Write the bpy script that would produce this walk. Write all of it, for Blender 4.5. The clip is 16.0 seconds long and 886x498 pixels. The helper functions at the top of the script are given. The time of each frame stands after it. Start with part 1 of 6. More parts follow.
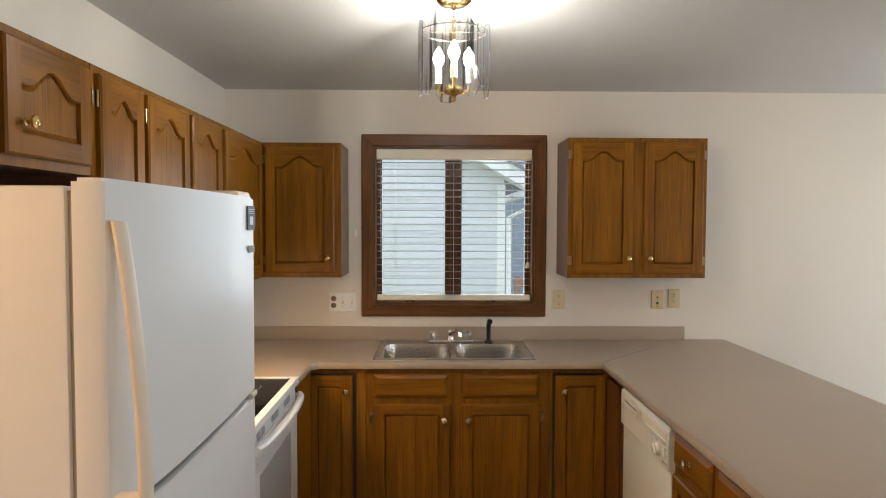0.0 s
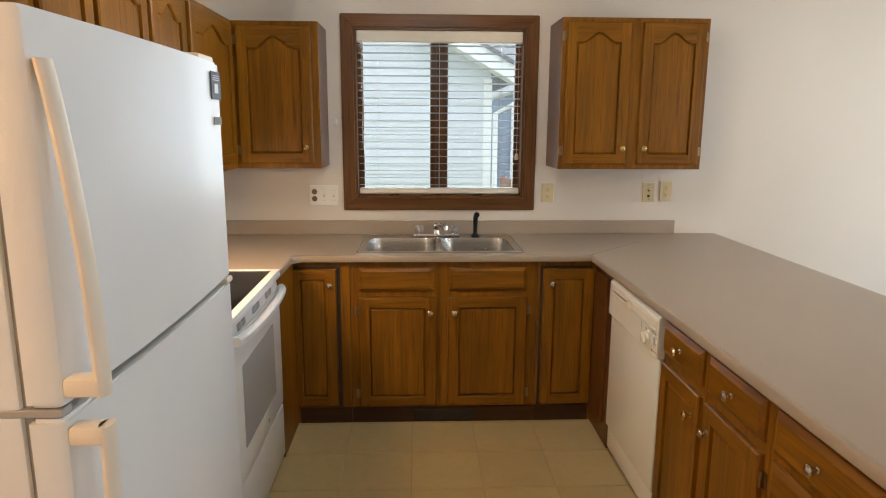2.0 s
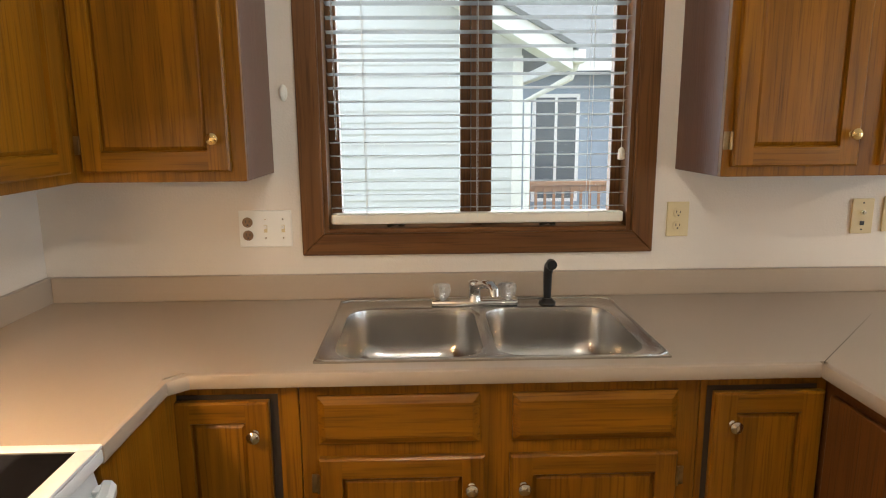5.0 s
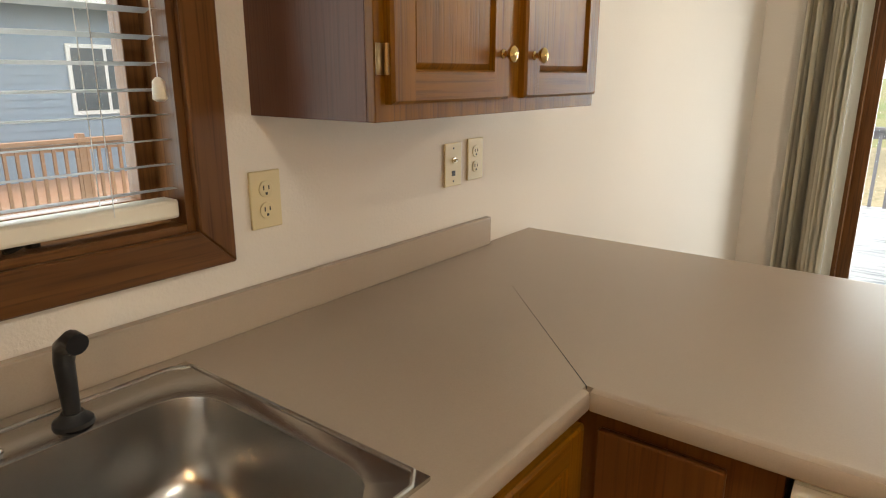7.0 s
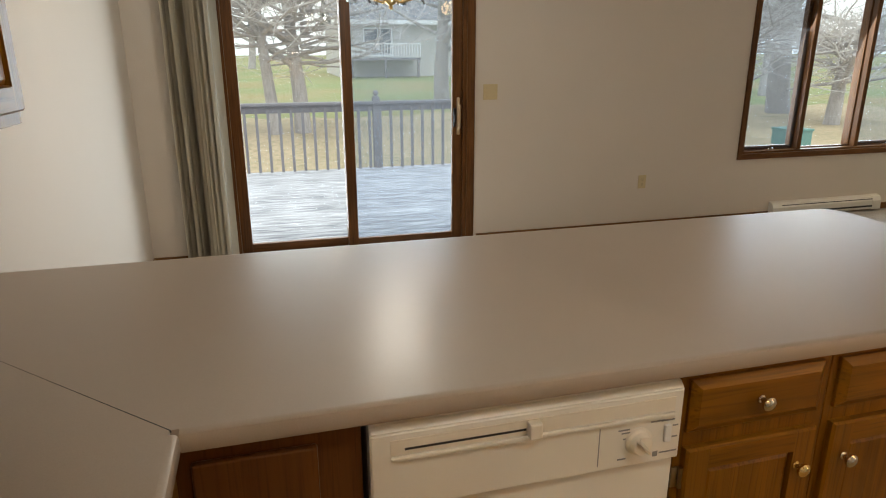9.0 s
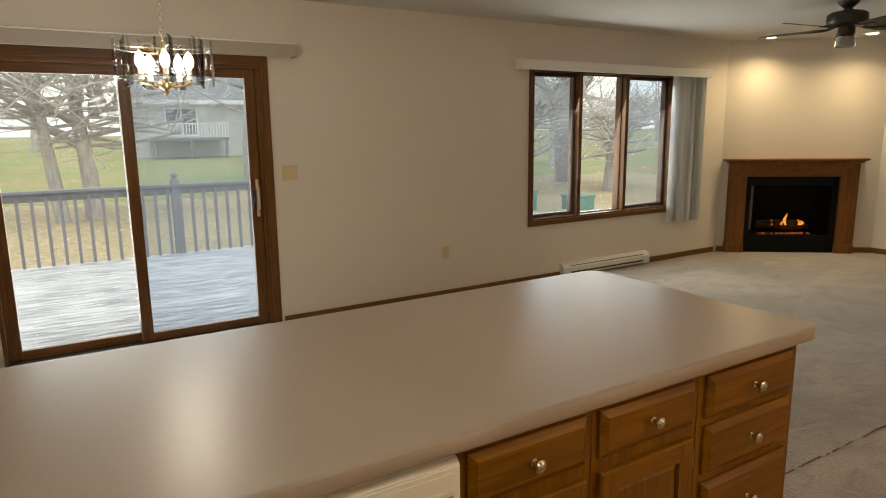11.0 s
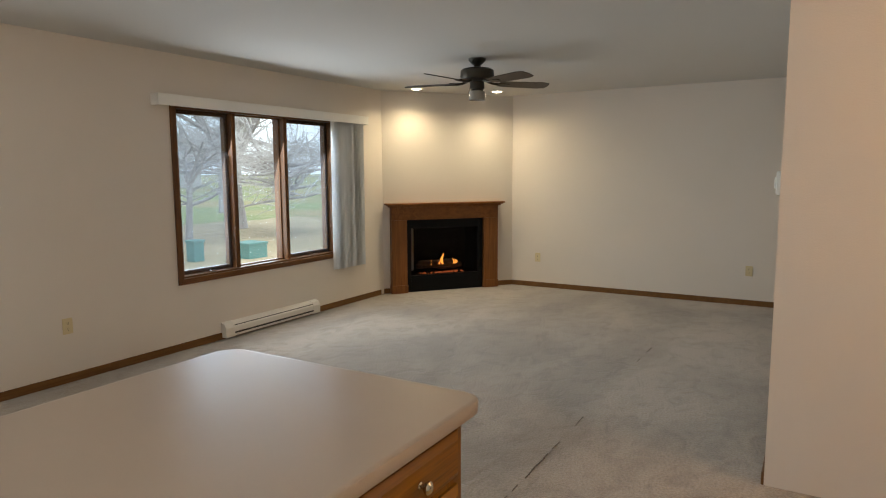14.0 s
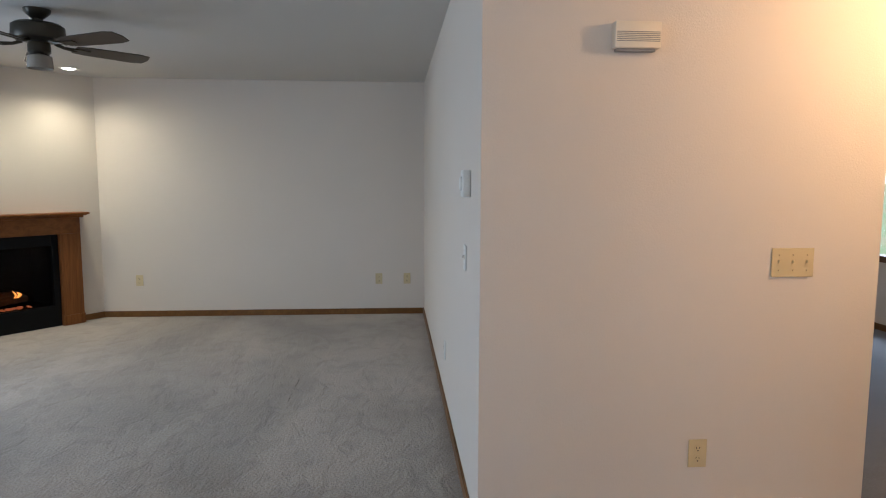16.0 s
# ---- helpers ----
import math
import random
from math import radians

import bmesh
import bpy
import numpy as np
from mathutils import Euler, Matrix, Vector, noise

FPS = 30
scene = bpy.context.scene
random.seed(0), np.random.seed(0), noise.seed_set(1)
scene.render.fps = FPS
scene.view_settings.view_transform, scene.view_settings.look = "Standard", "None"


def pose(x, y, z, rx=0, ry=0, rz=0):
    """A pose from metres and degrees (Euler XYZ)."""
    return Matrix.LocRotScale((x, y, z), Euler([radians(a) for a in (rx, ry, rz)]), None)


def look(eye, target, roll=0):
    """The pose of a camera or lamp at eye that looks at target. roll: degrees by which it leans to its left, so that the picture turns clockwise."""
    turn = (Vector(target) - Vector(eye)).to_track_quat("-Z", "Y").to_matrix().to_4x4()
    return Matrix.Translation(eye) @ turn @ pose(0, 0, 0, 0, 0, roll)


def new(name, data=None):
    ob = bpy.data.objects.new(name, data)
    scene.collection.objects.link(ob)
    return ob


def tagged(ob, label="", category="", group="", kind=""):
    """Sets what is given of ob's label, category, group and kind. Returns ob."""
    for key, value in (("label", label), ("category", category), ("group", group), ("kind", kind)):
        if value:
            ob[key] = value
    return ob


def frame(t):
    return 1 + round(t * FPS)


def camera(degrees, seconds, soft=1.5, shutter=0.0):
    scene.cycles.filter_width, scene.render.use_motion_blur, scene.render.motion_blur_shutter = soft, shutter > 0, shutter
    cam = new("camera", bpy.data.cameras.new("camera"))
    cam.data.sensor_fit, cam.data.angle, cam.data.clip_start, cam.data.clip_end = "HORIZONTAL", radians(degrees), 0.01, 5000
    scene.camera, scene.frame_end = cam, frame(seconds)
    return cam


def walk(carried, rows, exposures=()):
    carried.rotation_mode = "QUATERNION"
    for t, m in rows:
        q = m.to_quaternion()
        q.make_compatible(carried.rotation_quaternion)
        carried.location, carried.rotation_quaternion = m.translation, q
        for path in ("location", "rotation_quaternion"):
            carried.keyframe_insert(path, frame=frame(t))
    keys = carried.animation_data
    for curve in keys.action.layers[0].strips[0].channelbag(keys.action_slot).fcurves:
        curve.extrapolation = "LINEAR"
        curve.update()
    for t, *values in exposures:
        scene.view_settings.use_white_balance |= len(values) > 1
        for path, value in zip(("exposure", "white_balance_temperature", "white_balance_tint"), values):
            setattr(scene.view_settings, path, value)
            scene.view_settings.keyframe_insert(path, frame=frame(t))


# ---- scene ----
cam = camera(68.9, 16.0, 1.1)
PATH = [
    (0, (0.191, 0.395, 1.64), (0.223, 2.393, 1.5565), 0.2),
    (0.5, (0.187, 0.389, 1.620), (0.237, 2.383, 1.4835), 0.3),
    (1, (0.196, 0.402, 1.608), (0.258, 2.387, 1.3755), 0.3),
    (1.5, (0.194, 0.436, 1.579), (0.265, 2.409, 1.262), 0.3),
    (2, (0.184, 0.522, 1.56), (0.266, 2.484, 1.182), 0.3),
    (2.5, (0.191, 0.753, 1.554), (0.273, 2.711, 1.154), 0.3),
    (3, (0.173, 1.057, 1.552), (0.259, 3.011, 1.136), 0.5),
    (3.2, (0.149, 1.181, 1.532), (0.23, 3.138, 1.127), 0.5),
    (5.3, (0.145, 2.508, 1.463), (0.205, 4.470, 1.084), -0.5),
    (5.5, (0.170, 2.648, 1.454), (0.376, 4.598, 1.060), -0.3),
    (6, (0.19, 2.932, 1.422), (0.816, 4.774, 0.957), 0.4),
    (6.5, (0.173, 3.148, 1.406), (1.298, 4.724, 0.908), 0.2),
    (7, (0.195, 3.326, 1.4), (1.726, 4.502, 0.878), 0.1),
    (7.5, (0.208, 3.443, 1.385), (2.005, 4.123, 0.83), -0.2),
    (8, (0.187, 3.521, 1.409), (2.089, 3.608, 0.797), -0.5),
    (8.5, (0.176, 3.54, 1.433), (2.048, 3.209, 0.811), -0.4),
    (9, (0.14, 3.548, 1.47), (1.983, 3.036, 0.887), -0.1),
    (9.2, (0.14, 3.545, 1.461), (1.984, 2.986, 0.923), -0.4),
    (11.3, (0.092, 3.414, 1.506), (1.727, 2.324, 1.137), -0.4),
    (11.5, (0.081, 3.402, 1.515), (1.686, 2.269, 1.143), -0.2),
    (12, (0.086, 3.345, 1.523), (1.571, 2.053, 1.172), -0.3),
    (12.5, (0.108, 3.307, 1.521), (1.489, 1.902, 1.182), -0.2),
    (13, (0.147, 3.259, 1.538), (1.422, 1.752, 1.219), -0.3),
    (13.5, (0.226, 3.166, 1.516), (1.372, 1.548, 1.255), -0.3),
    (14, (0.36, 2.972, 1.484), (1.365, 1.259, 1.246), -0.3),
    (14.5, (0.541, 2.752, 1.457), (1.282, 0.908, 1.226), 0.2),
    (15, (0.733, 2.559, 1.414), (1.197, 0.625, 1.202), 0.9),
    (15.5, (0.845, 2.346, 1.43), (0.975, 0.362, 1.213), 0.4),
    (16, (0.849, 2.096, 1.437), (0.697, 0.114, 1.223), 0.2),
]
EXPOSURES = [(0, -0.1, 6200, 8), (3, 0.2, 6200, 8), (5.5, 0.24, 6700, 8), (6.5, 0.2, 7150, 8), (8, -0.24, 6750, 8), (9, -0.38, 6700, 8),
             (11.5, -0.45, 7400, 8), (13, -0.2, 6350, 8), (14.5, -0.22, 6100, 8), (16, -0.2, 5200, 8)]
walk(cam, [(t, look(eye, target, roll)) for t, eye, target, roll in PATH], EXPOSURES)

# ---- plan: metres, x east, y north ----
NORTH, EAST, SOUTH, WEST = 4.365, 4.94, -4.766, -1.07      # faces of the outer walls
PIER_X, PIER_Y = 0.525, -0.30                              # corner of the wall between living room and entry
ENTRY_X = -1.065                                           # west end of that wall
CEIL = 2.44
FAR_WEST, ENTRY_N = -3.85, 1.15
FIRE_A, FIRE_B = Vector((3.849, -4.766, 0)), Vector((4.94, -3.40, 0))
TOP = 0.915
GROUND = -0.72

# ---- world, sun and large lights ----
world = bpy.data.worlds.new("overcast_sky")
scene.world = world
world.use_nodes = True
wn = world.node_tree.nodes
sky = wn.new("ShaderNodeTexSky")
sky.sky_type, sky.sun_disc = "NISHITA", False
sky.sun_elevation, sky.sun_rotation = radians(68), radians(-72)
sky.air_density, sky.dust_density = 1.4, 3.0
haze = wn.new("ShaderNodeMix")
haze.data_type = "RGBA"
haze.inputs["Factor"].default_value = 0.62
haze.inputs[7].default_value = (20.0, 20.8, 21.8, 1)
world.node_tree.links.new(sky.outputs[0], haze.inputs[6])
world.node_tree.links.new(haze.outputs[2], wn["Background"].inputs[0])
wn["Background"].inputs[1].default_value = 0.15


def lamp(name, kind, energy, colour, m, **settings):
    data = bpy.data.lights.new(name, kind)
    data.energy, data.color = energy, colour
    for key, value in settings.items():
        if key == "size":
            data.size = value
        elif key == "size_y":
            data.shape, data.size_y = "RECTANGLE", value
        elif key == "radius":
            data.shadow_soft_size = value
        elif key == "angle":
            data.angle = value
        elif key == "spot":
            data.spot_size, data.spot_blend = value, 1.0
    ob = new(name, data)
    ob.matrix_world = m
    return ob


lamp("sun", "SUN", 2.1, (1, 0.97, 0.93), look((0, 0, 20), (6, -2, 4)), angle=radians(18))
DAY = (0.86, 0.93, 1.0)
lamp("daylight_patio_door", "AREA", 60, DAY, look((5.14, 2.87, 1.05), (0, 2.87, 0.9)), size=1.7, size_y=1.85)
lamp("daylight_living_window", "AREA", 60, DAY, look((5.14, -1.5, 1.3), (1.5, -1.5, -0.1)), size=1.9, size_y=1.4)
lamp("daylight_kitchen_window", "AREA", 10, DAY, look((0.32, 4.62, 1.6), (0.32, 0, 1.3)), size=1.0, size_y=0.9)
lamp("daylight_bedroom_window", "AREA", 30, DAY, look((-4.05, -3.2, 1.35), (0, -3.2, 1.0)), size=1.8, size_y=1.3)
WARM = (1.0, 0.72, 0.42)
WHITE_BULB = (1.0, 0.955, 0.875)


# ---- materials ----
def mat(name, colour, rough=0.5, metal=0.0, grain=0.0, grain_scale=40.0, stain=0.0, stain_scale=2.5, bump=0.0, bump_scale=120.0,
        stretch=(1, 1, 1), dark=None, coat=0.0, sheen=0.0, emit=None, emit_strength=0.0, pieces=0.0, rough_var=0.0):
    m = bpy.data.materials.new(name)
    m.use_nodes = True
    nt = m.node_tree
    n, l = nt.nodes, nt.links
    p = n["Principled BSDF"]
    p.inputs["Roughness"].default_value, p.inputs["Metallic"].default_value = rough, metal
    p.inputs["Coat Weight"].default_value, p.inputs["Sheen Weight"].default_value = coat, sheen
    p.inputs["Coat Roughness"].default_value = 0.25
    p.inputs["Base Color"].default_value = (*colour, 1)
    tc = n.new("ShaderNodeTexCoord")
    info = n.new("ShaderNodeObjectInfo")
    shift = n.new("ShaderNodeVectorMath")
    shift.operation = "ADD"
    l.new(tc.outputs["Object"], shift.inputs[0])
    l.new(info.outputs["Random"], shift.inputs[1])
    mapping = n.new("ShaderNodeMapping")
    mapping.inputs["Scale"].default_value = stretch
    l.new(shift.outputs[0], mapping.inputs[0])
    out = None
    dark = dark or tuple(c * 0.6 for c in colour)

    def layer(amount, scale, detail, base, vec, lo, hi):
        tex = n.new("ShaderNodeTexNoise")
        tex.inputs["Scale"].default_value, tex.inputs["Detail"].default_value = scale, detail
        l.new(vec, tex.inputs["Vector"])
        ramp = n.new("ShaderNodeMapRange")
        ramp.inputs[1].default_value, ramp.inputs[2].default_value = lo, hi
        ramp.inputs[3].default_value, ramp.inputs[4].default_value = 0, amount
        l.new(tex.outputs[0], ramp.inputs[0])
        mix = n.new("ShaderNodeMix")
        mix.data_type = "RGBA"
        l.new(ramp.outputs[0], mix.inputs["Factor"])
        if base is None:
            mix.inputs[6].default_value = (*colour, 1)
        else:
            l.new(base, mix.inputs[6])
        mix.inputs[7].default_value = (*dark, 1)
        return mix.outputs[2], tex

    if stain:
        out, tex = layer(stain, stain_scale, 4, out, shift.outputs[0], 0.42, 0.72)
        if rough_var:
            rr = n.new("ShaderNodeMapRange")
            rr.inputs[3].default_value, rr.inputs[4].default_value = rough - rough_var, rough + rough_var
            l.new(tex.outputs[0], rr.inputs[0])
            l.new(rr.outputs[0], p.inputs["Roughness"])
    if grain:
        out, tex = layer(grain, grain_scale, 6, out, mapping.outputs[0], 0.4, 0.68)
    if pieces:
        mix = n.new("ShaderNodeMix")
        mix.data_type = "RGBA"
        fac = n.new("ShaderNodeMath")
        fac.operation = "MULTIPLY"
        fac.inputs[1].default_value = pieces
        l.new(info.outputs["Random"], fac.inputs[0])
        l.new(fac.outputs[0], mix.inputs["Factor"])
        if out is None:
            mix.inputs[6].default_value = (*colour, 1)
        else:
            l.new(out, mix.inputs[6])
        mix.inputs[7].default_value = (*dark, 1)
        out = mix.outputs[2]
    if out is not None:
        l.new(out, p.inputs["Base Color"])
    if bump:
        tex = n.new("ShaderNodeTexNoise")
        tex.inputs["Scale"].default_value, tex.inputs["Detail"].default_value = bump_scale, 5
        l.new(mapping.outputs[0], tex.inputs["Vector"])
        b = n.new("ShaderNodeBump")
        b.inputs["Strength"].default_value, b.inputs["Distance"].default_value = bump, 0.01
        l.new(tex.outputs[0], b.inputs["Height"])
        l.new(b.outputs[0], p.inputs["Normal"])
    if emit:
        p.inputs["Emission Color"].default_value = (*emit, 1)
        p.inputs["Emission Strength"].default_value = emit_strength
    return m


def oak(name, axis, colour=(0.275, 0.111, 0.006), dark=(0.064, 0.021, 0.002), rough=0.32):
    """Stained oak with its long grain along one axis."""
    m = mat(name, colour, rough)
    m.node_tree.nodes["Principled BSDF"].inputs["Specular IOR Level"].default_value = 0.22
    nt = m.node_tree
    n, l = nt.nodes, nt.links
    p = n["Principled BSDF"]
    shift = [x for x in n if x.bl_idname == "ShaderNodeVectorMath"][0]
    info = [x for x in n if x.bl_idname == "ShaderNodeObjectInfo"][0]
    big = n.new("ShaderNodeVectorMath")
    big.operation = "MULTIPLY_ADD"
    l.new(info.outputs["Random"], big.inputs[0])
    big.inputs[1].default_value = (17, 13, 11)
    tc = [x for x in n if x.bl_idname == "ShaderNodeTexCoord"][0]
    l.new(tc.outputs["Object"], big.inputs[2])

    def mapped(cross, along):
        mp = n.new("ShaderNodeMapping")
        s = [cross] * 3
        s["xyz".index(axis)] = along
        mp.inputs["Scale"].default_value = s
        l.new(big.outputs[0], mp.inputs[0])
        return mp.outputs[0]

    def noise_of(vec, scale, detail, lo, hi, distortion=0.0):
        t = n.new("ShaderNodeTexNoise")
        t.inputs["Scale"].default_value, t.inputs["Detail"].default_value = scale, detail
        t.inputs["Distortion"].default_value = distortion
        l.new(vec, t.inputs["Vector"])
        r = n.new("ShaderNodeMapRange")
        r.inputs[1].default_value, r.inputs[2].default_value = lo, hi
        l.new(t.outputs[0], r.inputs[0])
        return r.outputs[0]

    pores = noise_of(mapped(170, 5), 1.0, 4, 0.5, 0.72)
    rings = noise_of(mapped(26, 1.6), 1.0, 3, 0.38, 0.66, 0.6)
    tone = noise_of(mapped(5, 1.2), 1.0, 2, 0.3, 0.75)
    col = None
    for fac, amount in ((tone, 0.35), (rings, 0.42), (pores, 0.62)):
        mul = n.new("ShaderNodeMath")
        mul.operation = "MULTIPLY"
        mul.inputs[1].default_value = amount
        l.new(fac, mul.inputs[0])
        mix = n.new("ShaderNodeMix")
        mix.data_type = "RGBA"
        l.new(mul.outputs[0], mix.inputs["Factor"])
        if col is None:
            mix.inputs[6].default_value = (*colour, 1)
        else:
            l.new(col, mix.inputs[6])
        mix.inputs[7].default_value = (*dark, 1)
        col = mix.outputs[2]
    l.new(col, p.inputs["Base Color"])
    b = n.new("ShaderNodeBump")
    b.inputs["Strength"].default_value, b.inputs["Distance"].default_value = 0.12, 0.002
    b.invert = True
    l.new(pores, b.inputs["Height"])
    l.new(b.outputs[0], p.inputs["Normal"])
    return m


def clear(name, tint=(1, 1, 1), gloss=1.0, rough=0.0, veil=0.0):
    """A thin clear pane: it lets light through and mirrors more at a slant."""
    m = bpy.data.materials.new(name)
    m.use_nodes = True
    n, l = m.node_tree.nodes, m.node_tree.links
    n.remove(n["Principled BSDF"])
    t, g, f, mix = (n.new("ShaderNode" + k) for k in ("BsdfTransparent", "BsdfGlossy", "LayerWeight", "MixShader"))
    t.inputs[0].default_value = (*tint, 1)
    g.inputs["Roughness"].default_value = rough
    power = n.new("ShaderNodeMath")
    power.operation = "POWER"
    power.inputs[1].default_value = 5.0
    l.new(f.outputs["Facing"], power.inputs[0])
    mul = n.new("ShaderNodeMath")
    mul.operation = "MULTIPLY_ADD"
    mul.inputs[1].default_value, mul.inputs[2].default_value = 0.9 * gloss, 0.04 * gloss
    l.new(power.outputs[0], mul.inputs[0])
    l.new(mul.outputs[0], mix.inputs[0])
    l.new(t.outputs[0], mix.inputs[1])
    l.new(g.outputs[0], mix.inputs[2])
    # Pale translucent film added to paint a veil of glare over the view
    if veil:
        d, film = n.new("ShaderNodeBsdfTranslucent"), n.new("ShaderNodeMixShader")
        d.inputs[0].default_value = (0.9, 0.95, 1.0, 1)
        film.inputs[0].default_value = veil
        l.new(mix.outputs[0], film.inputs[1])
        l.new(d.outputs[0], film.inputs[2])
        mix = film
    l.new(mix.outputs[0], n["Material Output"].inputs[0])
    return m


M_WALL = mat("wall_paint", (0.70, 0.635, 0.555), 0.7, stain=0.18, stain_scale=1.1, bump=0.14, bump_scale=160, dark=(0.60, 0.555, 0.48))
M_CEIL = mat("ceiling_paint", (0.60, 0.585, 0.55), 0.85, stain=0.10, stain_scale=0.8, bump=0.16, bump_scale=90, dark=(0.52, 0.505, 0.475))
OAK = {a: oak("honey_oak_" + a, a) for a in "xyz"}
TRIM = {a: oak("walnut_stained_trim_" + a, a, (0.175, 0.074, 0.023), (0.038, 0.014, 0.005), 0.34) for a in "xyz"}
M_SIDE = oak("cabinet_side_veneer", "z", (0.14, 0.06, 0.035), (0.085, 0.034, 0.02), 0.3)
MANTEL = {a: oak("mantel_oak_" + a, a, (0.27, 0.105, 0.028), (0.09, 0.032, 0.01), 0.4) for a in "xyz"}
# Reddish veneer tone, with shade under the counter put into the colour
M_FILLER = oak("shaded_oak_filler", "z", (0.15, 0.055, 0.013), (0.05, 0.017, 0.005), 0.3)
M_BASE = oak("baseboard_stain", "y", (0.22, 0.105, 0.032), (0.08, 0.036, 0.011), 0.4)
# Darkened oak: shade of a recessed toe kick put into the colour
M_TOE = oak("toe_board_shaded", "x", (0.065, 0.030, 0.012), (0.028, 0.012, 0.005), 0.5)
# Near-black colour that stands in for shade in an open door gap
M_GAPSHADE = mat("shaded_gap", (0.03, 0.018, 0.01), 0.8, stain=0.3)
M_LAMINATE = mat("laminate_counter", (0.40, 0.32, 0.246), 0.305, grain=0.22, grain_scale=420, stain=0.12, stain_scale=3, dark=(0.315, 0.253, 0.197), rough_var=0.015, bump=0.03, bump_scale=350)
M_LAMINATE.node_tree.nodes["Principled BSDF"].inputs["Specular IOR Level"].default_value = 0.22
M_WHITE = mat("white_enamel", (0.73, 0.745, 0.755), 0.33, stain=0.08, stain_scale=2, bump=0.05, bump_scale=260)
M_BISQUE = mat("bisque_enamel", (0.78, 0.73, 0.62), 0.33, stain=0.12, stain_scale=2, dark=(0.68, 0.62, 0.5))
M_HANDLE = mat("aged_white_plastic", (0.78, 0.70, 0.58), 0.38, stain=0.2, stain_scale=5)
M_GASKET = mat("grey_gasket", (0.35, 0.34, 0.32), 0.7, stain=0.2)
M_PLASTIC = mat("ivory_plastic", (0.62, 0.51, 0.29), 0.4, stain=0.1)
M_PLATE = mat("white_plastic", (0.78, 0.77, 0.72), 0.4, stain=0.08)
M_BEIGEPL = mat("cream_plastic", (0.78, 0.70, 0.56), 0.42, stain=0.1, stain_scale=8)
M_SLOT = mat("socket_slot", (0.03, 0.028, 0.025), 0.6)
M_BLACK = mat("black_plastic", (0.014, 0.014, 0.015), 0.3, stain=0.2)
M_COOKTOP = mat("black_glass_cooktop", (0.006, 0.006, 0.007), 0.06, stain=0.05)
M_BURNER = mat("burner_ring", (0.09, 0.09, 0.095), 0.15)
M_OVENGLASS = mat("grey_oven_glass", (0.42, 0.43, 0.44), 0.12, stain=0.06)
M_STEEL = mat("brushed_stainless", (0.53, 0.515, 0.49), 0.255, 1.0, stain=0.2, stain_scale=3)
M_CHROME = mat("chrome", (0.8, 0.8, 0.8), 0.08, 1.0)
M_BRASS = mat("polished_brass", (0.72, 0.52, 0.22), 0.16, 1.0, stain=0.3, dark=(0.45, 0.32, 0.15))
M_NICKEL = mat("worn_brass_nickel", (0.66, 0.58, 0.45), 0.2, 1.0, stain=0.3)
M_HINGE = mat("antique_brass", (0.36, 0.25, 0.13), 0.35, 1.0, stain=0.5, stain_scale=30, dark=(0.12, 0.08, 0.05))
M_CRYSTAL = mat("clear_acrylic", (0.9, 0.9, 0.88), 0.08)
M_CRYSTAL.node_tree.nodes["Principled BSDF"].inputs["Transmission Weight"].default_value = 0.75
M_GLASS = clear("window_glass", (0.96, 0.98, 0.98), 0.8, 0.0, 0.007)
M_FIREGLASS = clear("fire_glass", (0.75, 0.75, 0.75), 0.15, 0.05)
M_SCREEN = clear("insect_screen", (0.79, 0.83, 0.88), 0.3, 0.5, 0.008)
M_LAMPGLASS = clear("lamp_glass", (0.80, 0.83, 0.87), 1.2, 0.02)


def streak_tint(m, scale, low):
    """Upright stripes put into the glass tint; they cast streaks in place of refraction."""
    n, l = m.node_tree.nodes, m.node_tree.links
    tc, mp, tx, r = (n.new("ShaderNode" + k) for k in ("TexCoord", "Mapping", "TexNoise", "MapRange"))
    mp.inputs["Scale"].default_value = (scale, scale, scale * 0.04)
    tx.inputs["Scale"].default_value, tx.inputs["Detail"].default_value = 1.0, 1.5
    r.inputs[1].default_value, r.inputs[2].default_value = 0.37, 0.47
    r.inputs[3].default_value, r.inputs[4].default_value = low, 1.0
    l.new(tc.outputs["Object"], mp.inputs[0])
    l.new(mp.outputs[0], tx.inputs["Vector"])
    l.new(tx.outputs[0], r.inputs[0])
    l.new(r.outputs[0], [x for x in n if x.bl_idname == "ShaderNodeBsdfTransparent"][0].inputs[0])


# Striped tint stands in for light that bevelled plates would focus
streak_tint(M_LAMPGLASS, 44, 0.42)
M_LAMPEDGE = clear("bevelled_glass_edge", (0.78, 0.82, 0.87), 2.0, 0.1)
M_BULB = mat("lit_bulb", (1, 1, 1), 0.4, emit=(1.0, 0.95, 0.88), emit_strength=22)
M_SPOT = mat("lit_recessed_bulb", (1, 1, 1), 0.4, emit=(1.0, 0.86, 0.62), emit_strength=12)
# White plastic darkened to grey: shade on the slats put into the colour
M_BLIND = mat("shaded_white_slat", (0.38, 0.38, 0.385), 0.5, stain=0.1, stain_scale=6)
M_CREAMBLIND = mat("cream_blind_rail", (0.78, 0.72, 0.60), 0.5, stain=0.15, stain_scale=9)
M_CORD = mat("blind_cord", (0.7, 0.7, 0.68), 0.7)
M_VANE = mat("vertical_blind_vane", (0.84, 0.85, 0.85), 0.7, grain=0.15, grain_scale=70, stretch=(1, 1, 0.05), stain=0.1)
M_VANEDARK = mat("taupe_blind_vane", (0.80, 0.74, 0.60), 0.7, grain=0.2, grain_scale=70, stretch=(1, 1, 0.05), pieces=0.9, dark=(0.42, 0.37, 0.28))


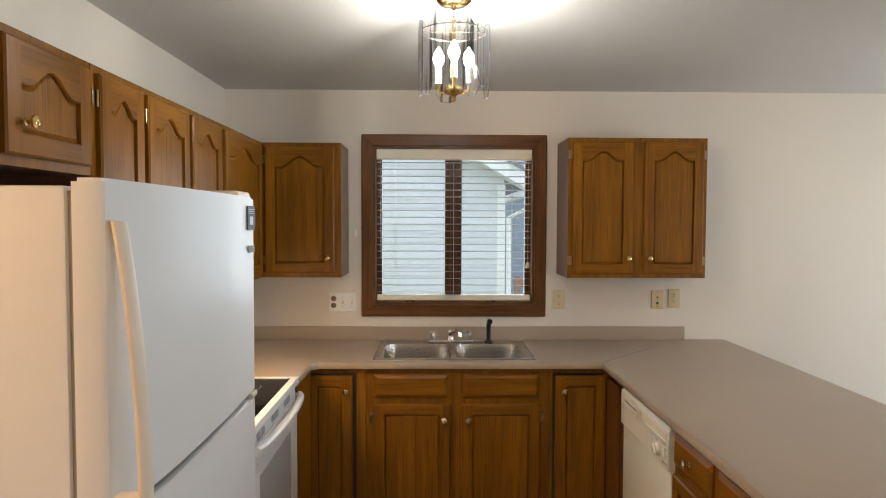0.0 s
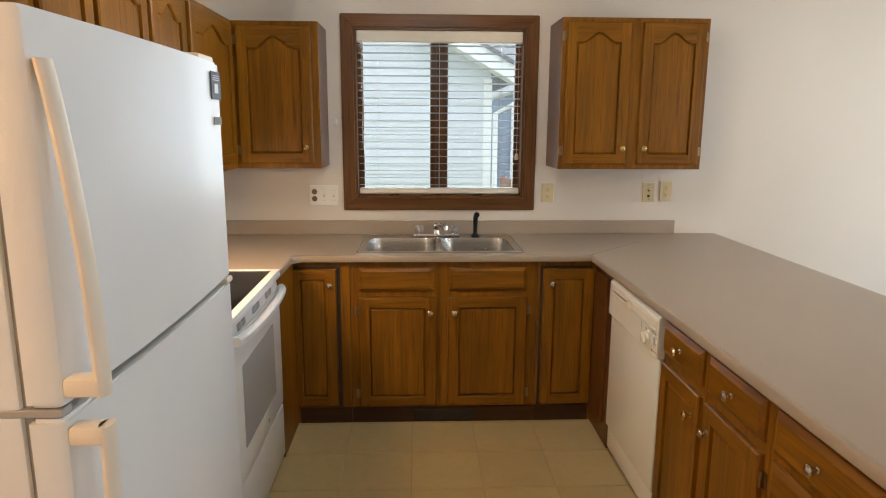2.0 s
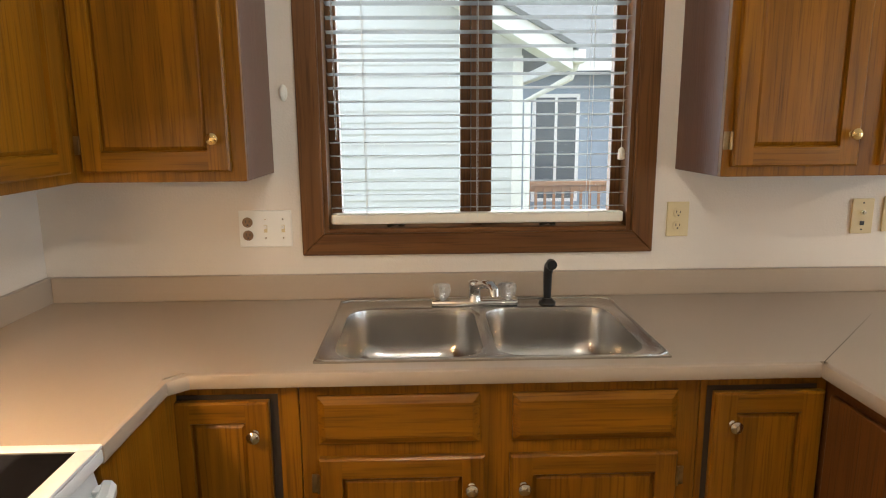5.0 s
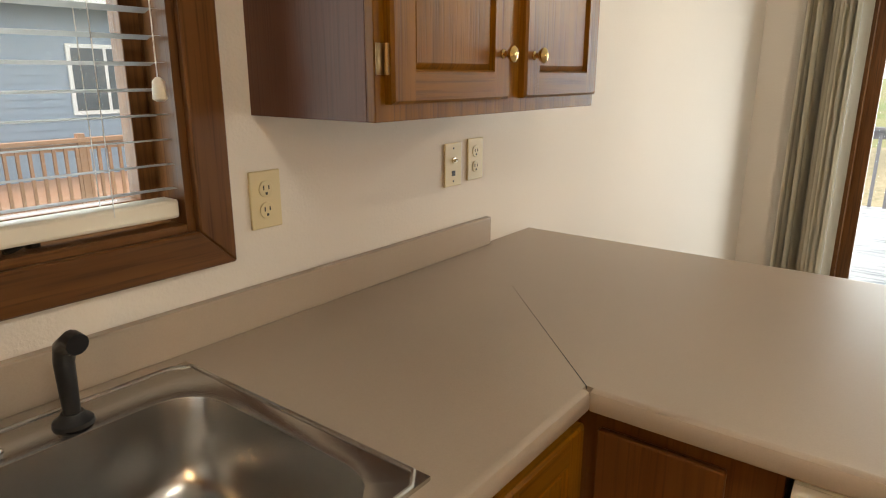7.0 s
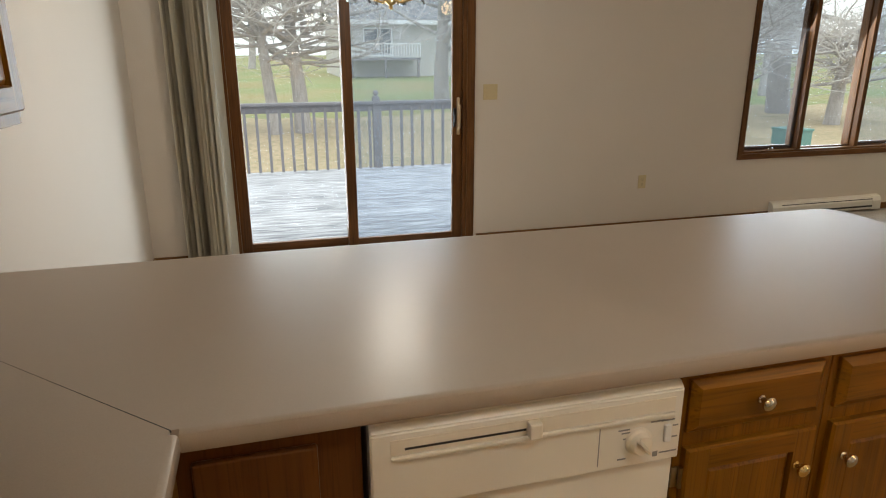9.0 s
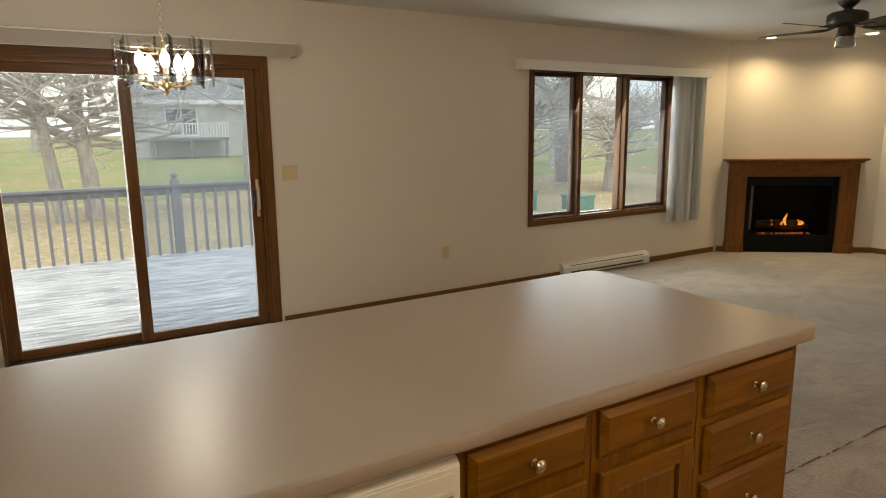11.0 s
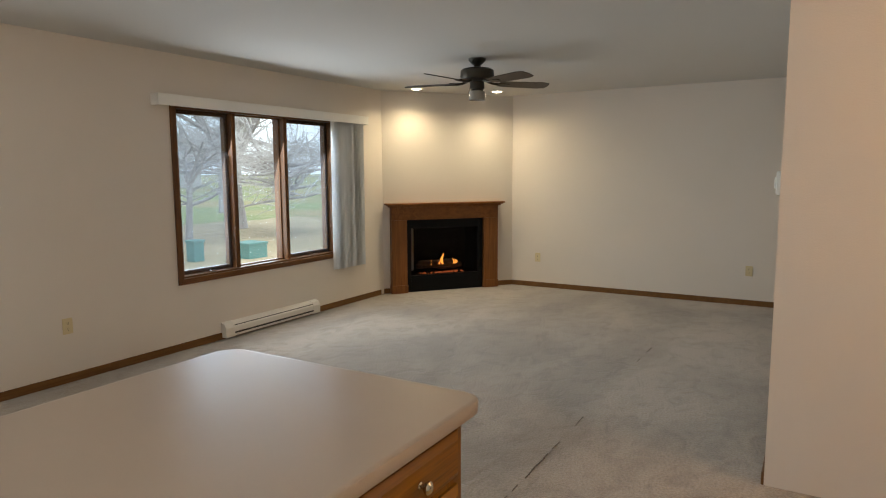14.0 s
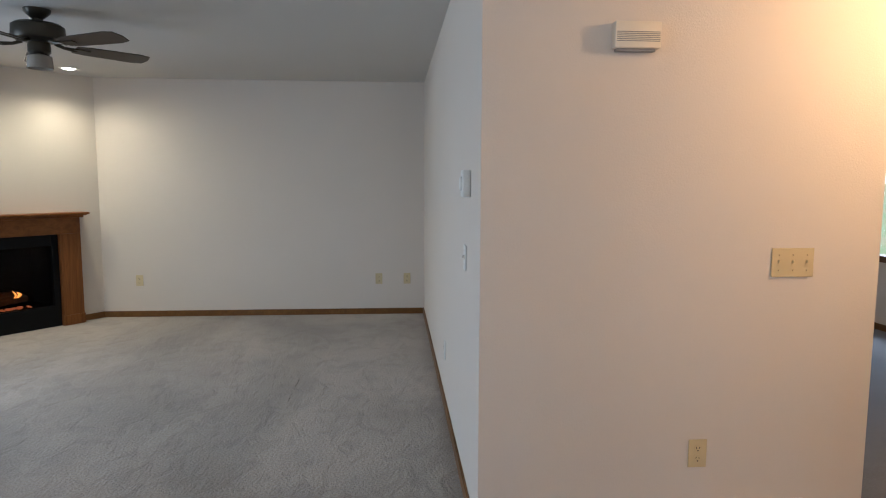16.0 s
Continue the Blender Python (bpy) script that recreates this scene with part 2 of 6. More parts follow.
def let_through(m, amount):
    """Cloth that passes some light to its other side."""
    n, l = m.node_tree.nodes, m.node_tree.links
    p, t, mix = n["Principled BSDF"], n.new("ShaderNodeBsdfTranslucent"), n.new("ShaderNodeMixShader")
    if p.inputs["Base Color"].links:
        l.new(p.inputs["Base Color"].links[0].from_socket, t.inputs[0])
    mix.inputs[0].default_value = amount
    l.new(p.outputs[0], mix.inputs[1])
    l.new(t.outputs[0], mix.inputs[2])
    l.new(mix.outputs[0], n["Material Output"].inputs[0])


let_through(M_VANE, 0.25)
let_through(M_VANEDARK, 0.12)
M_VALANCE = mat("white_valance", (0.80, 0.78, 0.73), 0.45, stain=0.08)
M_DARKVAL = mat("taupe_valance", (0.37, 0.325, 0.265), 0.35, stain=0.12, coat=0.2)


def carpet_pile(name, colour, worn):
    """Cut-pile carpet: trodden lanes, scuffs and single tufts in one colour range."""
    m = mat(name, colour, 0.97, sheen=0.25)
    n, l = m.node_tree.nodes, m.node_tree.links
    p = n["Principled BSDF"]
    geo = n.new("ShaderNodeNewGeometry")

    def field(scale, detail, distortion, lo, hi, stretch=(1, 1, 1)):
        mp, t, r = n.new("ShaderNodeMapping"), n.new("ShaderNodeTexNoise"), n.new("ShaderNodeMapRange")
        mp.inputs["Scale"].default_value = stretch
        t.inputs["Scale"].default_value, t.inputs["Detail"].default_value = scale, detail
        t.inputs["Distortion"].default_value = distortion
        r.inputs[1].default_value, r.inputs[2].default_value = lo, hi
        l.new(geo.outputs["Position"], mp.inputs[0])
        l.new(mp.outputs[0], t.inputs["Vector"])
        l.new(t.outputs[0], r.inputs[0])
        return r.outputs[0]

    lanes = field(0.75, 5, 0.8, 0.40, 0.66, (1.2, 0.8, 1))
    scuffs = field(5.5, 6, 1.2, 0.46, 0.72, (1.3, 0.8, 1))
    tufts = field(70, 5, 0.0, 0.34, 0.72)
    col = None
    for fac, amount in ((lanes, 0.62), (scuffs, 0.42), (tufts, 0.50)):
        mul, mix = n.new("ShaderNodeMath"), n.new("ShaderNodeMix")
        mul.operation, mix.data_type = "MULTIPLY", "RGBA"
        mul.inputs[1].default_value = amount
        l.new(fac, mul.inputs[0])
        l.new(mul.outputs[0], mix.inputs["Factor"])
        mix.inputs[6].default_value = (*colour, 1)
        if col is not None:
            l.new(col, mix.inputs[6])
        mix.inputs[7].default_value = (*worn, 1)
        col = mix.outputs[2]
    l.new(col, p.inputs["Base Color"])
    add = n.new("ShaderNodeMath")
    add.operation = "MULTIPLY_ADD"
    add.inputs[1].default_value = 1.6
    l.new(scuffs, add.inputs[0])
    l.new(tufts, add.inputs[2])
    bump = n.new("ShaderNodeBump")
    bump.inputs["Strength"].default_value, bump.inputs["Distance"].default_value = 0.7, 0.005
    bump.invert = True
    l.new(add.outputs[0], bump.inputs["Height"])
    l.new(bump.outputs[0], p.inputs["Normal"])
    return m


M_CARPET = carpet_pile("beige_carpet", (0.455, 0.395, 0.325), (0.165, 0.142, 0.115))
M_SEAM = mat("carpet_backing_gap", (0.17, 0.142, 0.115), 1.0, stain=0.4, stain_scale=20)
M_VINYL = mat("vinyl_tile", (0.48, 0.37, 0.175), 0.38, grain=0.3, grain_scale=26, stain=0.35, stain_scale=6, dark=(0.37, 0.285, 0.145), pieces=0.35, bump=0.05, bump_scale=60)
M_GROUT = mat("vinyl_joint", (0.40, 0.31, 0.165), 0.7, stain=0.3)
M_FANBLADE = mat("dark_fan_blade", (0.038, 0.027, 0.018), 0.45, grain=0.4, grain_scale=20, stretch=(1, 12, 1), stain=0.2)
M_FANMETAL = mat("antique_bronze", (0.055, 0.048, 0.036), 0.38, 0.8, stain=0.3, stain_scale=12)
M_FROST = mat("smoked_lamp_glass", (0.28, 0.25, 0.21), 0.15, stain=0.1, coat=0.4)
M_SOOT = mat("black_firebox", (0.006, 0.0055, 0.005), 0.9, stain=0.4, bump=0.3, bump_scale=60)
M_FRAMEBLACK = mat("black_enamel_frame", (0.007, 0.007, 0.007), 0.5, stain=0.2)
M_FRAMEBLACK.node_tree.nodes["Principled BSDF"].inputs["Specular IOR Level"].default_value = 0.12
M_SOOT.node_tree.nodes["Principled BSDF"].inputs["Specular IOR Level"].default_value = 0.1
M_LOG = mat("ceramic_log", (0.10, 0.06, 0.035), 0.9, stain=0.7, stain_scale=18, bump=0.8, bump_scale=45, dark=(0.02, 0.015, 0.01))
M_FLAME = mat("gas_flame", (1, 0.5, 0.1), 0.6, emit=(1.0, 0.30, 0.04), emit_strength=3.0)
M_EMBER = mat("glowing_embers", (0.2, 0.05, 0.02), 0.9, emit=(1.0, 0.22, 0.06), emit_strength=0.5)
M_HEATER = mat("baseboard_heater_enamel", (0.74, 0.71, 0.64), 0.4, stain=0.15)
M_DECK = mat("grey_deck_stain", (0.15, 0.16, 0.19), 0.34, grain=0.85, grain_scale=7, stretch=(2.8, 0.5, 1), stain=0.3, stain_scale=1.2, dark=(0.80, 0.82, 0.85), bump=0.2, bump_scale=30, pieces=0.3)
M_RAIL = mat("grey_rail_stain", (0.20, 0.19, 0.205), 0.7, grain=0.4, grain_scale=12, stretch=(1, 1, 0.2), stain=0.25)
M_GRASS = mat("late_autumn_lawn", (0.15, 0.21, 0.06), 0.95, grain=0.5, grain_scale=7, stain=0.9, stain_scale=0.16, bump=0.6, bump_scale=14, dark=(0.30, 0.22, 0.10))
M_LEAVES = mat("fallen_leaves", (0.44, 0.34, 0.21), 0.95, grain=0.85, grain_scale=7, stain=0.45, stain_scale=0.6, bump=0.8, bump_scale=22, dark=(0.21, 0.19, 0.09))
M_BARK = mat("grey_bark", (0.44, 0.41, 0.39), 0.95, grain=0.6, grain_scale=14, stretch=(1, 1, 0.25), stain=0.4, bump=0.9, bump_scale=26, dark=(0.25, 0.23, 0.215))
M_TWIG = mat("pale_twigs", (0.62, 0.60, 0.58), 0.9, stain=0.4)
M_FARTREE = mat("far_bare_wood", (0.36, 0.35, 0.35), 0.95, stain=0.5, stain_scale=0.7)
M_CONIFER = mat("spruce_needles", (0.045, 0.065, 0.04), 0.95, stain=0.5)
M_SIDING = mat("white_siding", (0.63, 0.655, 0.69), 0.5, stain=0.08, stain_scale=0.8)
M_SIDING2 = mat("blue_grey_siding", (0.27, 0.34, 0.43), 0.55, stain=0.1, stain_scale=0.8)
M_SIDING3 = mat("cream_siding", (0.55, 0.53, 0.49), 0.6, stain=0.15)
M_FASCIA = mat("white_fascia", (0.82, 0.83, 0.84), 0.45, stain=0.06)
M_SHINGLE = mat("grey_shingle", (0.20, 0.205, 0.21), 0.9, grain=0.5, grain_scale=6, stretch=(1, 1, 5), stain=0.3, bump=0.3, bump_scale=12)
M_HOUSEGLASS = mat("dark_house_window", (0.10, 0.12, 0.14), 0.12, stain=0.2)
M_CEDAR = mat("cedar_rail", (0.42, 0.22, 0.13), 0.75, grain=0.4, grain_scale=12, stretch=(1, 1, 0.2))
M_GREENBOX = mat("green_utility_box", (0.10, 0.24, 0.21), 0.55, stain=0.2)
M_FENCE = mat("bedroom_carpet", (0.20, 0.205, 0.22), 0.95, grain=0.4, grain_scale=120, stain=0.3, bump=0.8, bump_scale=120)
M_LABEL = mat("dark_label", (0.05, 0.055, 0.065), 0.5)
M_LABELINK = mat("label_ink", (0.55, 0.57, 0.6), 0.5)
M_INK = mat("grey_print", (0.28, 0.27, 0.25), 0.6)


# ---- building helpers ----
BASE = {}


def thing(name, at, label, category, group="", kind=""):
    """An Empty at a thing's base."""
    ob = new(name)
    ob.location = at
    ob.empty_display_size = 0.1
    BASE[ob] = Vector(at)
    return tagged(ob, label, category, group, kind)


def part(name, bm, material, parent=None, label="", smooth=False):
    """Links a bmesh, drawn in world metres, as one mesh object."""
    base = BASE.get(parent, Vector())
    bmesh.ops.recalc_face_normals(bm, faces=bm.faces)
    if parent is not None:
        bmesh.ops.translate(bm, verts=bm.verts, vec=-base)
    me = bpy.data.meshes.new(name)
    if smooth:
        for f in bm.faces:
            f.smooth = True
    bm.to_mesh(me)
    bm.free()
    me.materials.append(material)
    if smooth:
        me.set_sharp_from_angle(angle=radians(38))
    ob = new(name, me)
    if parent is not None:
        ob.parent = parent
        BASE[ob] = base
    return tagged(ob, label)


def structure(name, bm, material, label, category="", smooth=False):
    return tagged(part(name, bm, material, None, label, smooth), category=category or name.split("_")[0], kind="structure")


def bx(bm, x0, x1, y0, y1, z0, z1, bevel=0.0, m=None):
    """Adds a box, its edges bevelled."""
    r = bmesh.ops.create_cube(bm, size=1.0)
    vs = r["verts"]
    bmesh.ops.scale(bm, verts=vs, vec=(abs(x1 - x0), abs(y1 - y0), abs(z1 - z0)))
    bmesh.ops.translate(bm, verts=vs, vec=((x0 + x1) / 2, (y0 + y1) / 2, (z0 + z1) / 2))
    if bevel:
        es = list({e for v in vs for e in v.link_edges})
        r2 = bmesh.ops.bevel(bm, geom=es, offset=bevel, segments=2, profile=0.5, affect="EDGES")
        vs = list({v for f in r2["faces"] for v in f.verts} | {v for v in vs if v.is_valid})
    if m is not None:
        bmesh.ops.transform(bm, matrix=m, verts=vs)
    return bm


def box(x0, x1, y0, y1, z0, z1, bevel=0.0, m=None):
    return bx(bmesh.new(), x0, x1, y0, y1, z0, z1, bevel, m)


def prism(bm, pts, axis, a, b):
    """A polygon pushed from a to b along an axis: pts give the other two coordinates in order."""
    def at(p, w):
        return {"x": (w, p[0], p[1]), "y": (p[0], w, p[1]), "z": (p[0], p[1], w)}[axis]
    lo = [bm.verts.new(at(p, a)) for p in pts]
    hi = [bm.verts.new(at(p, b)) for p in pts]
    bm.faces.new(lo)
    bm.faces.new(hi)
    for i in range(len(pts)):
        j = (i + 1) % len(pts)
        bm.faces.new((lo[i], lo[j], hi[j], hi[i]))
    return bm


def frustum(bm, rings, cap=True):
    """Skins rings of 3D points of one length."""
    vs = [[bm.verts.new(p) for p in ring] for ring in rings]
    for a, b in zip(vs, vs[1:]):
        for i in range(len(a)):
            j = (i + 1) % len(a)
            bm.faces.new((a[i], a[j], b[j], b[i]))
    if cap:
        bm.faces.new(vs[0])
        bm.faces.new(vs[-1])
    return bm


def lathe(bm, profile, m, seg=16):
    """Turns (radius, height) pairs round z, then places them by m."""
    rings = [[m @ Vector((r * math.cos(2 * math.pi * k / seg), r * math.sin(2 * math.pi * k / seg), h)) for k in range(seg)] for r, h in profile]
    return frustum(bm, rings)


def tube(bm, pts, radii, seg=8):
    """A round tube along points."""
    pts = [Vector(p) for p in pts]
    if not isinstance(radii, (list, tuple)):
        radii = [radii] * len(pts)
    rings = []
    side = None
    for i, p in enumerate(pts):
        d = (pts[min(i + 1, len(pts) - 1)] - pts[max(i - 1, 0)]).normalized()
        if side is None:
            side = d.orthogonal().normalized()
        side = (side - d * side.dot(d)).normalized()
        up = d.cross(side)
        rings.append([p + (side * math.cos(2 * math.pi * k / seg) + up * math.sin(2 * math.pi * k / seg)) * radii[i] for k in range(seg)])
    return frustum(bm, rings)


def aim(p, d):
    """A matrix at p whose z runs along d."""
    return Matrix.Translation(p) @ Vector(d).to_track_quat("Z", "Y").to_matrix().to_4x4()


def wall_x(name, y0, y1, x0, x1, holes, label, z1=CEIL):
    """A wall along x with openings (x0, x1, z0, z1)."""
    bm = bmesh.new()
    edge = x0
    for hx0, hx1, hz0, hz1 in sorted(holes):
        bx(bm, edge, hx0, y0, y1, 0, z1)
        if hz0 > 0:
            bx(bm, hx0, hx1, y0, y1, 0, hz0)
        bx(bm, hx0, hx1, y0, y1, hz1, z1)
        edge = hx1
    bx(bm, edge, x1, y0, y1, 0, z1)
    return structure(name, bm, M_WALL, label, "wall")


def wall_y(name, x0, x1, y0, y1, holes, label, z1=CEIL):
    """A wall along y with openings (y0, y1, z0, z1)."""
    bm = bmesh.new()
    edge = y0
    for hy0, hy1, hz0, hz1 in sorted(holes):
        bx(bm, x0, x1, edge, hy0, 0, z1)
        if hz0 > 0:
            bx(bm, x0, x1, hy0, hy1, 0, hz0)
        bx(bm, x0, x1, hy0, hy1, hz1, z1)
        edge = hy1
    bx(bm, x0, x1, edge, y1, 0, z1)
    return structure(name, bm, M_WALL, label, "wall")


# ---- the large structure ----
KW = (-0.178, 0.822, 1.125, 2.106)        # kitchen window opening: x0 x1 z0 z1
PD = (2.025, 3.785, 0.02, 1.965)           # patio door opening: y0 y1 z0 z1
LW = (-2.50, -0.53, 0.60, 2.03)          # living room window
BW = (-4.3, -2.1, 0.66, 2.05)            # bedroom window
T = 0.16
wall_x("wall_north", NORTH, NORTH + T, WEST - T, EAST + T, [KW], "off-white painted kitchen and dining wall with a window")
wall_y("wall_east", EAST, EAST + T, SOUTH - T, NORTH, [LW, PD], "off-white painted outer wall with a window and patio door")
wall_x("wall_south", SOUTH - T, SOUTH, FAR_WEST - T, EAST, [], "off-white painted end wall of the living room")
wall_y("wall_kitchen_west", WEST - T, WEST, ENTRY_N, NORTH, [], "off-white painted kitchen wall behind the cabinets")
wall_x("wall_entry_north", ENTRY_N - 0.12, ENTRY_N, FAR_WEST, WEST - 0.001, [], "off-white painted entry wall")
wall_x("wall_entry_south", PIER_Y - 0.12, PIER_Y, ENTRY_X, PIER_X, [], "warm-lit off-white wall between entry and living room")
wall_y("wall_living_west", PIER_X - 0.12, PIER_X, SOUTH, PIER_Y - 0.121, [], "off-white painted side wall of the living room")
wall_y("wall_bedroom_west", FAR_WEST - T, FAR_WEST, SOUTH, ENTRY_N, [BW], "shaded off-white wall with a window in the far room")
u = (FIRE_B - FIRE_A).normalized()
nrm = Vector((-u.y, u.x, 0))
FIRE = Matrix(((u.x, nrm.x, 0, FIRE_A.x), (u.y, nrm.y, 0, FIRE_A.y), (0, 0, 1, 0), (0, 0, 0, 1)))   # x along the corner wall, y out of it
FLEN = (FIRE_B - FIRE_A).length
FC = 0.955
bm = bmesh.new()
for a, b, z0, z1 in ((0, FC - 0.50, 0, CEIL), (FC + 0.50, FLEN, 0, CEIL), (FC - 0.50, FC + 0.50, 0.86, CEIL)):
    bx(bm, a, b, -0.1, 0, z0, z1, 0, FIRE)
structure("wall_fireplace", bm, M_WALL, "off-white diagonal corner wall above the fireplace", "wall")
structure("ceiling", box(FAR_WEST - T, EAST + T, SOUTH - T, NORTH + T, CEIL, CEIL + 0.12), M_CEIL, "white lightly textured ceiling")

SEAM = 1.535
KX, KY = 1.72, 1.62          # the vinyl floor's south edge runs at KY, east edge at KX
structure("floor_slab", box(FAR_WEST - T, EAST + T, SOUTH - T, NORTH + T, -0.2, -0.03), M_GROUT, "subfloor under carpet and vinyl", "floor")


def carpet(name, x0, x1, y0, y1, material, label):
    """A soft sheet of carpet with a slightly uneven top."""
    b = bmesh.new()
    nx, ny = max(2, int((x1 - x0) / 0.12)), max(2, int((y1 - y0) / 0.12))
    grid = [[b.verts.new((x0 + (x1 - x0) * i / nx, y0 + (y1 - y0) * j / ny, 0.0025 * noise.noise((i * 0.41, j * 0.37, 2)))) for j in range(ny + 1)] for i in range(nx + 1)]
    for i in range(nx):
        for j in range(ny):
            b.faces.new((grid[i][j], grid[i + 1][j], grid[i + 1][j + 1], grid[i][j + 1]))
    rim = [grid[i][0] for i in range(nx + 1)] + [grid[nx][j] for j in range(1, ny + 1)] + [grid[i][ny] for i in range(nx - 1, -1, -1)] + [grid[0][j] for j in range(ny - 1, 0, -1)]
    low = [b.verts.new((v.co.x, v.co.y, -0.03)) for v in rim]
    for i in range(len(rim)):
        j = (i + 1) % len(rim)
        b.faces.new((rim[i], rim[j], low[j], low[i]))
    return structure(name, b, material, label, "carpet", True)


carpet("floor_carpet_living", SEAM, EAST, SOUTH, KY, M_CARPET, "worn beige carpet in the living room")
carpet("floor_carpet_hall", PIER_X, SEAM, SOUTH, KY, M_CARPET, "worn beige carpet beside a visible seam")
carpet("floor_carpet_dining", KX, EAST, KY, NORTH, M_CARPET, "worn beige carpet in the dining area")
carpet("floor_carpet_entry", WEST - 0.0, PIER_X, PIER_Y, ENTRY_N - 0.3, M_CARPET, "worn beige carpet in the entry")
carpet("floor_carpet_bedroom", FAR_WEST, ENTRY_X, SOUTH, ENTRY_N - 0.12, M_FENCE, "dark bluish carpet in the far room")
# frayed stretches of the seam
bm = bmesh.new()
rng = random.Random(4)
for y0, y1, wide in ((0.40, 1.05, 0.8), (-0.85, 0.34, 0.65), (-2.62, -2.0, 0.4)):
    y = y0
    while y < y1:
        step = rng.uniform(0.018, 0.05)
        w = rng.uniform(0.0015, 0.006) * wide
        off = 0.007 * noise.noise((y * 9.0, 0.4, 0))
        if rng.random() > 0.38 and noise.noise((y * 4.0, 7, 0)) > -0.12:
            q = SEAM + off
            prism(bm, [(q - w, y), (q + w * rng.uniform(0.2, 0.8), y - 0.004), (q + w * 0.7, y + step), (q - w * rng.uniform(0.2, 0.9), y + step + 0.004)], "z", -0.012, 0.0048)
        y += step * 0.96
structure("carpet_seam", bm, M_SEAM, "dark frayed carpet seam", "seam")

# baseboards
bm = bmesh.new()
bx(bm, EAST - 0.013, EAST, -3.33, PD[0] - 0.085, 0, 0.062, 0.003)
bx(bm, EAST - 0.013, EAST, PD[1] + 0.085, NORTH, 0, 0.062, 0.003)
bx(bm, 2.05, EAST - 0.014, NORTH - 0.013, NORTH, 0, 0.062, 0.003)
bx(bm, PIER_X + 0.014, FIRE_A.x, SOUTH, SOUTH + 0.013, 0, 0.062, 0.003)
bx(bm, PIER_X, PIER_X + 0.013, SOUTH, PIER_Y, 0, 0.062, 0.003)
bx(bm, 0.0, FC - 0.72, 0, 0.013, 0, 0.062, 0.003, FIRE)
bx(bm, FC + 0.72, FLEN, 0, 0.013, 0, 0.062, 0.003, FIRE)
bx(bm, FAR_WEST, FAR_WEST + 0.013, SOUTH, ENTRY_N - 0.12, 0, 0.062, 0.003)
structure("baseboard", bm, M_BASE, "narrow brown stained wooden baseboard")


# ---- windows and patio door ----
def pane(name, x0, x1, y0, y1, z0, z1, parent, material=None):
    ob = part(name, box(x0, x1, y0, y1, z0, z1), material or M_GLASS, parent)
    ob.visible_shadow = False
    return ob


def casing_x(parent, x0, x1, z0, z1, y, w, d, bottom=True):
    """Mitred casing round an opening in a wall along x, proud to -y."""
    for nm, pts, a in (("side_casing", [(x0 - w, z0 - w), (x0, z0), (x0, z1), (x0 - w, z1 + w)], "z"), ("side_casing", [(x1 + w, z0 - w), (x1 + w, z1 + w), (x1, z1), (x1, z0)], "z"),
                       ("top_casing", [(x0 - w, z1 + w), (x0, z1), (x1, z1), (x1 + w, z1 + w)], "x"), ("bottom_casing", [(x0 - w, z0 - w), (x1 + w, z0 - w), (x1, z0), (x0, z0)], "x")):
        b = prism(bmesh.new(), pts, "y", y - d, y)
        bmesh.ops.bevel(b, geom=b.edges[:], offset=0.003, segments=1, affect="EDGES")
        part(nm, b, TRIM[a], parent)


def casing_y(parent, y0, y1, z0, z1, x, w, d, bottom=True):
    lo = z0 - w if bottom else z0
    sides = [("side_casing", [(y0 - w, lo), (y0, z0), (y0, z1), (y0 - w, z1 + w)], "z"), ("side_casing", [(y1 + w, lo), (y1 + w, z1 + w), (y1, z1), (y1, z0)], "z"),
             ("top_casing", [(y0 - w, z1 + w), (y0, z1), (y1, z1), (y1 + w, z1 + w)], "y")]
    if bottom:
        sides.append(("bottom_casing", [(y0 - w, lo), (y1 + w, lo), (y1, z0), (y0, z0)], "y"))
    for nm, pts, a in sides:
        b = prism(bmesh.new(), pts, "x", x - d, x)
        bmesh.ops.bevel(b, geom=b.edges[:], offset=0.003, segments=1, affect="EDGES")
        part(nm, b, TRIM[a], parent)


# kitchen window
x0, x1, z0, z1 = KW
win = thing("window_1", ((x0 + x1) / 2, NORTH, z0), "dark-stained wooden casement kitchen window with a centre mullion", "window", kind="structure")
casing_x(win, x0 + 0.004, x1 - 0.004, z0 + 0.004, z1 - 0.004, NORTH, 0.07, 0.018)
jamb = bmesh.new()
for a in ((x0, x0 + 0.018, NORTH, NORTH + T, z0, z1), (x1 - 0.018, x1, NORTH, NORTH + T, z0, z1)):
    bx(jamb, *a)
part("jamb", jamb, TRIM["z"], win)
part("window_sill", box(x0 + 0.018, x1 - 0.018, NORTH, NORTH + T, z0, z0 + 0.018, 0.002), TRIM["x"], win)
part("head_jamb", box(x0 + 0.018, x1 - 0.018, NORTH, NORTH + T, z1 - 0.018, z1), TRIM["x"], win)
xm = 0.320
part("mullion", box(xm - 0.018, xm + 0.018, NORTH + 0.055, NORTH + T, z0 + 0.018, z1 - 0.018, 0.002), TRIM["z"], win)
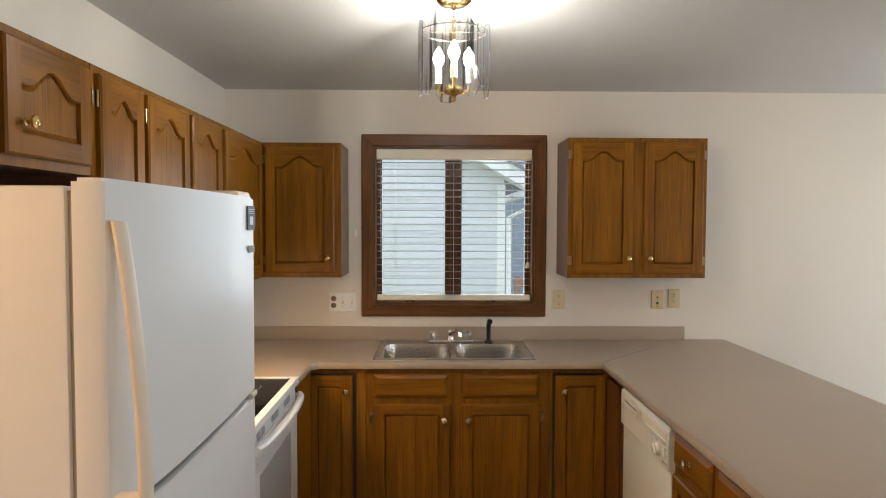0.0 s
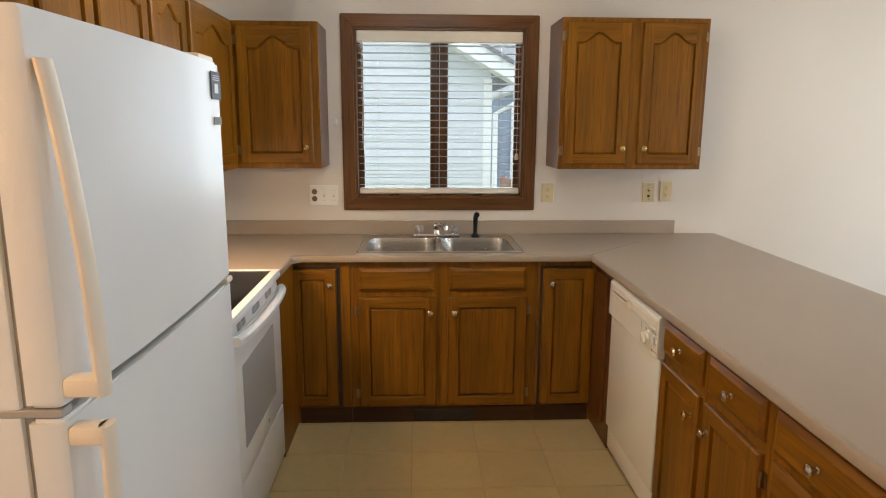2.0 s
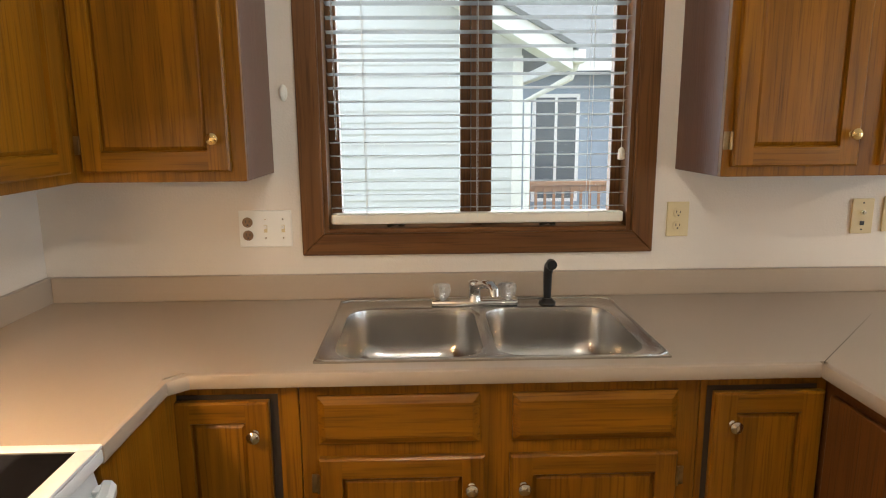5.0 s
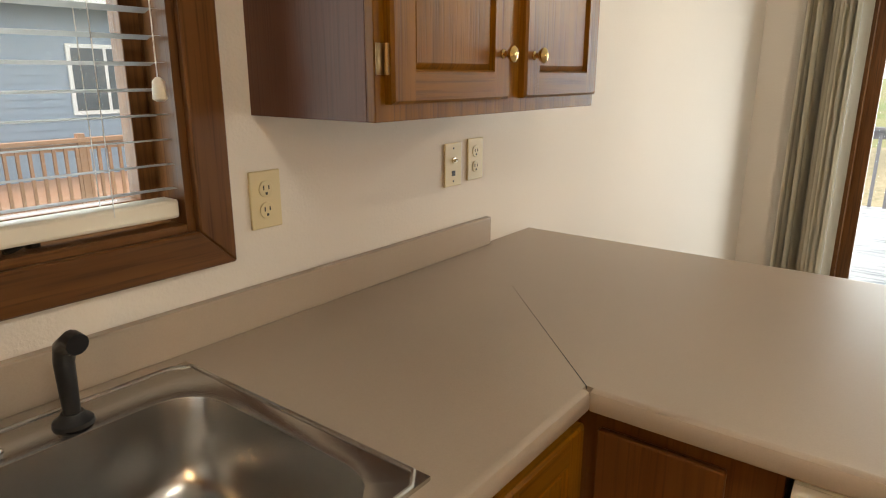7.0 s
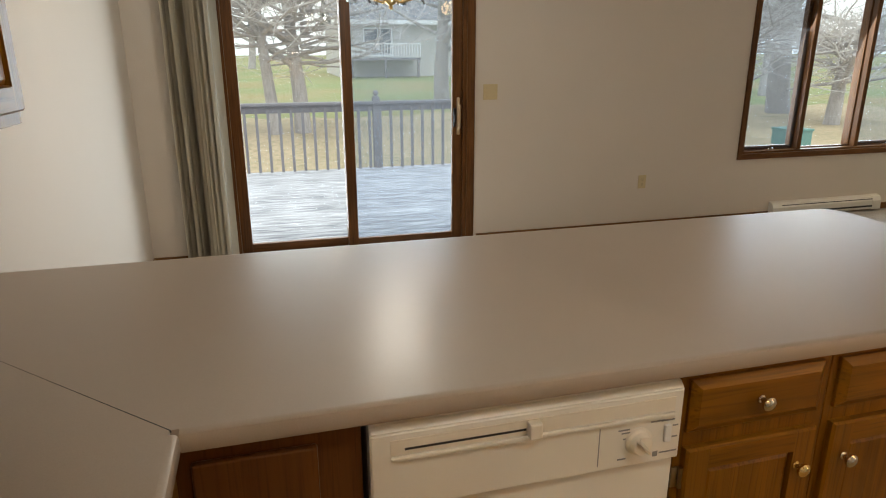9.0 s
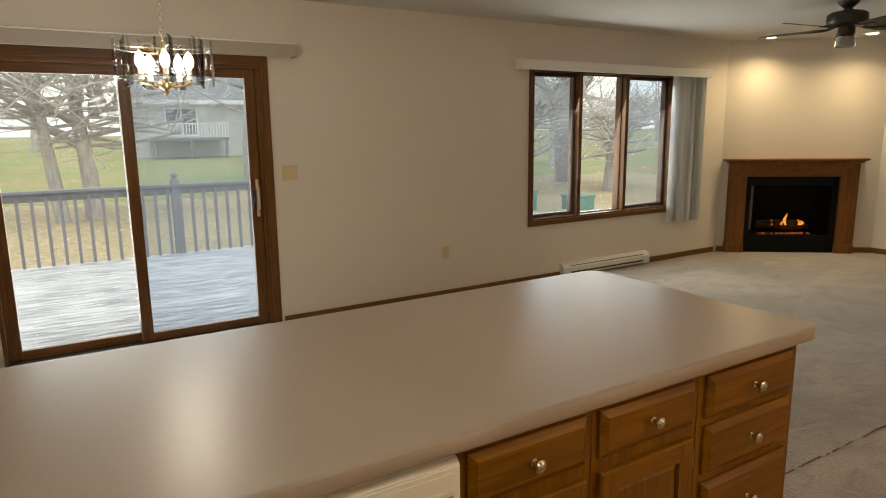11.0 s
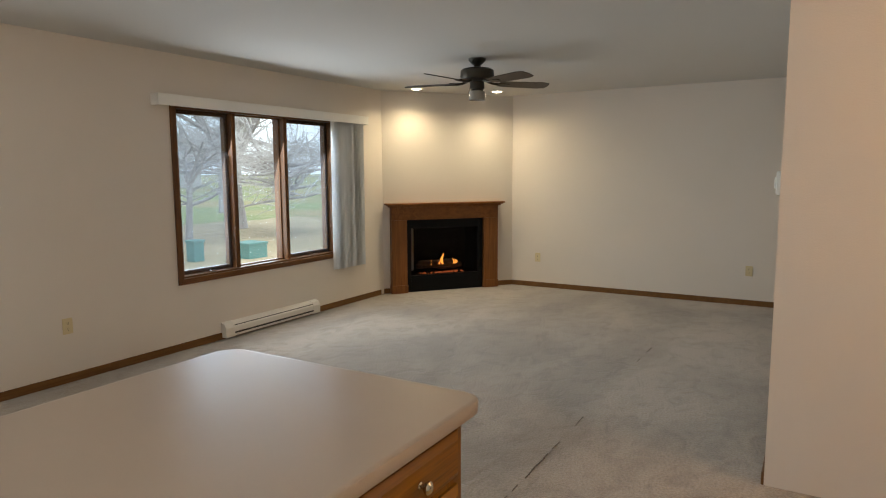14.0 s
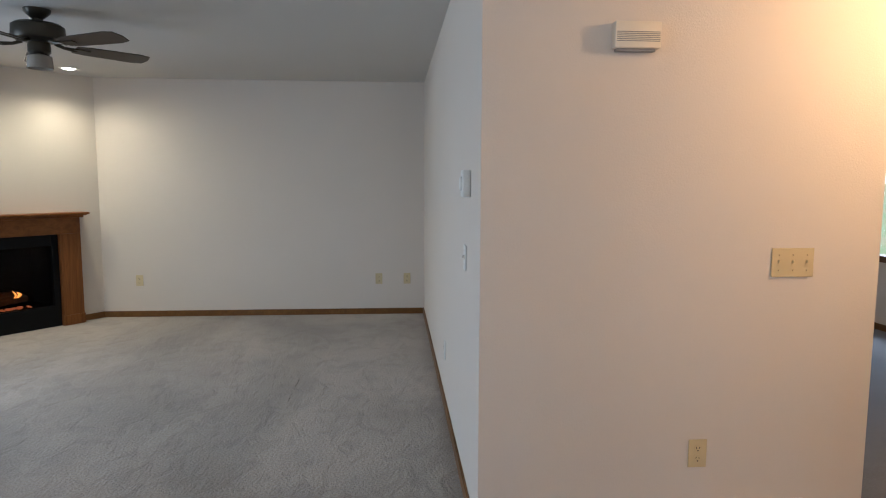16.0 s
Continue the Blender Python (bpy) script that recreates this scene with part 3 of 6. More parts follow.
for a, b in ((x0 + 0.018, xm - 0.018), (xm + 0.018, x1 - 0.018)):
    f = bmesh.new()
    for q in ((a, a + 0.034, z0 + 0.018, z1 - 0.018), (b - 0.034, b, z0 + 0.018, z1 - 0.018)):
        bx(f, q[0], q[1], NORTH + 0.085, NORTH + 0.125, q[2], q[3], 0.002)
    sash = part("sash", f, TRIM["z"], win)
    f = bmesh.new()
    for q in ((z0 + 0.018, z0 + 0.058), (z1 - 0.056, z1 - 0.018)):
        bx(f, a + 0.034, b - 0.034, NORTH + 0.086, NORTH + 0.124, q[0], q[1], 0.002)
    part("sash_rail", f, TRIM["x"], sash)
    pane("pane", a + 0.034, b - 0.034, NORTH + 0.103, NORTH + 0.107, z0 + 0.058, z1 - 0.056, sash)
    c = (a + b) / 2
    f = lathe(bmesh.new(), [(0.011, 0), (0.012, 0.01), (0.006, 0.016)], aim((c, NORTH + 0.045, z0 + 0.018), (0, 0, 1)), 10)
    tube(f, [(c, NORTH + 0.045, z0 + 0.03), (c - 0.02, NORTH + 0.03, z0 + 0.026), (c - 0.045, NORTH + 0.028, z0 + 0.02)], [0.005, 0.004, 0.006], 6)
    part("crank_handle", f, M_FANMETAL, win, "dark bronze casement crank", True)

# horizontal blind inside the window
hb = thing("window_blind", (xm, NORTH + 0.03, z1 - 0.02), "white horizontal slat blind lowered with open slats", "blind")
part("headrail", box(x0 + 0.022, x1 - 0.022, NORTH + 0.004, NORTH + 0.052, z1 - 0.085, z1 - 0.02, 0.006), M_CREAMBLIND, hb, "cream headrail valance")
part("bottom_rail", box(x0 + 0.025, x1 - 0.025, NORTH + 0.006, NORTH + 0.05, z0 + 0.030, z0 + 0.064, 0.006), M_CREAMBLIND, hb, "cream bottom rail")
slat = bmesh.new()
n = 7
for i in range(n):
    t = i / (n - 1) - 0.5
    for xx in (x0 + 0.026, x1 - 0.026):
        slat.verts.new((xx, NORTH + 0.028 + t * 0.046, -0.003 * (2 * t) ** 2 - 0.005 * t))
slat.verts.ensure_lookup_table()
for i in range(n - 1):
    slat.faces.new([slat.verts[k] for k in (2 * i, 2 * i + 1, 2 * i + 3, 2 * i + 2)])
bmesh.ops.solidify(slat, geom=slat.faces[:], thickness=0.0036)
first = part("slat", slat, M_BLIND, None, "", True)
first.parent = hb
SL0, SL1, NS = z0 + 0.083, z1 - 0.098, 20
for i in range(NS):
    o = first if i == 0 else first.copy()
    if i:
        scene.collection.objects.link(o)
    o.location = Vector((0, 0, SL0 + (SL1 - SL0) * i / (NS - 1))) - BASE[hb]
for xx in (x0 + 0.14, xm, x1 - 0.14):
    for dy in (0.005, 0.051):
        part("ladder_cord", tube(bmesh.new(), [(xx, NORTH + dy, z0 + 0.05), (xx, NORTH + dy, z1 - 0.08)], 0.0009, 5), M_CORD, hb)
part("tilt_wand", tube(bmesh.new(), [(x0 + 0.05, NORTH - 0.002, z1 - 0.08), (x0 + 0.053, NORTH - 0.003, z0 + 0.30)], 0.0035, 6), M_CRYSTAL, hb)
f = tube(bmesh.new(), [(x1 - 0.045, NORTH - 0.001, z1 - 0.08), (x1 - 0.045, NORTH - 0.002, z0 + 0.27)], 0.0012, 5)
part("pull_cord", f, M_CORD, hb)
f = lathe(bmesh.new(), [(0.004, 0.035), (0.010, 0.028), (0.012, 0.0), (0.006, -0.004)], Matrix.Translation((x1 - 0.045, NORTH - 0.003, z0 + 0.235)), 10)
part("cord_tassel", f, M_CREAMBLIND, hb, "cream plastic cord tassel", True)

# patio door
y0, y1, z0, z1 = PD
door = thing("door_1", (EAST, (y0 + y1) / 2, 0), "dark-stained wooden sliding patio door with two glass panels, closed", "patio door", kind="structure")
casing_y(door, y0 + 0.002, y1 - 0.002, 0.0, z1 - 0.002, EAST, 0.062, 0.018, False)
f = bmesh.new()
bx(f, EAST, EAST + T, y0, y0 + 0.03, 0, z1)
bx(f, EAST, EAST + T, y1 - 0.03, y1, 0, z1)
part("jamb", f, TRIM["z"], door)
part("head_jamb", box(EAST, EAST + T, y0 + 0.03, y1 - 0.03, z1 - 0.03, z1), TRIM["y"], door)
part("threshold", box(EAST - 0.01, EAST + T + 0.03, y0 + 0.03, y1 - 0.03, -0.02, 0.022, 0.004), M_FANMETAL, door, "bronze aluminium threshold")
ym = 2.915
for nm, a, b, dx in (("fixed_panel", ym - 0.03, y1 - 0.03, 0.085), ("sliding_panel", y0 + 0.03, ym + 0.045, 0.03)):
    f = bmesh.new()
    bx(f, EAST + dx, EAST + dx + 0.04, a, a + 0.075, 0.022, z1 - 0.03, 0.003)
    bx(f, EAST + dx, EAST + dx + 0.04, b - 0.075, b, 0.022, z1 - 0.03, 0.003)
    panel = part(nm, f, TRIM["z"], door)
    f = bmesh.new()
    bx(f, EAST + dx + 0.001, EAST + dx + 0.039, a + 0.075, b - 0.075, 0.022, 0.085, 0.003)
    bx(f, EAST + dx + 0.001, EAST + dx + 0.039, a + 0.075, b - 0.075, z1 - 0.095, z1 - 0.03, 0.003)
    part("rail", f, TRIM["y"], panel)
    pane("pane", EAST + dx + 0.018, EAST + dx + 0.022, a + 0.075, b - 0.075, 0.085, z1 - 0.095, panel)
pane("insect_screen", EAST + 0.14, EAST + 0.1405, y0 + 0.03, ym + 0.01, 0.03, z1 - 0.03, door, M_SCREEN)
f = box(EAST + 0.012, EAST + 0.031, y0 + 0.05, y0 + 0.072, 0.86, 1.14, 0.005)
tube(f, [(EAST + 0.02, y0 + 0.06, 0.9), (EAST - 0.015, y0 + 0.06, 0.92), (EAST - 0.015, y0 + 0.06, 1.08), (EAST + 0.02, y0 + 0.06, 1.10)], 0.008, 8)
part("pull_handle", f, mat("pale_maple", (0.50, 0.36, 0.21), 0.4, grain=0.3, grain_scale=30, stretch=(1, 1, 0.1)), door, "pale wooden pull handle", True)
f = box(EAST + 0.014, EAST + 0.03, y0 + 0.078, y0 + 0.10, 0.92, 1.06, 0.003)
bx(f, EAST - 0.004, EAST + 0.014, y0 + 0.084, y0 + 0.094, 0.96, 1.01, 0.002)
part("latch", f, M_BLACK, door, "black metal latch")

# living room window
y0, y1, z0, z1 = LW
win = thing("window_2", (EAST, (y0 + y1) / 2, z0), "dark-stained wooden triple casement window", "window", kind="structure")
casing_y(win, y0 + 0.003, y1 - 0.003, z0 + 0.003, z1 - 0.003, EAST, 0.05, 0.018)
f = bmesh.new()
bx(f, EAST, EAST + T, y0, y0 + 0.02, z0, z1)
bx(f, EAST, EAST + T, y1 - 0.02, y1, z0, z1)
part("jamb", f, TRIM["z"], win)
part("window_sill", box(EAST, EAST + T, y0 + 0.02, y1 - 0.02, z0, z0 + 0.02, 0.003), TRIM["y"], win)
part("head_jamb", box(EAST, EAST + T, y0 + 0.02, y1 - 0.02, z1 - 0.02, z1), TRIM["y"], win)
ya, yb = y0 + (y1 - y0) * 0.355, y0 + (y1 - y0) * 0.685
f = bmesh.new()
for q in (ya, yb):
    bx(f, EAST + 0.012, EAST + T, q - 0.022, q + 0.022, z0 + 0.02, z1 - 0.02, 0.003)
part("mullion", f, TRIM["z"], win)
for a, b, crank in ((y0 + 0.02, ya - 0.022, True), (ya + 0.022, yb - 0.022, False), (yb + 0.022, y1 - 0.02, True)):
    w = 0.036 if crank else 0.012
    f = bmesh.new()
    bx(f, EAST + 0.07, EAST + 0.115, a, a + w, z0 + 0.02, z1 - 0.02, 0.002)
    bx(f, EAST + 0.07, EAST + 0.115, b - w, b, z0 + 0.02, z1 - 0.02, 0.002)
    sash = part("sash", f, TRIM["z"], win)
    f = bmesh.new()
    bx(f, EAST + 0.071, EAST + 0.114, a + w, b - w, z0 + 0.02, z0 + 0.02 + w, 0.002)
    bx(f, EAST + 0.071, EAST + 0.114, a + w, b - w, z1 - 0.02 - w, z1 - 0.02, 0.002)
    part("sash_rail", f, TRIM["y"], sash)
    pane("pane", EAST + 0.09, EAST + 0.094, a + w, b - w, z0 + 0.02 + w, z1 - 0.02 - w, sash)
    if crank:
        pane("insect_screen", EAST + 0.060, EAST + 0.0605, a + 0.004, b - 0.004, z0 + 0.024, z1 - 0.024, win, M_SCREEN)
        c = (a + b) / 2 - 0.05
        f = lathe(bmesh.new(), [(0.014, 0), (0.014, 0.012), (0.006, 0.018)], Matrix.Translation((EAST + 0.045, c, z0 + 0.02)), 10)
        tube(f, [(EAST + 0.045, c, z0 + 0.036), (EAST + 0.02, c + 0.03, z0 + 0.036), (EAST + 0.018, c + 0.075, z0 + 0.028)], [0.006, 0.005, 0.008], 6)
        part("crank_handle", f, M_CHROME, win, "chrome casement crank", True)

# valances and vertical blinds
def valance(at, x_, y0, y1, z0, z1, material, label):
    v = thing("blind_valance", at, label, "valance")
    part("front_board", box(x_, x_ + 0.012, y0, y1, z0, z1, 0.002), material, v)
    part("end_board", box(x_ + 0.012, EAST, y0, y0 + 0.012, z0, z1, 0.002), material, v)
    part("end_board", box(x_ + 0.012, EAST, y1 - 0.012, y1, z0, z1, 0.002), material, v)
    part("headrail", box(x_ + 0.03, EAST - 0.03, y0 + 0.03, y1 - 0.03, z1 - 0.04, z1 - 0.008), M_PLATE, v)
    part("top_trim", box(x_ - 0.003, x_, y0, y1, z1 - 0.012, z1 - 0.002), M_VALANCE, v)
    return v


def vanes(name, x_, y0, y1, z0, z1, n, turn, material, label):
    v = thing(name, (x_, (y0 + y1) / 2, z1), label, "vertical blind")
    m1 = bmesh.new()
    k = 6
    for i in range(k):
        t = i / (k - 1) - 0.5
        for z in (z0, z1):
            m1.verts.new((0.006 * (1 - (2 * t) ** 2), t * 0.088, z - z1))
    m1.verts.ensure_lookup_table()
    for i in range(k - 1):
        m1.faces.new([m1.verts[j] for j in (2 * i, 2 * i + 1, 2 * i + 3, 2 * i + 2)])
    bmesh.ops.solidify(m1, geom=m1.faces[:], thickness=0.0016)
    src = part("vane", m1, material, None, "", True)
    rnd = random.Random(n)
    for i in range(n):
        o = src if i == 0 else src.copy()
        if i:
            scene.collection.objects.link(o)
        o.parent = v
        o.location = (rnd.uniform(-0.004, 0.004), (y1 - y0) * (i / (n - 1) - 0.5), 0)
        o.rotation_euler = (rnd.uniform(-0.006, 0.006), 0, radians(turn + rnd.uniform(-6, 6)))
    ch = bmesh.new()
    tube(ch, [(x_ - 0.05, y0 + 0.02, z1), (x_ - 0.05, y0 + 0.02, z0 - 0.1)], 0.0015, 5)
    part("pull_chain", ch, M_CORD, v)
    return v


valance((EAST, 2.9, 2.02), 4.835, 1.765, 4.12, 2.02, 2.122, M_DARKVAL, "taupe glossy valance above the patio door")
vanes("vertical_blind", 4.872, 3.80, 4.08, 0.03, 2.06, 17, 42, M_VANEDARK, "taupe vertical blind stacked tightly beside the patio door")
valance((EAST, -1.6, 2.02), 4.845, -3.02, -0.32, 2.015, 2.105, M_VALANCE, "white valance above the living room window")
vanes("vertical_blind", 4.89, -2.92, -2.47, 0.43, 2.03, 13, -20, M_VANE, "grey-white vertical blind drawn aside beside the window")

# bedroom window
y0, y1, z0, z1 = BW
win = thing("window_3", (FAR_WEST, (y0 + y1) / 2, z0), "dark-framed window in the far room", "window", kind="structure")
f = bmesh.new()
for a in ((y0, y0 + 0.05, z0, z1), (y1 - 0.05, y1, z0, z1)):
    bx(f, FAR_WEST - 0.1, FAR_WEST + 0.015, a[0], a[1], a[2], a[3], 0.002)
part("window_frame", f, TRIM["z"], win)
f = bmesh.new()
bx(f, FAR_WEST - 0.1, FAR_WEST + 0.03, y0 + 0.05, y1 - 0.05, z0, z0 + 0.06, 0.002)
bx(f, FAR_WEST - 0.1, FAR_WEST + 0.015, y0 + 0.05, y1 - 0.05, z1 - 0.05, z1, 0.002)
part("window_sill", f, TRIM["y"], win)
pane("pane", FAR_WEST - 0.06, FAR_WEST - 0.056, y0 + 0.05, y1 - 0.05, z0 + 0.06, z1 - 0.05, win)


# ---- kitchen cabinets ----
FACES = {"S": lambda p, u_, v_, w_: (p[0] + u_, p[1] - w_, p[2] + v_),
         "E": lambda p, u_, v_, w_: (p[0] + w_, p[1] + u_, p[2] + v_),
         "W": lambda p, u_, v_, w_: (p[0] - w_, p[1] - u_, p[2] + v_)}
ALONG = {"S": "x", "E": "y", "W": "y"}


def arch(a0, a1, b0, b1, rise, inset=0.0, k=18):
    """Panel outline with a cathedral top: b1 is its shoulder."""
    pts = [(a0 + inset, b0 + inset), (a1 - inset, b0 + inset)]
    for i in range(k + 1):
        s = 1 - 2 * i / k
        q = math.cos(math.pi / 2 * s / 0.78) ** 2 if abs(s) < 0.78 else 0.0
        pts.append(((a0 + a1) / 2 + s * ((a1 - a0) / 2 - inset), b1 - inset + rise * q))
    return pts


def slab(bm_, pts_w, F, p):
    return frustum(bm_, [[F(p, a, b, w) for a, b in pts] for pts, w in pts_w])


def knob(parent, F, p, a, b, w, material):
    k0, k1 = Vector(F(p, a, b, w)), Vector(F(p, a, b, w + 1))
    prof = [(0.009, 0), (0.009, 0.002), (0.0055, 0.005), (0.005, 0.012), (0.011, 0.015), (0.0155, 0.020), (0.0155, 0.025), (0.011, 0.029), (0.004, 0.031)]
    part("knob", lathe(bmesh.new(), prof, aim(k0, k1 - k0), 14), material, parent, "round brass knob", True)


def cab_door(parent, face, p, w, h, rise=0.0, knob_at=None, hinge=None, knob_mat=None, ajar=0.0):
    """A raised-panel door: p is its lower corner, w across, h up."""
    F = FACES[face]
    s, r = 0.055, 0.055
    t = 0.019
    shoulder = h - r - rise
    f = bmesh.new()
    o = [arch(s - 0.004, w - s + 0.004, r - 0.004, shoulder + 0.004, rise, i) for i in (0.0, 0.004, 0.015)]
    slab(f, [(o[0], 0.001), (o[0], 0.005), (o[1], 0.0055), (o[2], 0.0125)], F, p)
    d = part("door", f, OAK["z"], parent)
    for a, b in ((0, s), (w - s, w)):
        f = bmesh.new()
        slab(f, [([(a, 0), (b, 0), (b, h), (a, h)], 0.0), ([(a, 0), (b, 0), (b, h), (a, h)], t - 0.005),
                 ([(a + 0.005 * (a == 0), 0.005), (b - 0.005 * (b == w), 0.005), (b - 0.005 * (b == w), h - 0.005), (a + 0.005 * (a == 0), h - 0.005)], t)], F, p)
        part("stile", f, OAK["z"], d)
    f = bmesh.new()
    slab(f, [([(s, 0), (w - s, 0), (w - s, r), (s, r)], 0), ([(s, 0), (w - s, 0), (w - s, r), (s, r)], t - 0.005), ([(s, 0.005), (w - s, 0.005), (w - s, r - 0.004), (s, r - 0.004)], t)], F, p)
    part("bottom_rail", f, OAK[ALONG[face]], d)
    f = bmesh.new()
    top = [(s, h), (w - s, h)] + list(arch(s, w - s, 0, shoulder, rise)[2:])
    top2 = [(s, h - 0.005), (w - s, h - 0.005)] + [(a, b + 0.004) for a, b in arch(s, w - s, 0, shoulder, rise)[2:]]
    slab(f, [(top, 0), (top, t - 0.005), (top2, t)], F, p)
    part("top_rail", f, OAK[ALONG[face]], d)
    if knob_at:
        knob(d, F, p, knob_at[0], knob_at[1], t, knob_mat or M_BRASS)
    if hinge is not None:
        for b in (0.07, h - 0.07):
            f = bmesh.new()
            a = -0.012 if hinge == 0 else w + 0.012
            hw = 0.009
            lo, hi = Vector(F(p, a - hw, b - 0.024, 0.0)), Vector(F(p, a + hw, b + 0.024, 0.004))
            bx(f, min(lo.x, hi.x), max(lo.x, hi.x), min(lo.y, hi.y), max(lo.y, hi.y), lo.z, hi.z, 0.001)
            tube(f, [F(p, a + (0.009 if hinge == 0 else -0.009), b - 0.024, 0.008), F(p, a + (0.009 if hinge == 0 else -0.009), b + 0.024, 0.008)], 0.0045, 7)
            part("hinge", f, M_HINGE, d, "worn brass hinge", True)
    return d


def drawer(parent, face, p, w, h, knob_mat=None, pull=True):
    F = FACES[face]
    f = bmesh.new()
    q = lambda i: [(i, i), (w - i, i), (w - i, h - i), (i, h - i)]
    slab(f, [(q(0), 0), (q(0), 0.008), (q(0.004), 0.011), (q(0.018), 0.019)], F, p)
    d = part("drawer_front", f, OAK[ALONG[face]], parent)
    if pull:
        knob(d, F, p, w / 2, h / 2, 0.019, knob_mat or M_NICKEL)
    return d


def cabinet(name, x0, x1, y0, y1, z0, z1, face, label, group, category="cabinet", body_top=None, frame=0.019, face_material=None):
    c = thing(name, ((x0 + x1) / 2, (y0 + y1) / 2, z0), label, category, group)
    body = {"S": (x0, x1, y0 + frame, y1, z0, z1), "E": (x0, x1 - frame, y0, y1, z0, z1), "W": (x0 + frame, x1, y0, y1, z0, z1)}[face]
    body = (*body[:5], body_top or z1)
    part("body", box(*body, 0.001), M_SIDE, c, "reddish-brown veneer side")
    fr = {"S": (x0, x1, y0, y0 + frame, z0, z1), "E": (x1 - frame, x1, y0, y1, z0, z1), "W": (x0, x0 + frame, y0, y1, z0, z1)}[face]
    part("face_frame", box(*fr, 0.0015), face_material or OAK["z"], c)
    return c


UP0, UP1 = 1.325, 2.082
GU = "oak wall cabinets"
UPR = 2.118
UF = 4.045       # face of the wall cabinets on the north wall
c = cabinet("wall_cabinet", 0.955, 1.745, UF, NORTH, UP0, UPR, "S", "honey oak double wall cabinet with arched raised-panel doors beside the window", GU)
cab_door(c, "S", (0.978, UF, UP0 + 0.028), 0.345, UPR - UP0 - 0.052, 0.05, (0.318, 0.085), 0)
cab_door(c, "S", (1.385, UF, UP0 + 0.028), 0.338, UPR - UP0 - 0.052, 0.05, (0.03, 0.085), 1)
c = cabinet("wall_cabinet", -0.775, -0.325, UF, NORTH, UP0, UP1, "S", "honey oak single wall cabinet with an arched door in the corner", GU)
cab_door(c, "S", (-0.748, UF, UP0 + 0.028), 0.385, UP1 - UP0 - 0.052, 0.06, (0.35, 0.085), 0)
WF = -0.77       # face of the wall cabinets on the west wall
c = cabinet("wall_cabinet", WEST, WF, 3.347, UF + 0.0, UP0, UP1, "E", "honey oak corner wall cabinet with an arched door", GU)
cab_door(c, "E", (WF, 3.376, UP0 + 0.028), 0.612, UP1 - UP0 - 0.052, 0.06, (0.04, 0.085), 1)
part("filler", box(WEST, -0.776, UF + 0.001, NORTH, UP0, UP1), M_SIDE, c)
c = cabinet("wall_cabinet", WEST, WF, 2.554, 3.345, 1.60, UP1, "E", "short honey oak double wall cabinet above the range hood", GU)
cab_door(c, "E", (WF, 2.572, 1.628), 0.360, UP1 - 1.652, 0.05, (0.325, 0.05), 0)
cab_door(c, "E", (WF, 2.970, 1.628), 0.346, UP1 - 1.652, 0.05, (0.035, 0.05), 1)
c = cabinet("wall_cabinet", WEST, WF, 2.238, 2.552, UP0, UP1, "E", "narrow honey oak wall cabinet with an arched door", GU)
cab_door(c, "E", (WF, 2.262, UP0 + 0.028), 0.276, UP1 - UP0 - 0.052, 0.045, (0.24, 0.085), 0)
c = cabinet("wall_cabinet", WEST, WF, 1.330, 2.236, 1.765, UP1, "E", "short honey oak double wall cabinet above the refrigerator", GU)
cab_door(c, "E", (WF, 1.848, 1.79), 0.358, UP1 - 1.815, 0.05, (0.067, 0.078), 1)
cab_door(c, "E", (WF, 1.362, 1.79), 0.358, UP1 - 1.815, 0.05, (0.29, 0.078), 0)

BF = 3.745       # face of the base cabinets on the north wall
GB = "oak base cabinets"
c = cabinet("base_cabinet", -0.155, 0.805, BF, NORTH, 0.0, 0.876, "S", "honey oak sink base cabinet with two false drawers and two doors", GB, body_top=0.70)
drawer(c, "S", (-0.112, BF, 0.722), 0.385, 0.122, None, False)
drawer(c, "S", (0.352, BF, 0.722), 0.398, 0.122, None, False)
cab_door(c, "S", (-0.113, BF, 0.095), 0.398, 0.592, 0.0, (0.365, 0.515), 0, M_NICKEL)
cab_door(c, "S", (0.346, BF, 0.095), 0.41, 0.592, 0.0, (0.033, 0.515), 1, M_NICKEL)
f = box(0.165, 0.49, BF - 0.006, BF, 0.012, 0.072, 0.002)
reg = part("floor_vent", f, M_BLACK, c, "dark toe-kick heating register")
f = bmesh.new()
for i in range(24):
    bx(f, 0.182 + i * 0.0125, 0.186 + i * 0.0125, BF - 0.010, BF - 0.006, 0.02, 0.064)
part("fin", f, M_FANMETAL, reg)
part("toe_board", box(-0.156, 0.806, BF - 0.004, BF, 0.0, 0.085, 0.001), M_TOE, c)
reg.location.y -= 0.004
c = cabinet("base_cabinet", WEST, -0.157, BF, NORTH, 0.0, 0.876, "S", "honey oak corner base cabinet with one narrow door slightly ajar", GB)
# Dark sheet on the face frame paints the gap's shade
part("door_gap", box(-0.46, -0.205, BF - 0.002, BF - 0.0005, 0.09, 0.85), M_GAPSHADE, c)
cab_door(c, "S", (-0.462, BF - 0.003, 0.10), 0.238, 0.738, 0.0, (0.205, 0.66), None, M_NICKEL)
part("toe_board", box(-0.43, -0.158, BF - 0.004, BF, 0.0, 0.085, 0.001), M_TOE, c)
part("side_panel", box(-0.46, -0.441, 3.385, BF - 0.001, 0.0, 0.876), OAK["z"], c)
c = cabinet("base_cabinet", 0.807, 1.72, BF, NORTH, 0.0, 0.876, "S", "honey oak blind corner base cabinet with one door slightly ajar", GB)
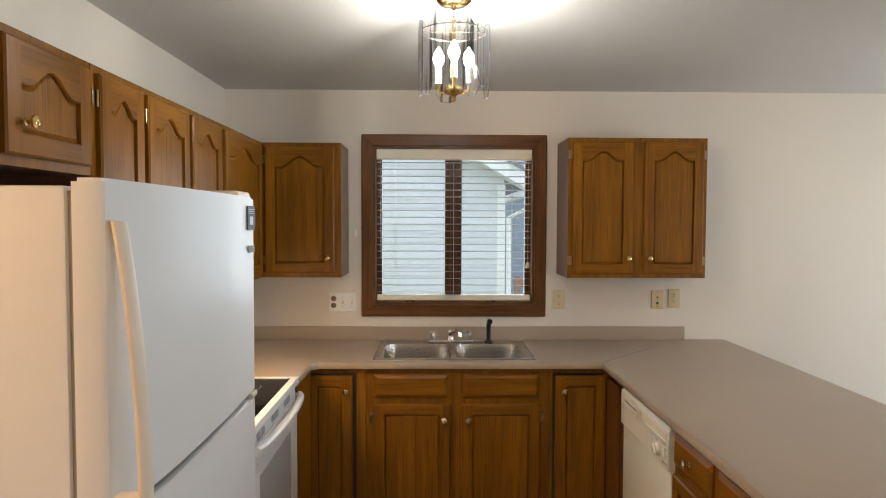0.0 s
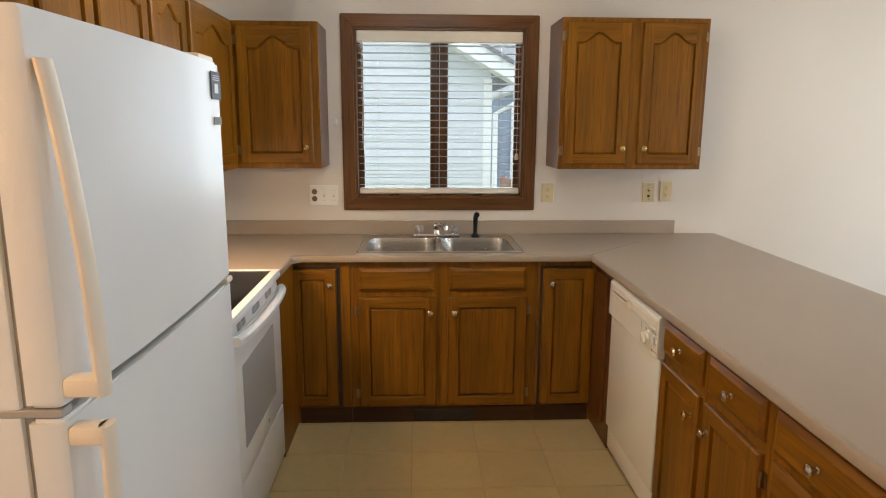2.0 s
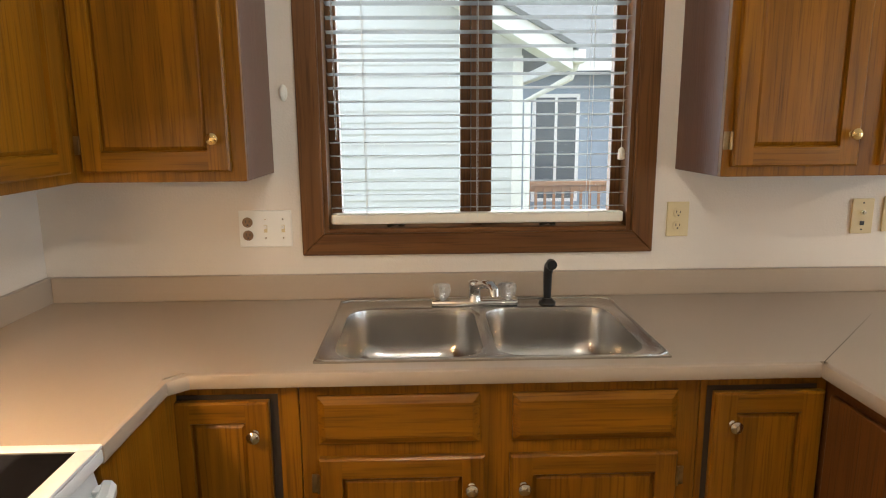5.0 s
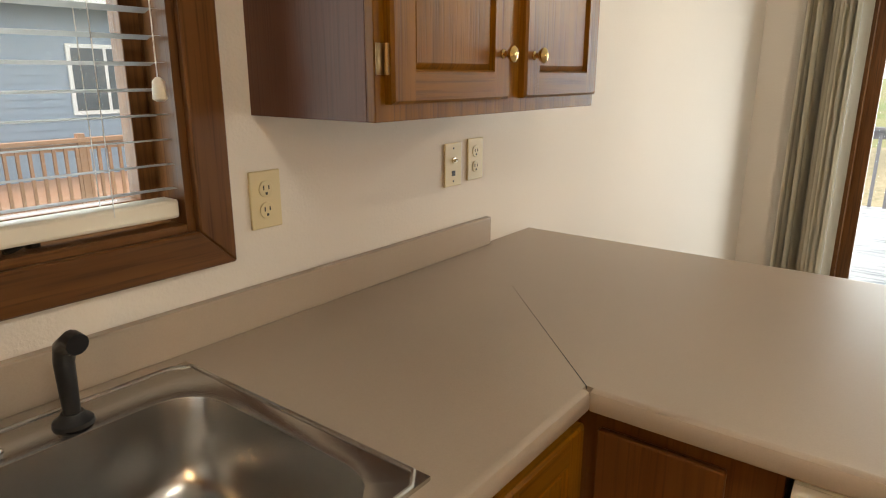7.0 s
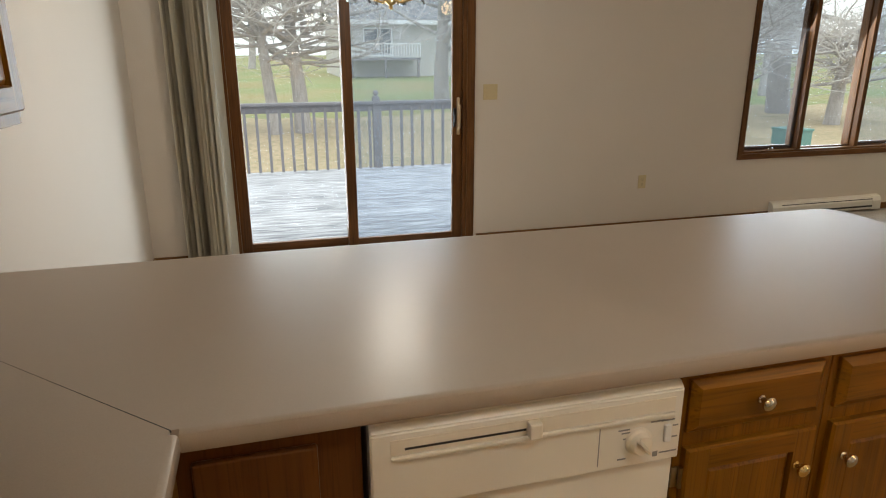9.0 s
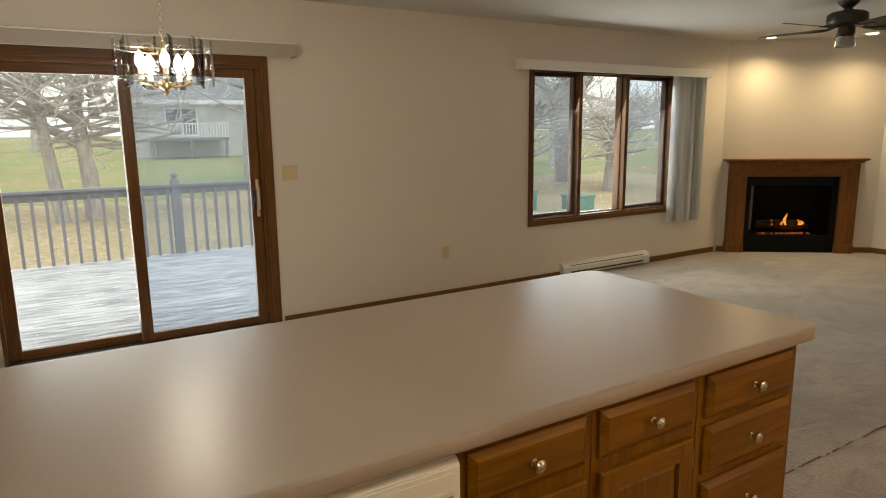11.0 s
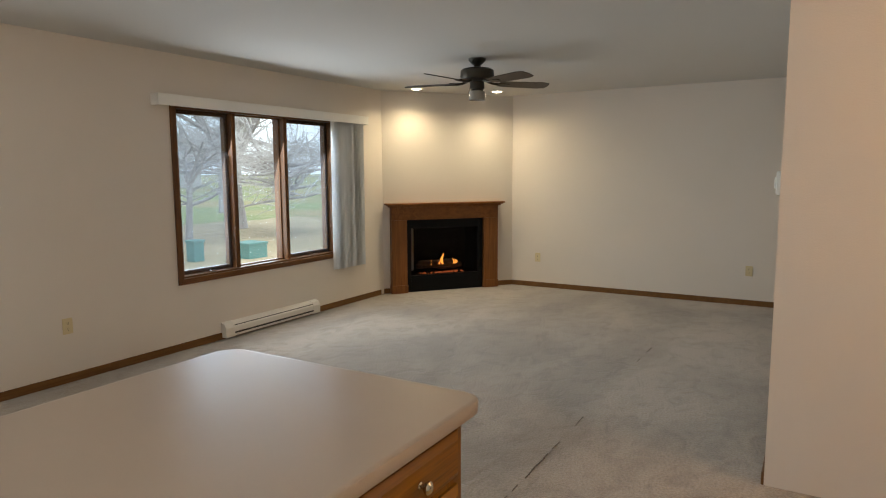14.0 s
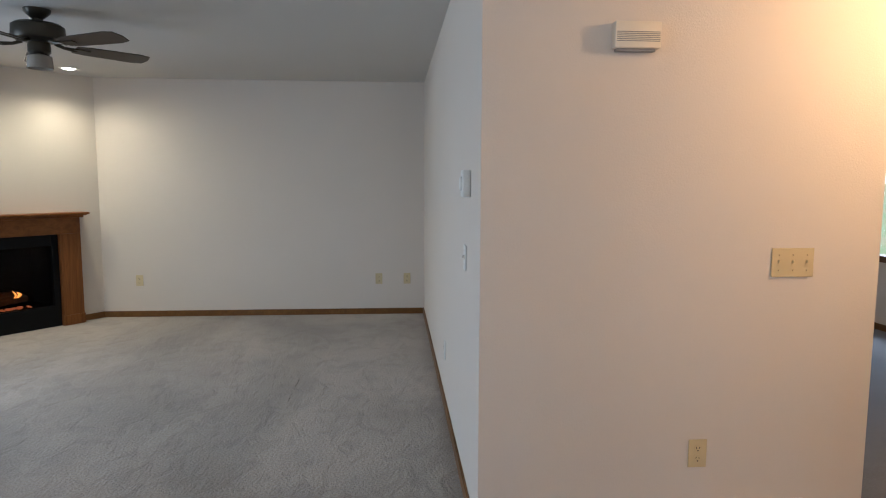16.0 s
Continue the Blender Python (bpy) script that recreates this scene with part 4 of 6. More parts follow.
# Same painted shade for the right-hand door's gap
part("door_gap", box(0.822, 1.09, BF - 0.002, BF - 0.0005, 0.09, 0.85), M_GAPSHADE, c)
cab_door(c, "S", (0.835, BF - 0.003, 0.10), 0.268, 0.738, 0.0, (0.045, 0.66), None, M_NICKEL)
part("toe_board", box(0.807, 1.10, BF - 0.004, BF, 0.0, 0.085, 0.001), M_TOE, c)

PF = 1.112       # face of the peninsula's base cabinets
c = cabinet("base_cabinet", PF, 1.718, 3.425, BF - 0.001, 0.0, 0.876, "W", "reddish-brown corner filler panel beside the dishwasher", GB, face_material=M_FILLER)
part("panel", box(PF - 0.016, PF, 3.50, 3.70, 0.10, 0.84, 0.004), M_FILLER, c)
for ya_, yb_, lab in ((2.425, 2.79, "honey oak base cabinet with one drawer and one door"), (2.05, 2.423, "honey oak base cabinet with one drawer and a hinged door")):
    c = cabinet("base_cabinet", PF, 1.718, ya_, yb_, 0.0, 0.876, "W", lab, GB)
    drawer(c, "W", (PF, yb_ - 0.018, 0.735), yb_ - ya_ - 0.042, 0.118)
    left = ya_ > 2.3
    cab_door(c, "W", (PF, yb_ - 0.018, 0.10), yb_ - ya_ - 0.042, 0.60, 0.0, (yb_ - ya_ - 0.085, 0.515) if left else (0.04, 0.515), 0 if left else 1, M_BRASS if left else M_NICKEL)
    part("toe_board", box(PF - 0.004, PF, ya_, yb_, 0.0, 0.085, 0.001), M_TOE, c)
c = cabinet("drawer_cabinet", PF, 1.718, 1.605, 2.048, 0.0, 0.876, "W", "honey oak base cabinet with four stacked drawers", GB)
for z, h in ((0.735, 0.118), (0.575, 0.138), (0.365, 0.185), (0.105, 0.235)):
    drawer(c, "W", (PF, 2.022, z), 0.385, h)
part("toe_board", box(PF - 0.004, PF, 1.606, 2.047, 0.0, 0.085, 0.001), M_TOE, c)
tagged(structure("peninsula_back", box(1.72, 1.74, 1.606, NORTH, 0, 0.876), OAK["z"], "oak back panel of the peninsula"), category="panel")

# ---- countertops ----
NOSE = 0.014


def nosing(bm_, path, side):
    """A rolled front edge swept along a path in plan; side +1 lies to the left of the way."""
    prof = [(-NOSE, TOP), (-0.006, TOP - 0.0006), (-0.002, TOP - 0.003), (0, TOP - 0.009), (0, TOP - 0.031), (-0.003, TOP - 0.036), (-NOSE, TOP - 0.038)]
    rings = []
    for i, p in enumerate(path):
        p = Vector(p)
        ways = [(Vector(path[j + 1]) - Vector(path[j])).normalized() for j in (i - 1, i) if 0 <= j < len(path) - 1]
        norms = [Vector((-w.y, w.x)) * side for w in ways]
        n_ = sum(norms, Vector((0, 0))).normalized()
        n_ /= max(n_.dot(norms[0]), 0.3)
        rings.append([(p.x + n_.x * d, p.y + n_.y * d, z) for d, z in prof])
    frustum(bm_, rings)


CF, CW, CP, CE = 3.707, -0.43, 1.075, 2.015
hx0, hx1, hy0, hy1 = -0.098, 0.715, 3.785, 4.282
NB = NORTH - 0.003
CFi, CWi, CPi, CEi = CF + NOSE, CW - NOSE, CP + NOSE, CE - NOSE
f = bmesh.new()
Z0 = TOP - 0.038
prism(f, [(WEST, 3.383), (CWi, 3.383), (CWi, CFi - 0.03), (CWi + 0.03, CFi), (hx0, CFi), (hx0, hy0), (hx0, hy1), (hx0, NB), (WEST, NB)], "z", Z0, TOP)
prism(f, [(hx0, CFi), (hx1, CFi), (hx1, hy0), (hx0, hy0)], "z", Z0, TOP)
prism(f, [(hx0, hy1), (hx1, hy1), (hx1, NB), (hx0, NB)], "z", Z0, TOP)
MD = NB - CFi
prism(f, [(hx1, CFi), (CPi, CFi), (CPi + MD, NB), (hx1, NB), (hx1, hy1), (hx1, hy0)], "z", Z0, TOP)
bmesh.ops.remove_doubles(f, verts=f.verts[:], dist=0.0004)
f2 = bmesh.new()
nosing(f2, [(CW, 3.383), (CW, CF - 0.036), (CW + 0.036, CF), (CP, CF)], -1)
ct = tagged(part("countertop", f, M_LAMINATE, None, "taupe laminate countertop with a rolled front edge, cut for the sink"), category="countertop")
part("front_edge", f2, M_LAMINATE, ct, "", True)
part("backsplash", box(WEST + 0.022, 1.752, NORTH - 0.022, NORTH - 0.001, TOP, TOP + 0.082, 0.003), M_LAMINATE, ct)
part("backsplash", box(WEST, WEST + 0.021, 3.383, NORTH - 0.002, TOP, TOP + 0.082, 0.003), M_LAMINATE, ct)


def end_path(inset):
    """Outline of the peninsula's end, from the kitchen side round to the dining side."""
    r1, r2 = 0.065 - inset, 0.075 - inset
    pts = [(CP + 0.065 - r1 * math.cos(a), 1.598 - r1 * math.sin(a)) for a in [math.pi / 2 * k / 6 for k in range(7)]]
    return pts + [(CE - 0.075 + r2 * math.sin(a), 1.608 - r2 * math.cos(a)) for a in [math.pi / 2 * k / 8 for k in range(9)]]


f = bmesh.new()
prism(f, [(CPi, CFi)] + end_path(NOSE) + [(CEi, NB), (CPi + MD, NB)], "z", Z0, TOP)
f2 = bmesh.new()
nosing(f2, [(CP, CF)] + end_path(0) + [(CE, NB)], -1)
pc = tagged(part("countertop", f, M_LAMINATE, None, "taupe laminate peninsula countertop with a mitred seam and rounded corners"), category="countertop")
part("front_edge", f2, M_LAMINATE, pc, "", True)
f = bmesh.new()
for k in range(14):
    a, b = 0.012 + k * 0.026, 0.012 + (k + 1) * 0.026
    w = 0.0006 * (1 - k / 15)
    prism(f, [(CP + a - w, CF + a + w), (CP + b - w, CF + b + w), (CP + b + w, CF + b - w), (CP + a + w, CF + a - w)], "z", TOP - 0.004, TOP + 0.0006)
part("seam", f, M_SLOT, pc, "dark opened mitre joint")


# ---- sink and tap ----
def rounded_ray(cx, cy, hx, hy, r, ang):
    """Where a ray from the centre leaves a rounded rectangle."""
    dx, dy = math.cos(ang), math.sin(ang)
    lo, hi = 0.0, hx + hy
    for _ in range(40):
        m_ = (lo + hi) / 2
        qx, qy = max(abs(dx * m_) - (hx - r), 0), max(abs(dy * m_) - (hy - r), 0)
        if math.hypot(qx, qy) > r:
            hi = m_
        else:
            lo = m_
    return cx + dx * lo, cy + dy * lo


sx0, sx1, sy0, sy1 = -0.122, 0.738, 3.762, 4.302
sink = thing("kitchen_sink", ((sx0 + sx1) / 2, (sy0 + sy1) / 2, TOP), "brushed stainless steel double-bowl drop-in sink", "sink")
SZ = TOP + 0.004
xm_ = (sx0 + sx1) / 2
rim, bowl_parts = bmesh.new(), []
for a, b, ca, cb in ((sx0, xm_, sx0 + 0.038, xm_ - 0.016), (xm_, sx1, xm_ + 0.016, sx1 - 0.038)):
    cx, cy = (ca + cb) / 2, (sy0 + 0.032 + sy1 - 0.088) / 2
    hx, hy = (cb - ca) / 2, (sy1 - 0.088 - sy0 - 0.032) / 2
    corners = [math.atan2(q - cy, p - cx) for p in (a, b) for q in (sy0, sy1)]
    angs = sorted([2 * math.pi * k / 60 - math.pi for k in range(60)] + corners)
    outer = []
    for g in angs:
        dx, dy = math.cos(g), math.sin(g)
        t = min([(b - cx) / dx if dx > 1e-9 else 9, (a - cx) / dx if dx < -1e-9 else 9, (sy1 - cy) / dy if dy > 1e-9 else 9, (sy0 - cy) / dy if dy < -1e-9 else 9])
        outer.append((cx + dx * t, cy + dy * t))
    lip = [rounded_ray(cx, cy, hx + 0.012, hy + 0.012, 0.082, g) for g in angs]
    edge_ = [rounded_ray(cx, cy, hx, hy, 0.075, g) for g in angs]
    frustum(rim, [[(p, q, TOP - 0.001) for p, q in outer], [(p, q, SZ + 0.002) for p, q in outer], [(p, q, SZ) for p, q in lip], [(p, q, SZ - 0.004) for p, q in edge_]], False)
    w = bmesh.new()
    rings = [[(p, q, SZ - 0.0045) for p, q in edge_]]
    for inset, dz, r in ((0.004, 0.03, 0.075), (0.008, 0.10, 0.075), (0.014, 0.135, 0.078), (0.026, 0.155, 0.08), (0.05, 0.166, 0.08), (0.12, 0.170, 0.06), (0.155, 0.172, 0.03)):
        rings.append([(p, q, SZ - dz) for p, q in [rounded_ray(cx, cy, max(hx - inset, 0.05), max(hy - inset, 0.05), min(r, max(hx - inset, 0.05) - 0.001, max(hy - inset, 0.05) - 0.001), g) for g in angs]])
    frustum(w, rings, False)
    w.faces.new([v for v in w.verts][-len(angs):])
    bowl = part("bowl", w, M_STEEL, sink, "", True)
    d = lathe(bmesh.new(), [(0.047, 0.0), (0.047, 0.003), (0.04, 0.004), (0.034, -0.004), (0.012, -0.006)], Matrix.Translation((cx, cy, SZ - 0.1715)), 22)
    part("drain", d, M_CHROME, bowl, "chrome strainer drain", True)
part("rim", rim, M_STEEL, sink, "", True)
bead = [rounded_ray(xm_, (sy0 + sy1) / 2, (sx1 - sx0) / 2 - 0.004, (sy1 - sy0) / 2 - 0.004, 0.02, 2 * math.pi * k / 96) for k in range(97)]
part("rim_bead", tube(bmesh.new(), [(p, q, SZ + 0.0015) for p, q in bead], 0.0042, 8), M_STEEL, sink, "", True)

FX, FY = 0.300, 4.242
tap = thing("kitchen_tap", (FX, FY, SZ), "chrome two-handle kitchen tap with clear acrylic knobs", "tap")
part("base_plate", box(FX - 0.135, FX + 0.135, FY - 0.022, FY + 0.022, SZ, SZ + 0.018, 0.008), M_CHROME, tap, "", True)
f = lathe(bmesh.new(), [(0.024, 0.015), (0.021, 0.03), (0.019, 0.052), (0.021, 0.062), (0.019, 0.074), (0.010, 0.078)], Matrix.Translation((FX, FY, SZ)), 18)
part("spout_post", f, M_CHROME, tap, "", True)
f = tube(bmesh.new(), [(FX, FY, SZ + 0.05), (FX + 0.012, FY - 0.02, SZ + 0.066), (FX + 0.03, FY - 0.055, SZ + 0.078), (FX + 0.045, FY - 0.085, SZ + 0.080), (FX + 0.050, FY - 0.098, SZ + 0.070), (FX + 0.050, FY - 0.100, SZ + 0.052)], [0.013, 0.013, 0.013, 0.015, 0.016, 0.015], 12)
part("spout", f, M_CHROME, tap, "", True)
for sgn in (-1, 1):
    f = bmesh.new()
    rings = []
    for r, h in ((0.012, 0.018), (0.02, 0.026), (0.025, 0.04), (0.027, 0.058), (0.024, 0.066), (0.006, 0.068)):
        rings.append([(FX + sgn * 0.102 + r * (1 + 0.09 * (k % 2) * (r > 0.015)) * math.cos(math.pi * k / 10), FY + r * (1 + 0.09 * (k % 2) * (r > 0.015)) * math.sin(math.pi * k / 10), SZ + h) for k in range(20)])
    part("knob", frustum(f, rings), M_CRYSTAL, tap, "fluted clear acrylic knob")
    part("knob_stem", lathe(bmesh.new(), [(0.016, 0.016), (0.012, 0.024), (0.007, 0.03), (0.007, 0.06)], Matrix.Translation((FX + sgn * 0.102, FY, SZ)), 12), M_CHROME, tap, "", True)
PX, PY = 0.528, 4.245
spray = thing("sink_sprayer", (PX, PY, SZ), "black plastic side sprayer standing in the sink deck", "sprayer")
f = lathe(bmesh.new(), [(0.028, 0), (0.027, 0.006), (0.019, 0.012), (0.015, 0.018)], Matrix.Translation((PX, PY, SZ)), 18)
part("collar", f, M_BLACK, spray, "", True)
f = tube(bmesh.new(), [(PX, PY, SZ + 0.012), (PX, PY, SZ + 0.06), (PX, PY, SZ + 0.095), (PX + 0.002, PY - 0.006, SZ + 0.118), (PX + 0.004, PY - 0.028, SZ + 0.132), (PX + 0.005, PY - 0.042, SZ + 0.130)], [0.0115, 0.013, 0.014, 0.0155, 0.016, 0.0155], 14)
part("spray_head", f, M_BLACK, spray, "", True)


# ---- refrigerator ----
RX, R0, R1, RT = -0.30, 1.372, 2.19, 1.705
SPLIT = 1.165
fr = thing("refrigerator", (-0.66, (R0 + R1) / 2, 0), "white top-freezer refrigerator with curved handles and textured doors", "refrigerator")
f = box(-1.03, RX - 0.062, R0 + 0.004, R1 - 0.004, 0.03, RT - 0.012, 0.006)
part("body", f, M_WHITE, fr, "", True)
part("gasket", box(RX - 0.062, RX - 0.050, R0 + 0.012, R1 - 0.012, 0.09, RT - 0.02), M_GASKET, fr)
part("kick_grille", box(RX - 0.075, RX - 0.03, R0 + 0.02, R1 - 0.02, 0.02, 0.085, 0.004), M_GASKET, fr)


def fridge_door(name, z0_, z1_):
    f_ = bmesh.new()
    prof = [(RX - 0.05, R0), (RX - 0.012, R0), (RX - 0.003, R0 + 0.006), (RX + 0.000, R0 + 0.02), (RX + 0.004, R0 + 0.25), (RX + 0.005, (R0 + R1) / 2), (RX + 0.004, R1 - 0.25), (RX, R1 - 0.02), (RX - 0.004, R1 - 0.005), (RX - 0.014, R1), (RX - 0.05, R1)]
    prism(f_, prof, "z", z0_, z1_)
    es = [e for e in f_.edges if abs(e.verts[0].co.z - e.verts[1].co.z) < 1e-6]
    bmesh.ops.bevel(f_, geom=es, offset=0.006, segments=2, affect="EDGES")
    return part(name, f_, M_WHITE, fr, "", True)


fd = fridge_door("freezer_door", SPLIT + 0.008, RT)
ld = fridge_door("fridge_door", 0.095, SPLIT - 0.008)
HY = R0 + 0.02


def fridge_handle(parent, za, zb, foot, bow):
    """A tall bowed bar: za its fixed flat end, zb its end by the split."""
    pts, rad = [], []
    for k in range(15):
        t = k / 14
        z = za + (zb - za) * t
        out = bow * math.sin(math.pi / 2 * t) ** 0.85
        pts.append((RX + 0.010 + out * 0.9, HY, z))
        rad.append(0.017)
    f_ = bmesh.new()
    rings = []
    for (x_, y_, z_), r_ in zip(pts, rad):
        rings.append([(x_ + 0.010 * math.cos(2 * math.pi * k / 12), y_ + 0.017 * math.sin(2 * math.pi * k / 12), z_) for k in range(12)])
    frustum(f_, rings)
    bx(f_, RX - 0.002, RX + 0.012 + bow * 0.9, HY - 0.018, HY + 0.018, min(zb, foot), max(zb, foot), 0.006)
    part("handle", f_, M_HANDLE, parent, "yellowed white curved plastic handle", True)


fridge_handle(fd, 1.64, SPLIT + 0.022, SPLIT + 0.05, 0.04)
fridge_handle(ld, 0.60, SPLIT - 0.022, SPLIT - 0.05, 0.04)
f = box(RX - 0.12, RX - 0.01, R1 - 0.12, R1 - 0.012, RT - 0.002, RT + 0.014, 0.006)
part("hinge_cover", f, M_HANDLE, fr, "white plastic hinge cover", True)
f = box(RX - 0.09, RX - 0.005, R0 + 0.002, R0 + 0.03, SPLIT - 0.006, SPLIT + 0.006, 0.002)
part("hinge", f, M_GASKET, fr)
part("hinge", box(RX - 0.06, RX + 0.004, R1 - 0.05, R1 - 0.004, SPLIT - 0.007, SPLIT + 0.007, 0.003), M_HANDLE, fr)
f = box(RX + 0.003, RX + 0.0052, R1 - 0.088, R1 - 0.018, RT - 0.088, RT - 0.024)
lb = part("sticker", f, M_LABEL, fd, "dark blue energy sticker")
f = box(RX + 0.0052, RX + 0.0058, R1 - 0.068, R1 - 0.040, RT - 0.074, RT - 0.052)
for k in range(3):
    bx(f, RX + 0.0052, RX + 0.0058, R1 - 0.078, R1 - 0.03, RT - 0.034 - k * 0.005, RT - 0.0325 - k * 0.005)
part("sticker_print", f, M_LABELINK, lb)
f = bmesh.new()
for k in range(6):
    bx(f, RX + 0.003, RX + 0.0056, R1 - 0.078 + k * 0.009, R1 - 0.0715 + k * 0.009, RT - 0.148, RT - 0.130)
part("badge", f, M_INK, fd, "grey maker's badge")

# ---- range and hood ----
SX, S0, S1 = -0.44, 2.615, 3.378
rg = thing("electric_range", (-0.74, (S0 + S1) / 2, 0), "white slide-in electric range with a black glass cooktop", "range")
part("body", box(WEST + 0.02, SX - 0.04, S0, S1, 0.02, 0.885, 0.003), M_WHITE, rg)
f = bmesh.new()
bx(f, WEST + 0.02, SX + 0.012, S0, S1, 0.885, 0.912, 0.006)
bx(f, WEST + 0.02, SX + 0.012, S0, S0 + 0.022, 0.912, 0.921, 0.004)
bx(f, WEST + 0.02, SX + 0.012, S1 - 0.022, S1, 0.912, 0.921, 0.004)
bx(f, SX - 0.022, SX + 0.012, S0 + 0.022, S1 - 0.022, 0.912, 0.921, 0.004)
part("cooktop_frame", f, M_WHITE, rg, "", True)
gl = part("cooktop_glass", box(WEST + 0.09, SX - 0.022, S0 + 0.022, S1 - 0.022, 0.9121, 0.9165), M_COOKTOP, rg, "black glass cooktop")
for bxx, byy, br in ((SX - 0.19, S0 + 0.19, 0.095), (SX - 0.19, S1 - 0.19, 0.075), (SX - 0.44, S0 + 0.19, 0.075), (SX - 0.44, S1 - 0.19, 0.095)):
    f = bmesh.new()
    for rr in (br, br * 0.62):
        ring = lambda r_, z_: [(bxx + r_ * math.cos(2 * math.pi * k / 36), byy + r_ * math.sin(2 * math.pi * k / 36), z_) for k in range(36)]
        frustum(f, [ring(rr, 0.9166), ring(rr, 0.9169), ring(rr - 0.003, 0.9169), ring(rr - 0.003, 0.9166)], False)
    part("burner_ring", f, M_BURNER, gl)
part("backguard", box(WEST + 0.005, WEST + 0.085, S0, S1, 0.9, 1.10, 0.012), M_WHITE, rg, "white control backguard", True)
f = prism(bmesh.new(), [(SX - 0.04, 0.832), (SX - 0.001, 0.832), (SX - 0.012, 0.884), (SX - 0.04, 0.884)], "y", S0 + 0.004, S1 - 0.004)
vp = part("vent_panel", f, M_WHITE, rg)
for k in range(3):
    f = bmesh.new()
    for g in range(2):
        for j in range(4):
            yy, zz = S0 + 0.10 + k * 0.215 + g * 0.062, 0.8455 + j * 0.0085
            lean = SX - 0.001 - (zz - 0.832) * 0.2115
            bx(f, lean - 0.004, lean + 0.0012, yy + j * 0.003, yy + 0.048 + j * 0.003, zz - 0.0022, zz + 0.0022)
    part("vent_slot", f, M_SLOT, vp)
f = bmesh.new()
bx(f, SX - 0.04, SX + 0.004, S0 + 0.004, S1 - 0.004, 0.288, 0.829, 0.008)
od = part("oven_door", f, M_WHITE, rg, "", True)
part("oven_window", box(SX + 0.004, SX + 0.0065, S0 + 0.105, S1 - 0.155, 0.40, 0.715, 0.001), M_OVENGLASS, od, "grey oven window")
f = bmesh.new()
rings = []
for k in range(17):
    t = k / 16
    yy = S0 + 0.008 + (S1 - S0 - 0.016) * t
    out = 0.020 + 0.030 * math.sin(math.pi * t) ** 0.45
    rings.append([(SX + out + a_, yy, 0.838 + b_) for a_, b_ in ((-0.016, -0.017), (0.002, -0.020), (0.011, -0.010), (0.012, 0.006), (0.004, 0.015), (-0.010, 0.016), (-0.018, 0.006))])
frustum(f, rings)
for yy in (S0 + 0.013, S1 - 0.039):
    bx(f, SX, SX + 0.020, yy, yy + 0.026, 0.822, 0.850, 0.005)
part("handle", f, M_WHITE, od, "white bowed oven handle", True)
f = lathe(bmesh.new(), [(0.009, 0), (0.009, 0.001), (0.002, 0.0015)], aim((SX + 0.004, S1 - 0.30, 0.335), (1, 0, 0)), 14)
part("badge", f, M_INK, od, "grey round maker's badge")
part("storage_drawer", box(SX - 0.04, SX + 0.002, S0 + 0.004, S1 - 0.004, 0.03, 0.280, 0.006), M_WHITE, rg, "", True)

hd = thing("range_hood", (-0.8, (S0 + S1) / 2, 1.47), "white under-cabinet range hood with its lamp on", "range hood")
f = prism(bmesh.new(), [(WEST + 0.002, 1.475), (-0.675, 1.475), (-0.662, 1.484), (-0.662, 1.505), (-0.725, 1.535), (-0.765, 1.598), (WEST + 0.002, 1.598)], "y", S0, S1)
bmesh.ops.bevel(f, geom=f.edges[:], offset=0.004, segments=2, affect="EDGES")
part("canopy", f, M_WHITE, hd, "", True)
part("lamp_cover", box(-0.83, -0.70, 2.9, 3.1, 1.467, 1.475, 0.003), M_BULB, hd, "lit lamp cover")
lamp("range_hood_lamp", "AREA", 9.0, (1.0, 0.58, 0.22), look((-0.76, 3.0, 1.462), (-0.73, 3.05, 0)), size=0.14, size_y=0.2)

# ---- dishwasher ----
DX, D0, D1 = 1.10, 2.795, 3.418
dw = thing("dishwasher", (1.40, (D0 + D1) / 2, 0), "bisque built-in dishwasher with a dial control panel", "dishwasher")
part("tub", box(DX + 0.03, 1.70, D0 + 0.003, D1 - 0.003, 0.06, 0.868), M_GASKET, dw)
part("door", box(DX, DX + 0.03, D0 + 0.006, D1 - 0.006, 0.14, 0.688, 0.005), M_BISQUE, dw, "", True)
part("access_panel", box(DX + 0.012, DX + 0.03, D0 + 0.006, D1 - 0.006, 0.02, 0.132, 0.004), M_BISQUE, dw, "", True)
f = prism(bmesh.new(), [(DX - 0.013, 0.695), (DX + 0.03, 0.695), (DX + 0.03, 0.862), (DX + 0.001, 0.862), (DX - 0.012, 0.848)], "y", D0 + 0.004, D1 - 0.004)
bmesh.ops.bevel(f, geom=f.edges[:], offset=0.003, segments=2, affect="EDGES")
cp = part("control_panel", f, M_BISQUE, dw, "", True)
FW = FACES["W"]
P0 = (DX - 0.013, D1 - 0.004, 0.695)
W_ = D1 - D0 - 0.008


def on_panel(nm, a, b, c_, d_, w0, w1, material, label="", bev=0.0):
    lo, hi = FW(P0, a, b, w0), FW(P0, c_, d_, w1)
    return part(nm, box(min(lo[0], hi[0]), max(lo[0], hi[0]), min(lo[1], hi[1]), max(lo[1], hi[1]), lo[2], hi[2], bev), material, cp, label)


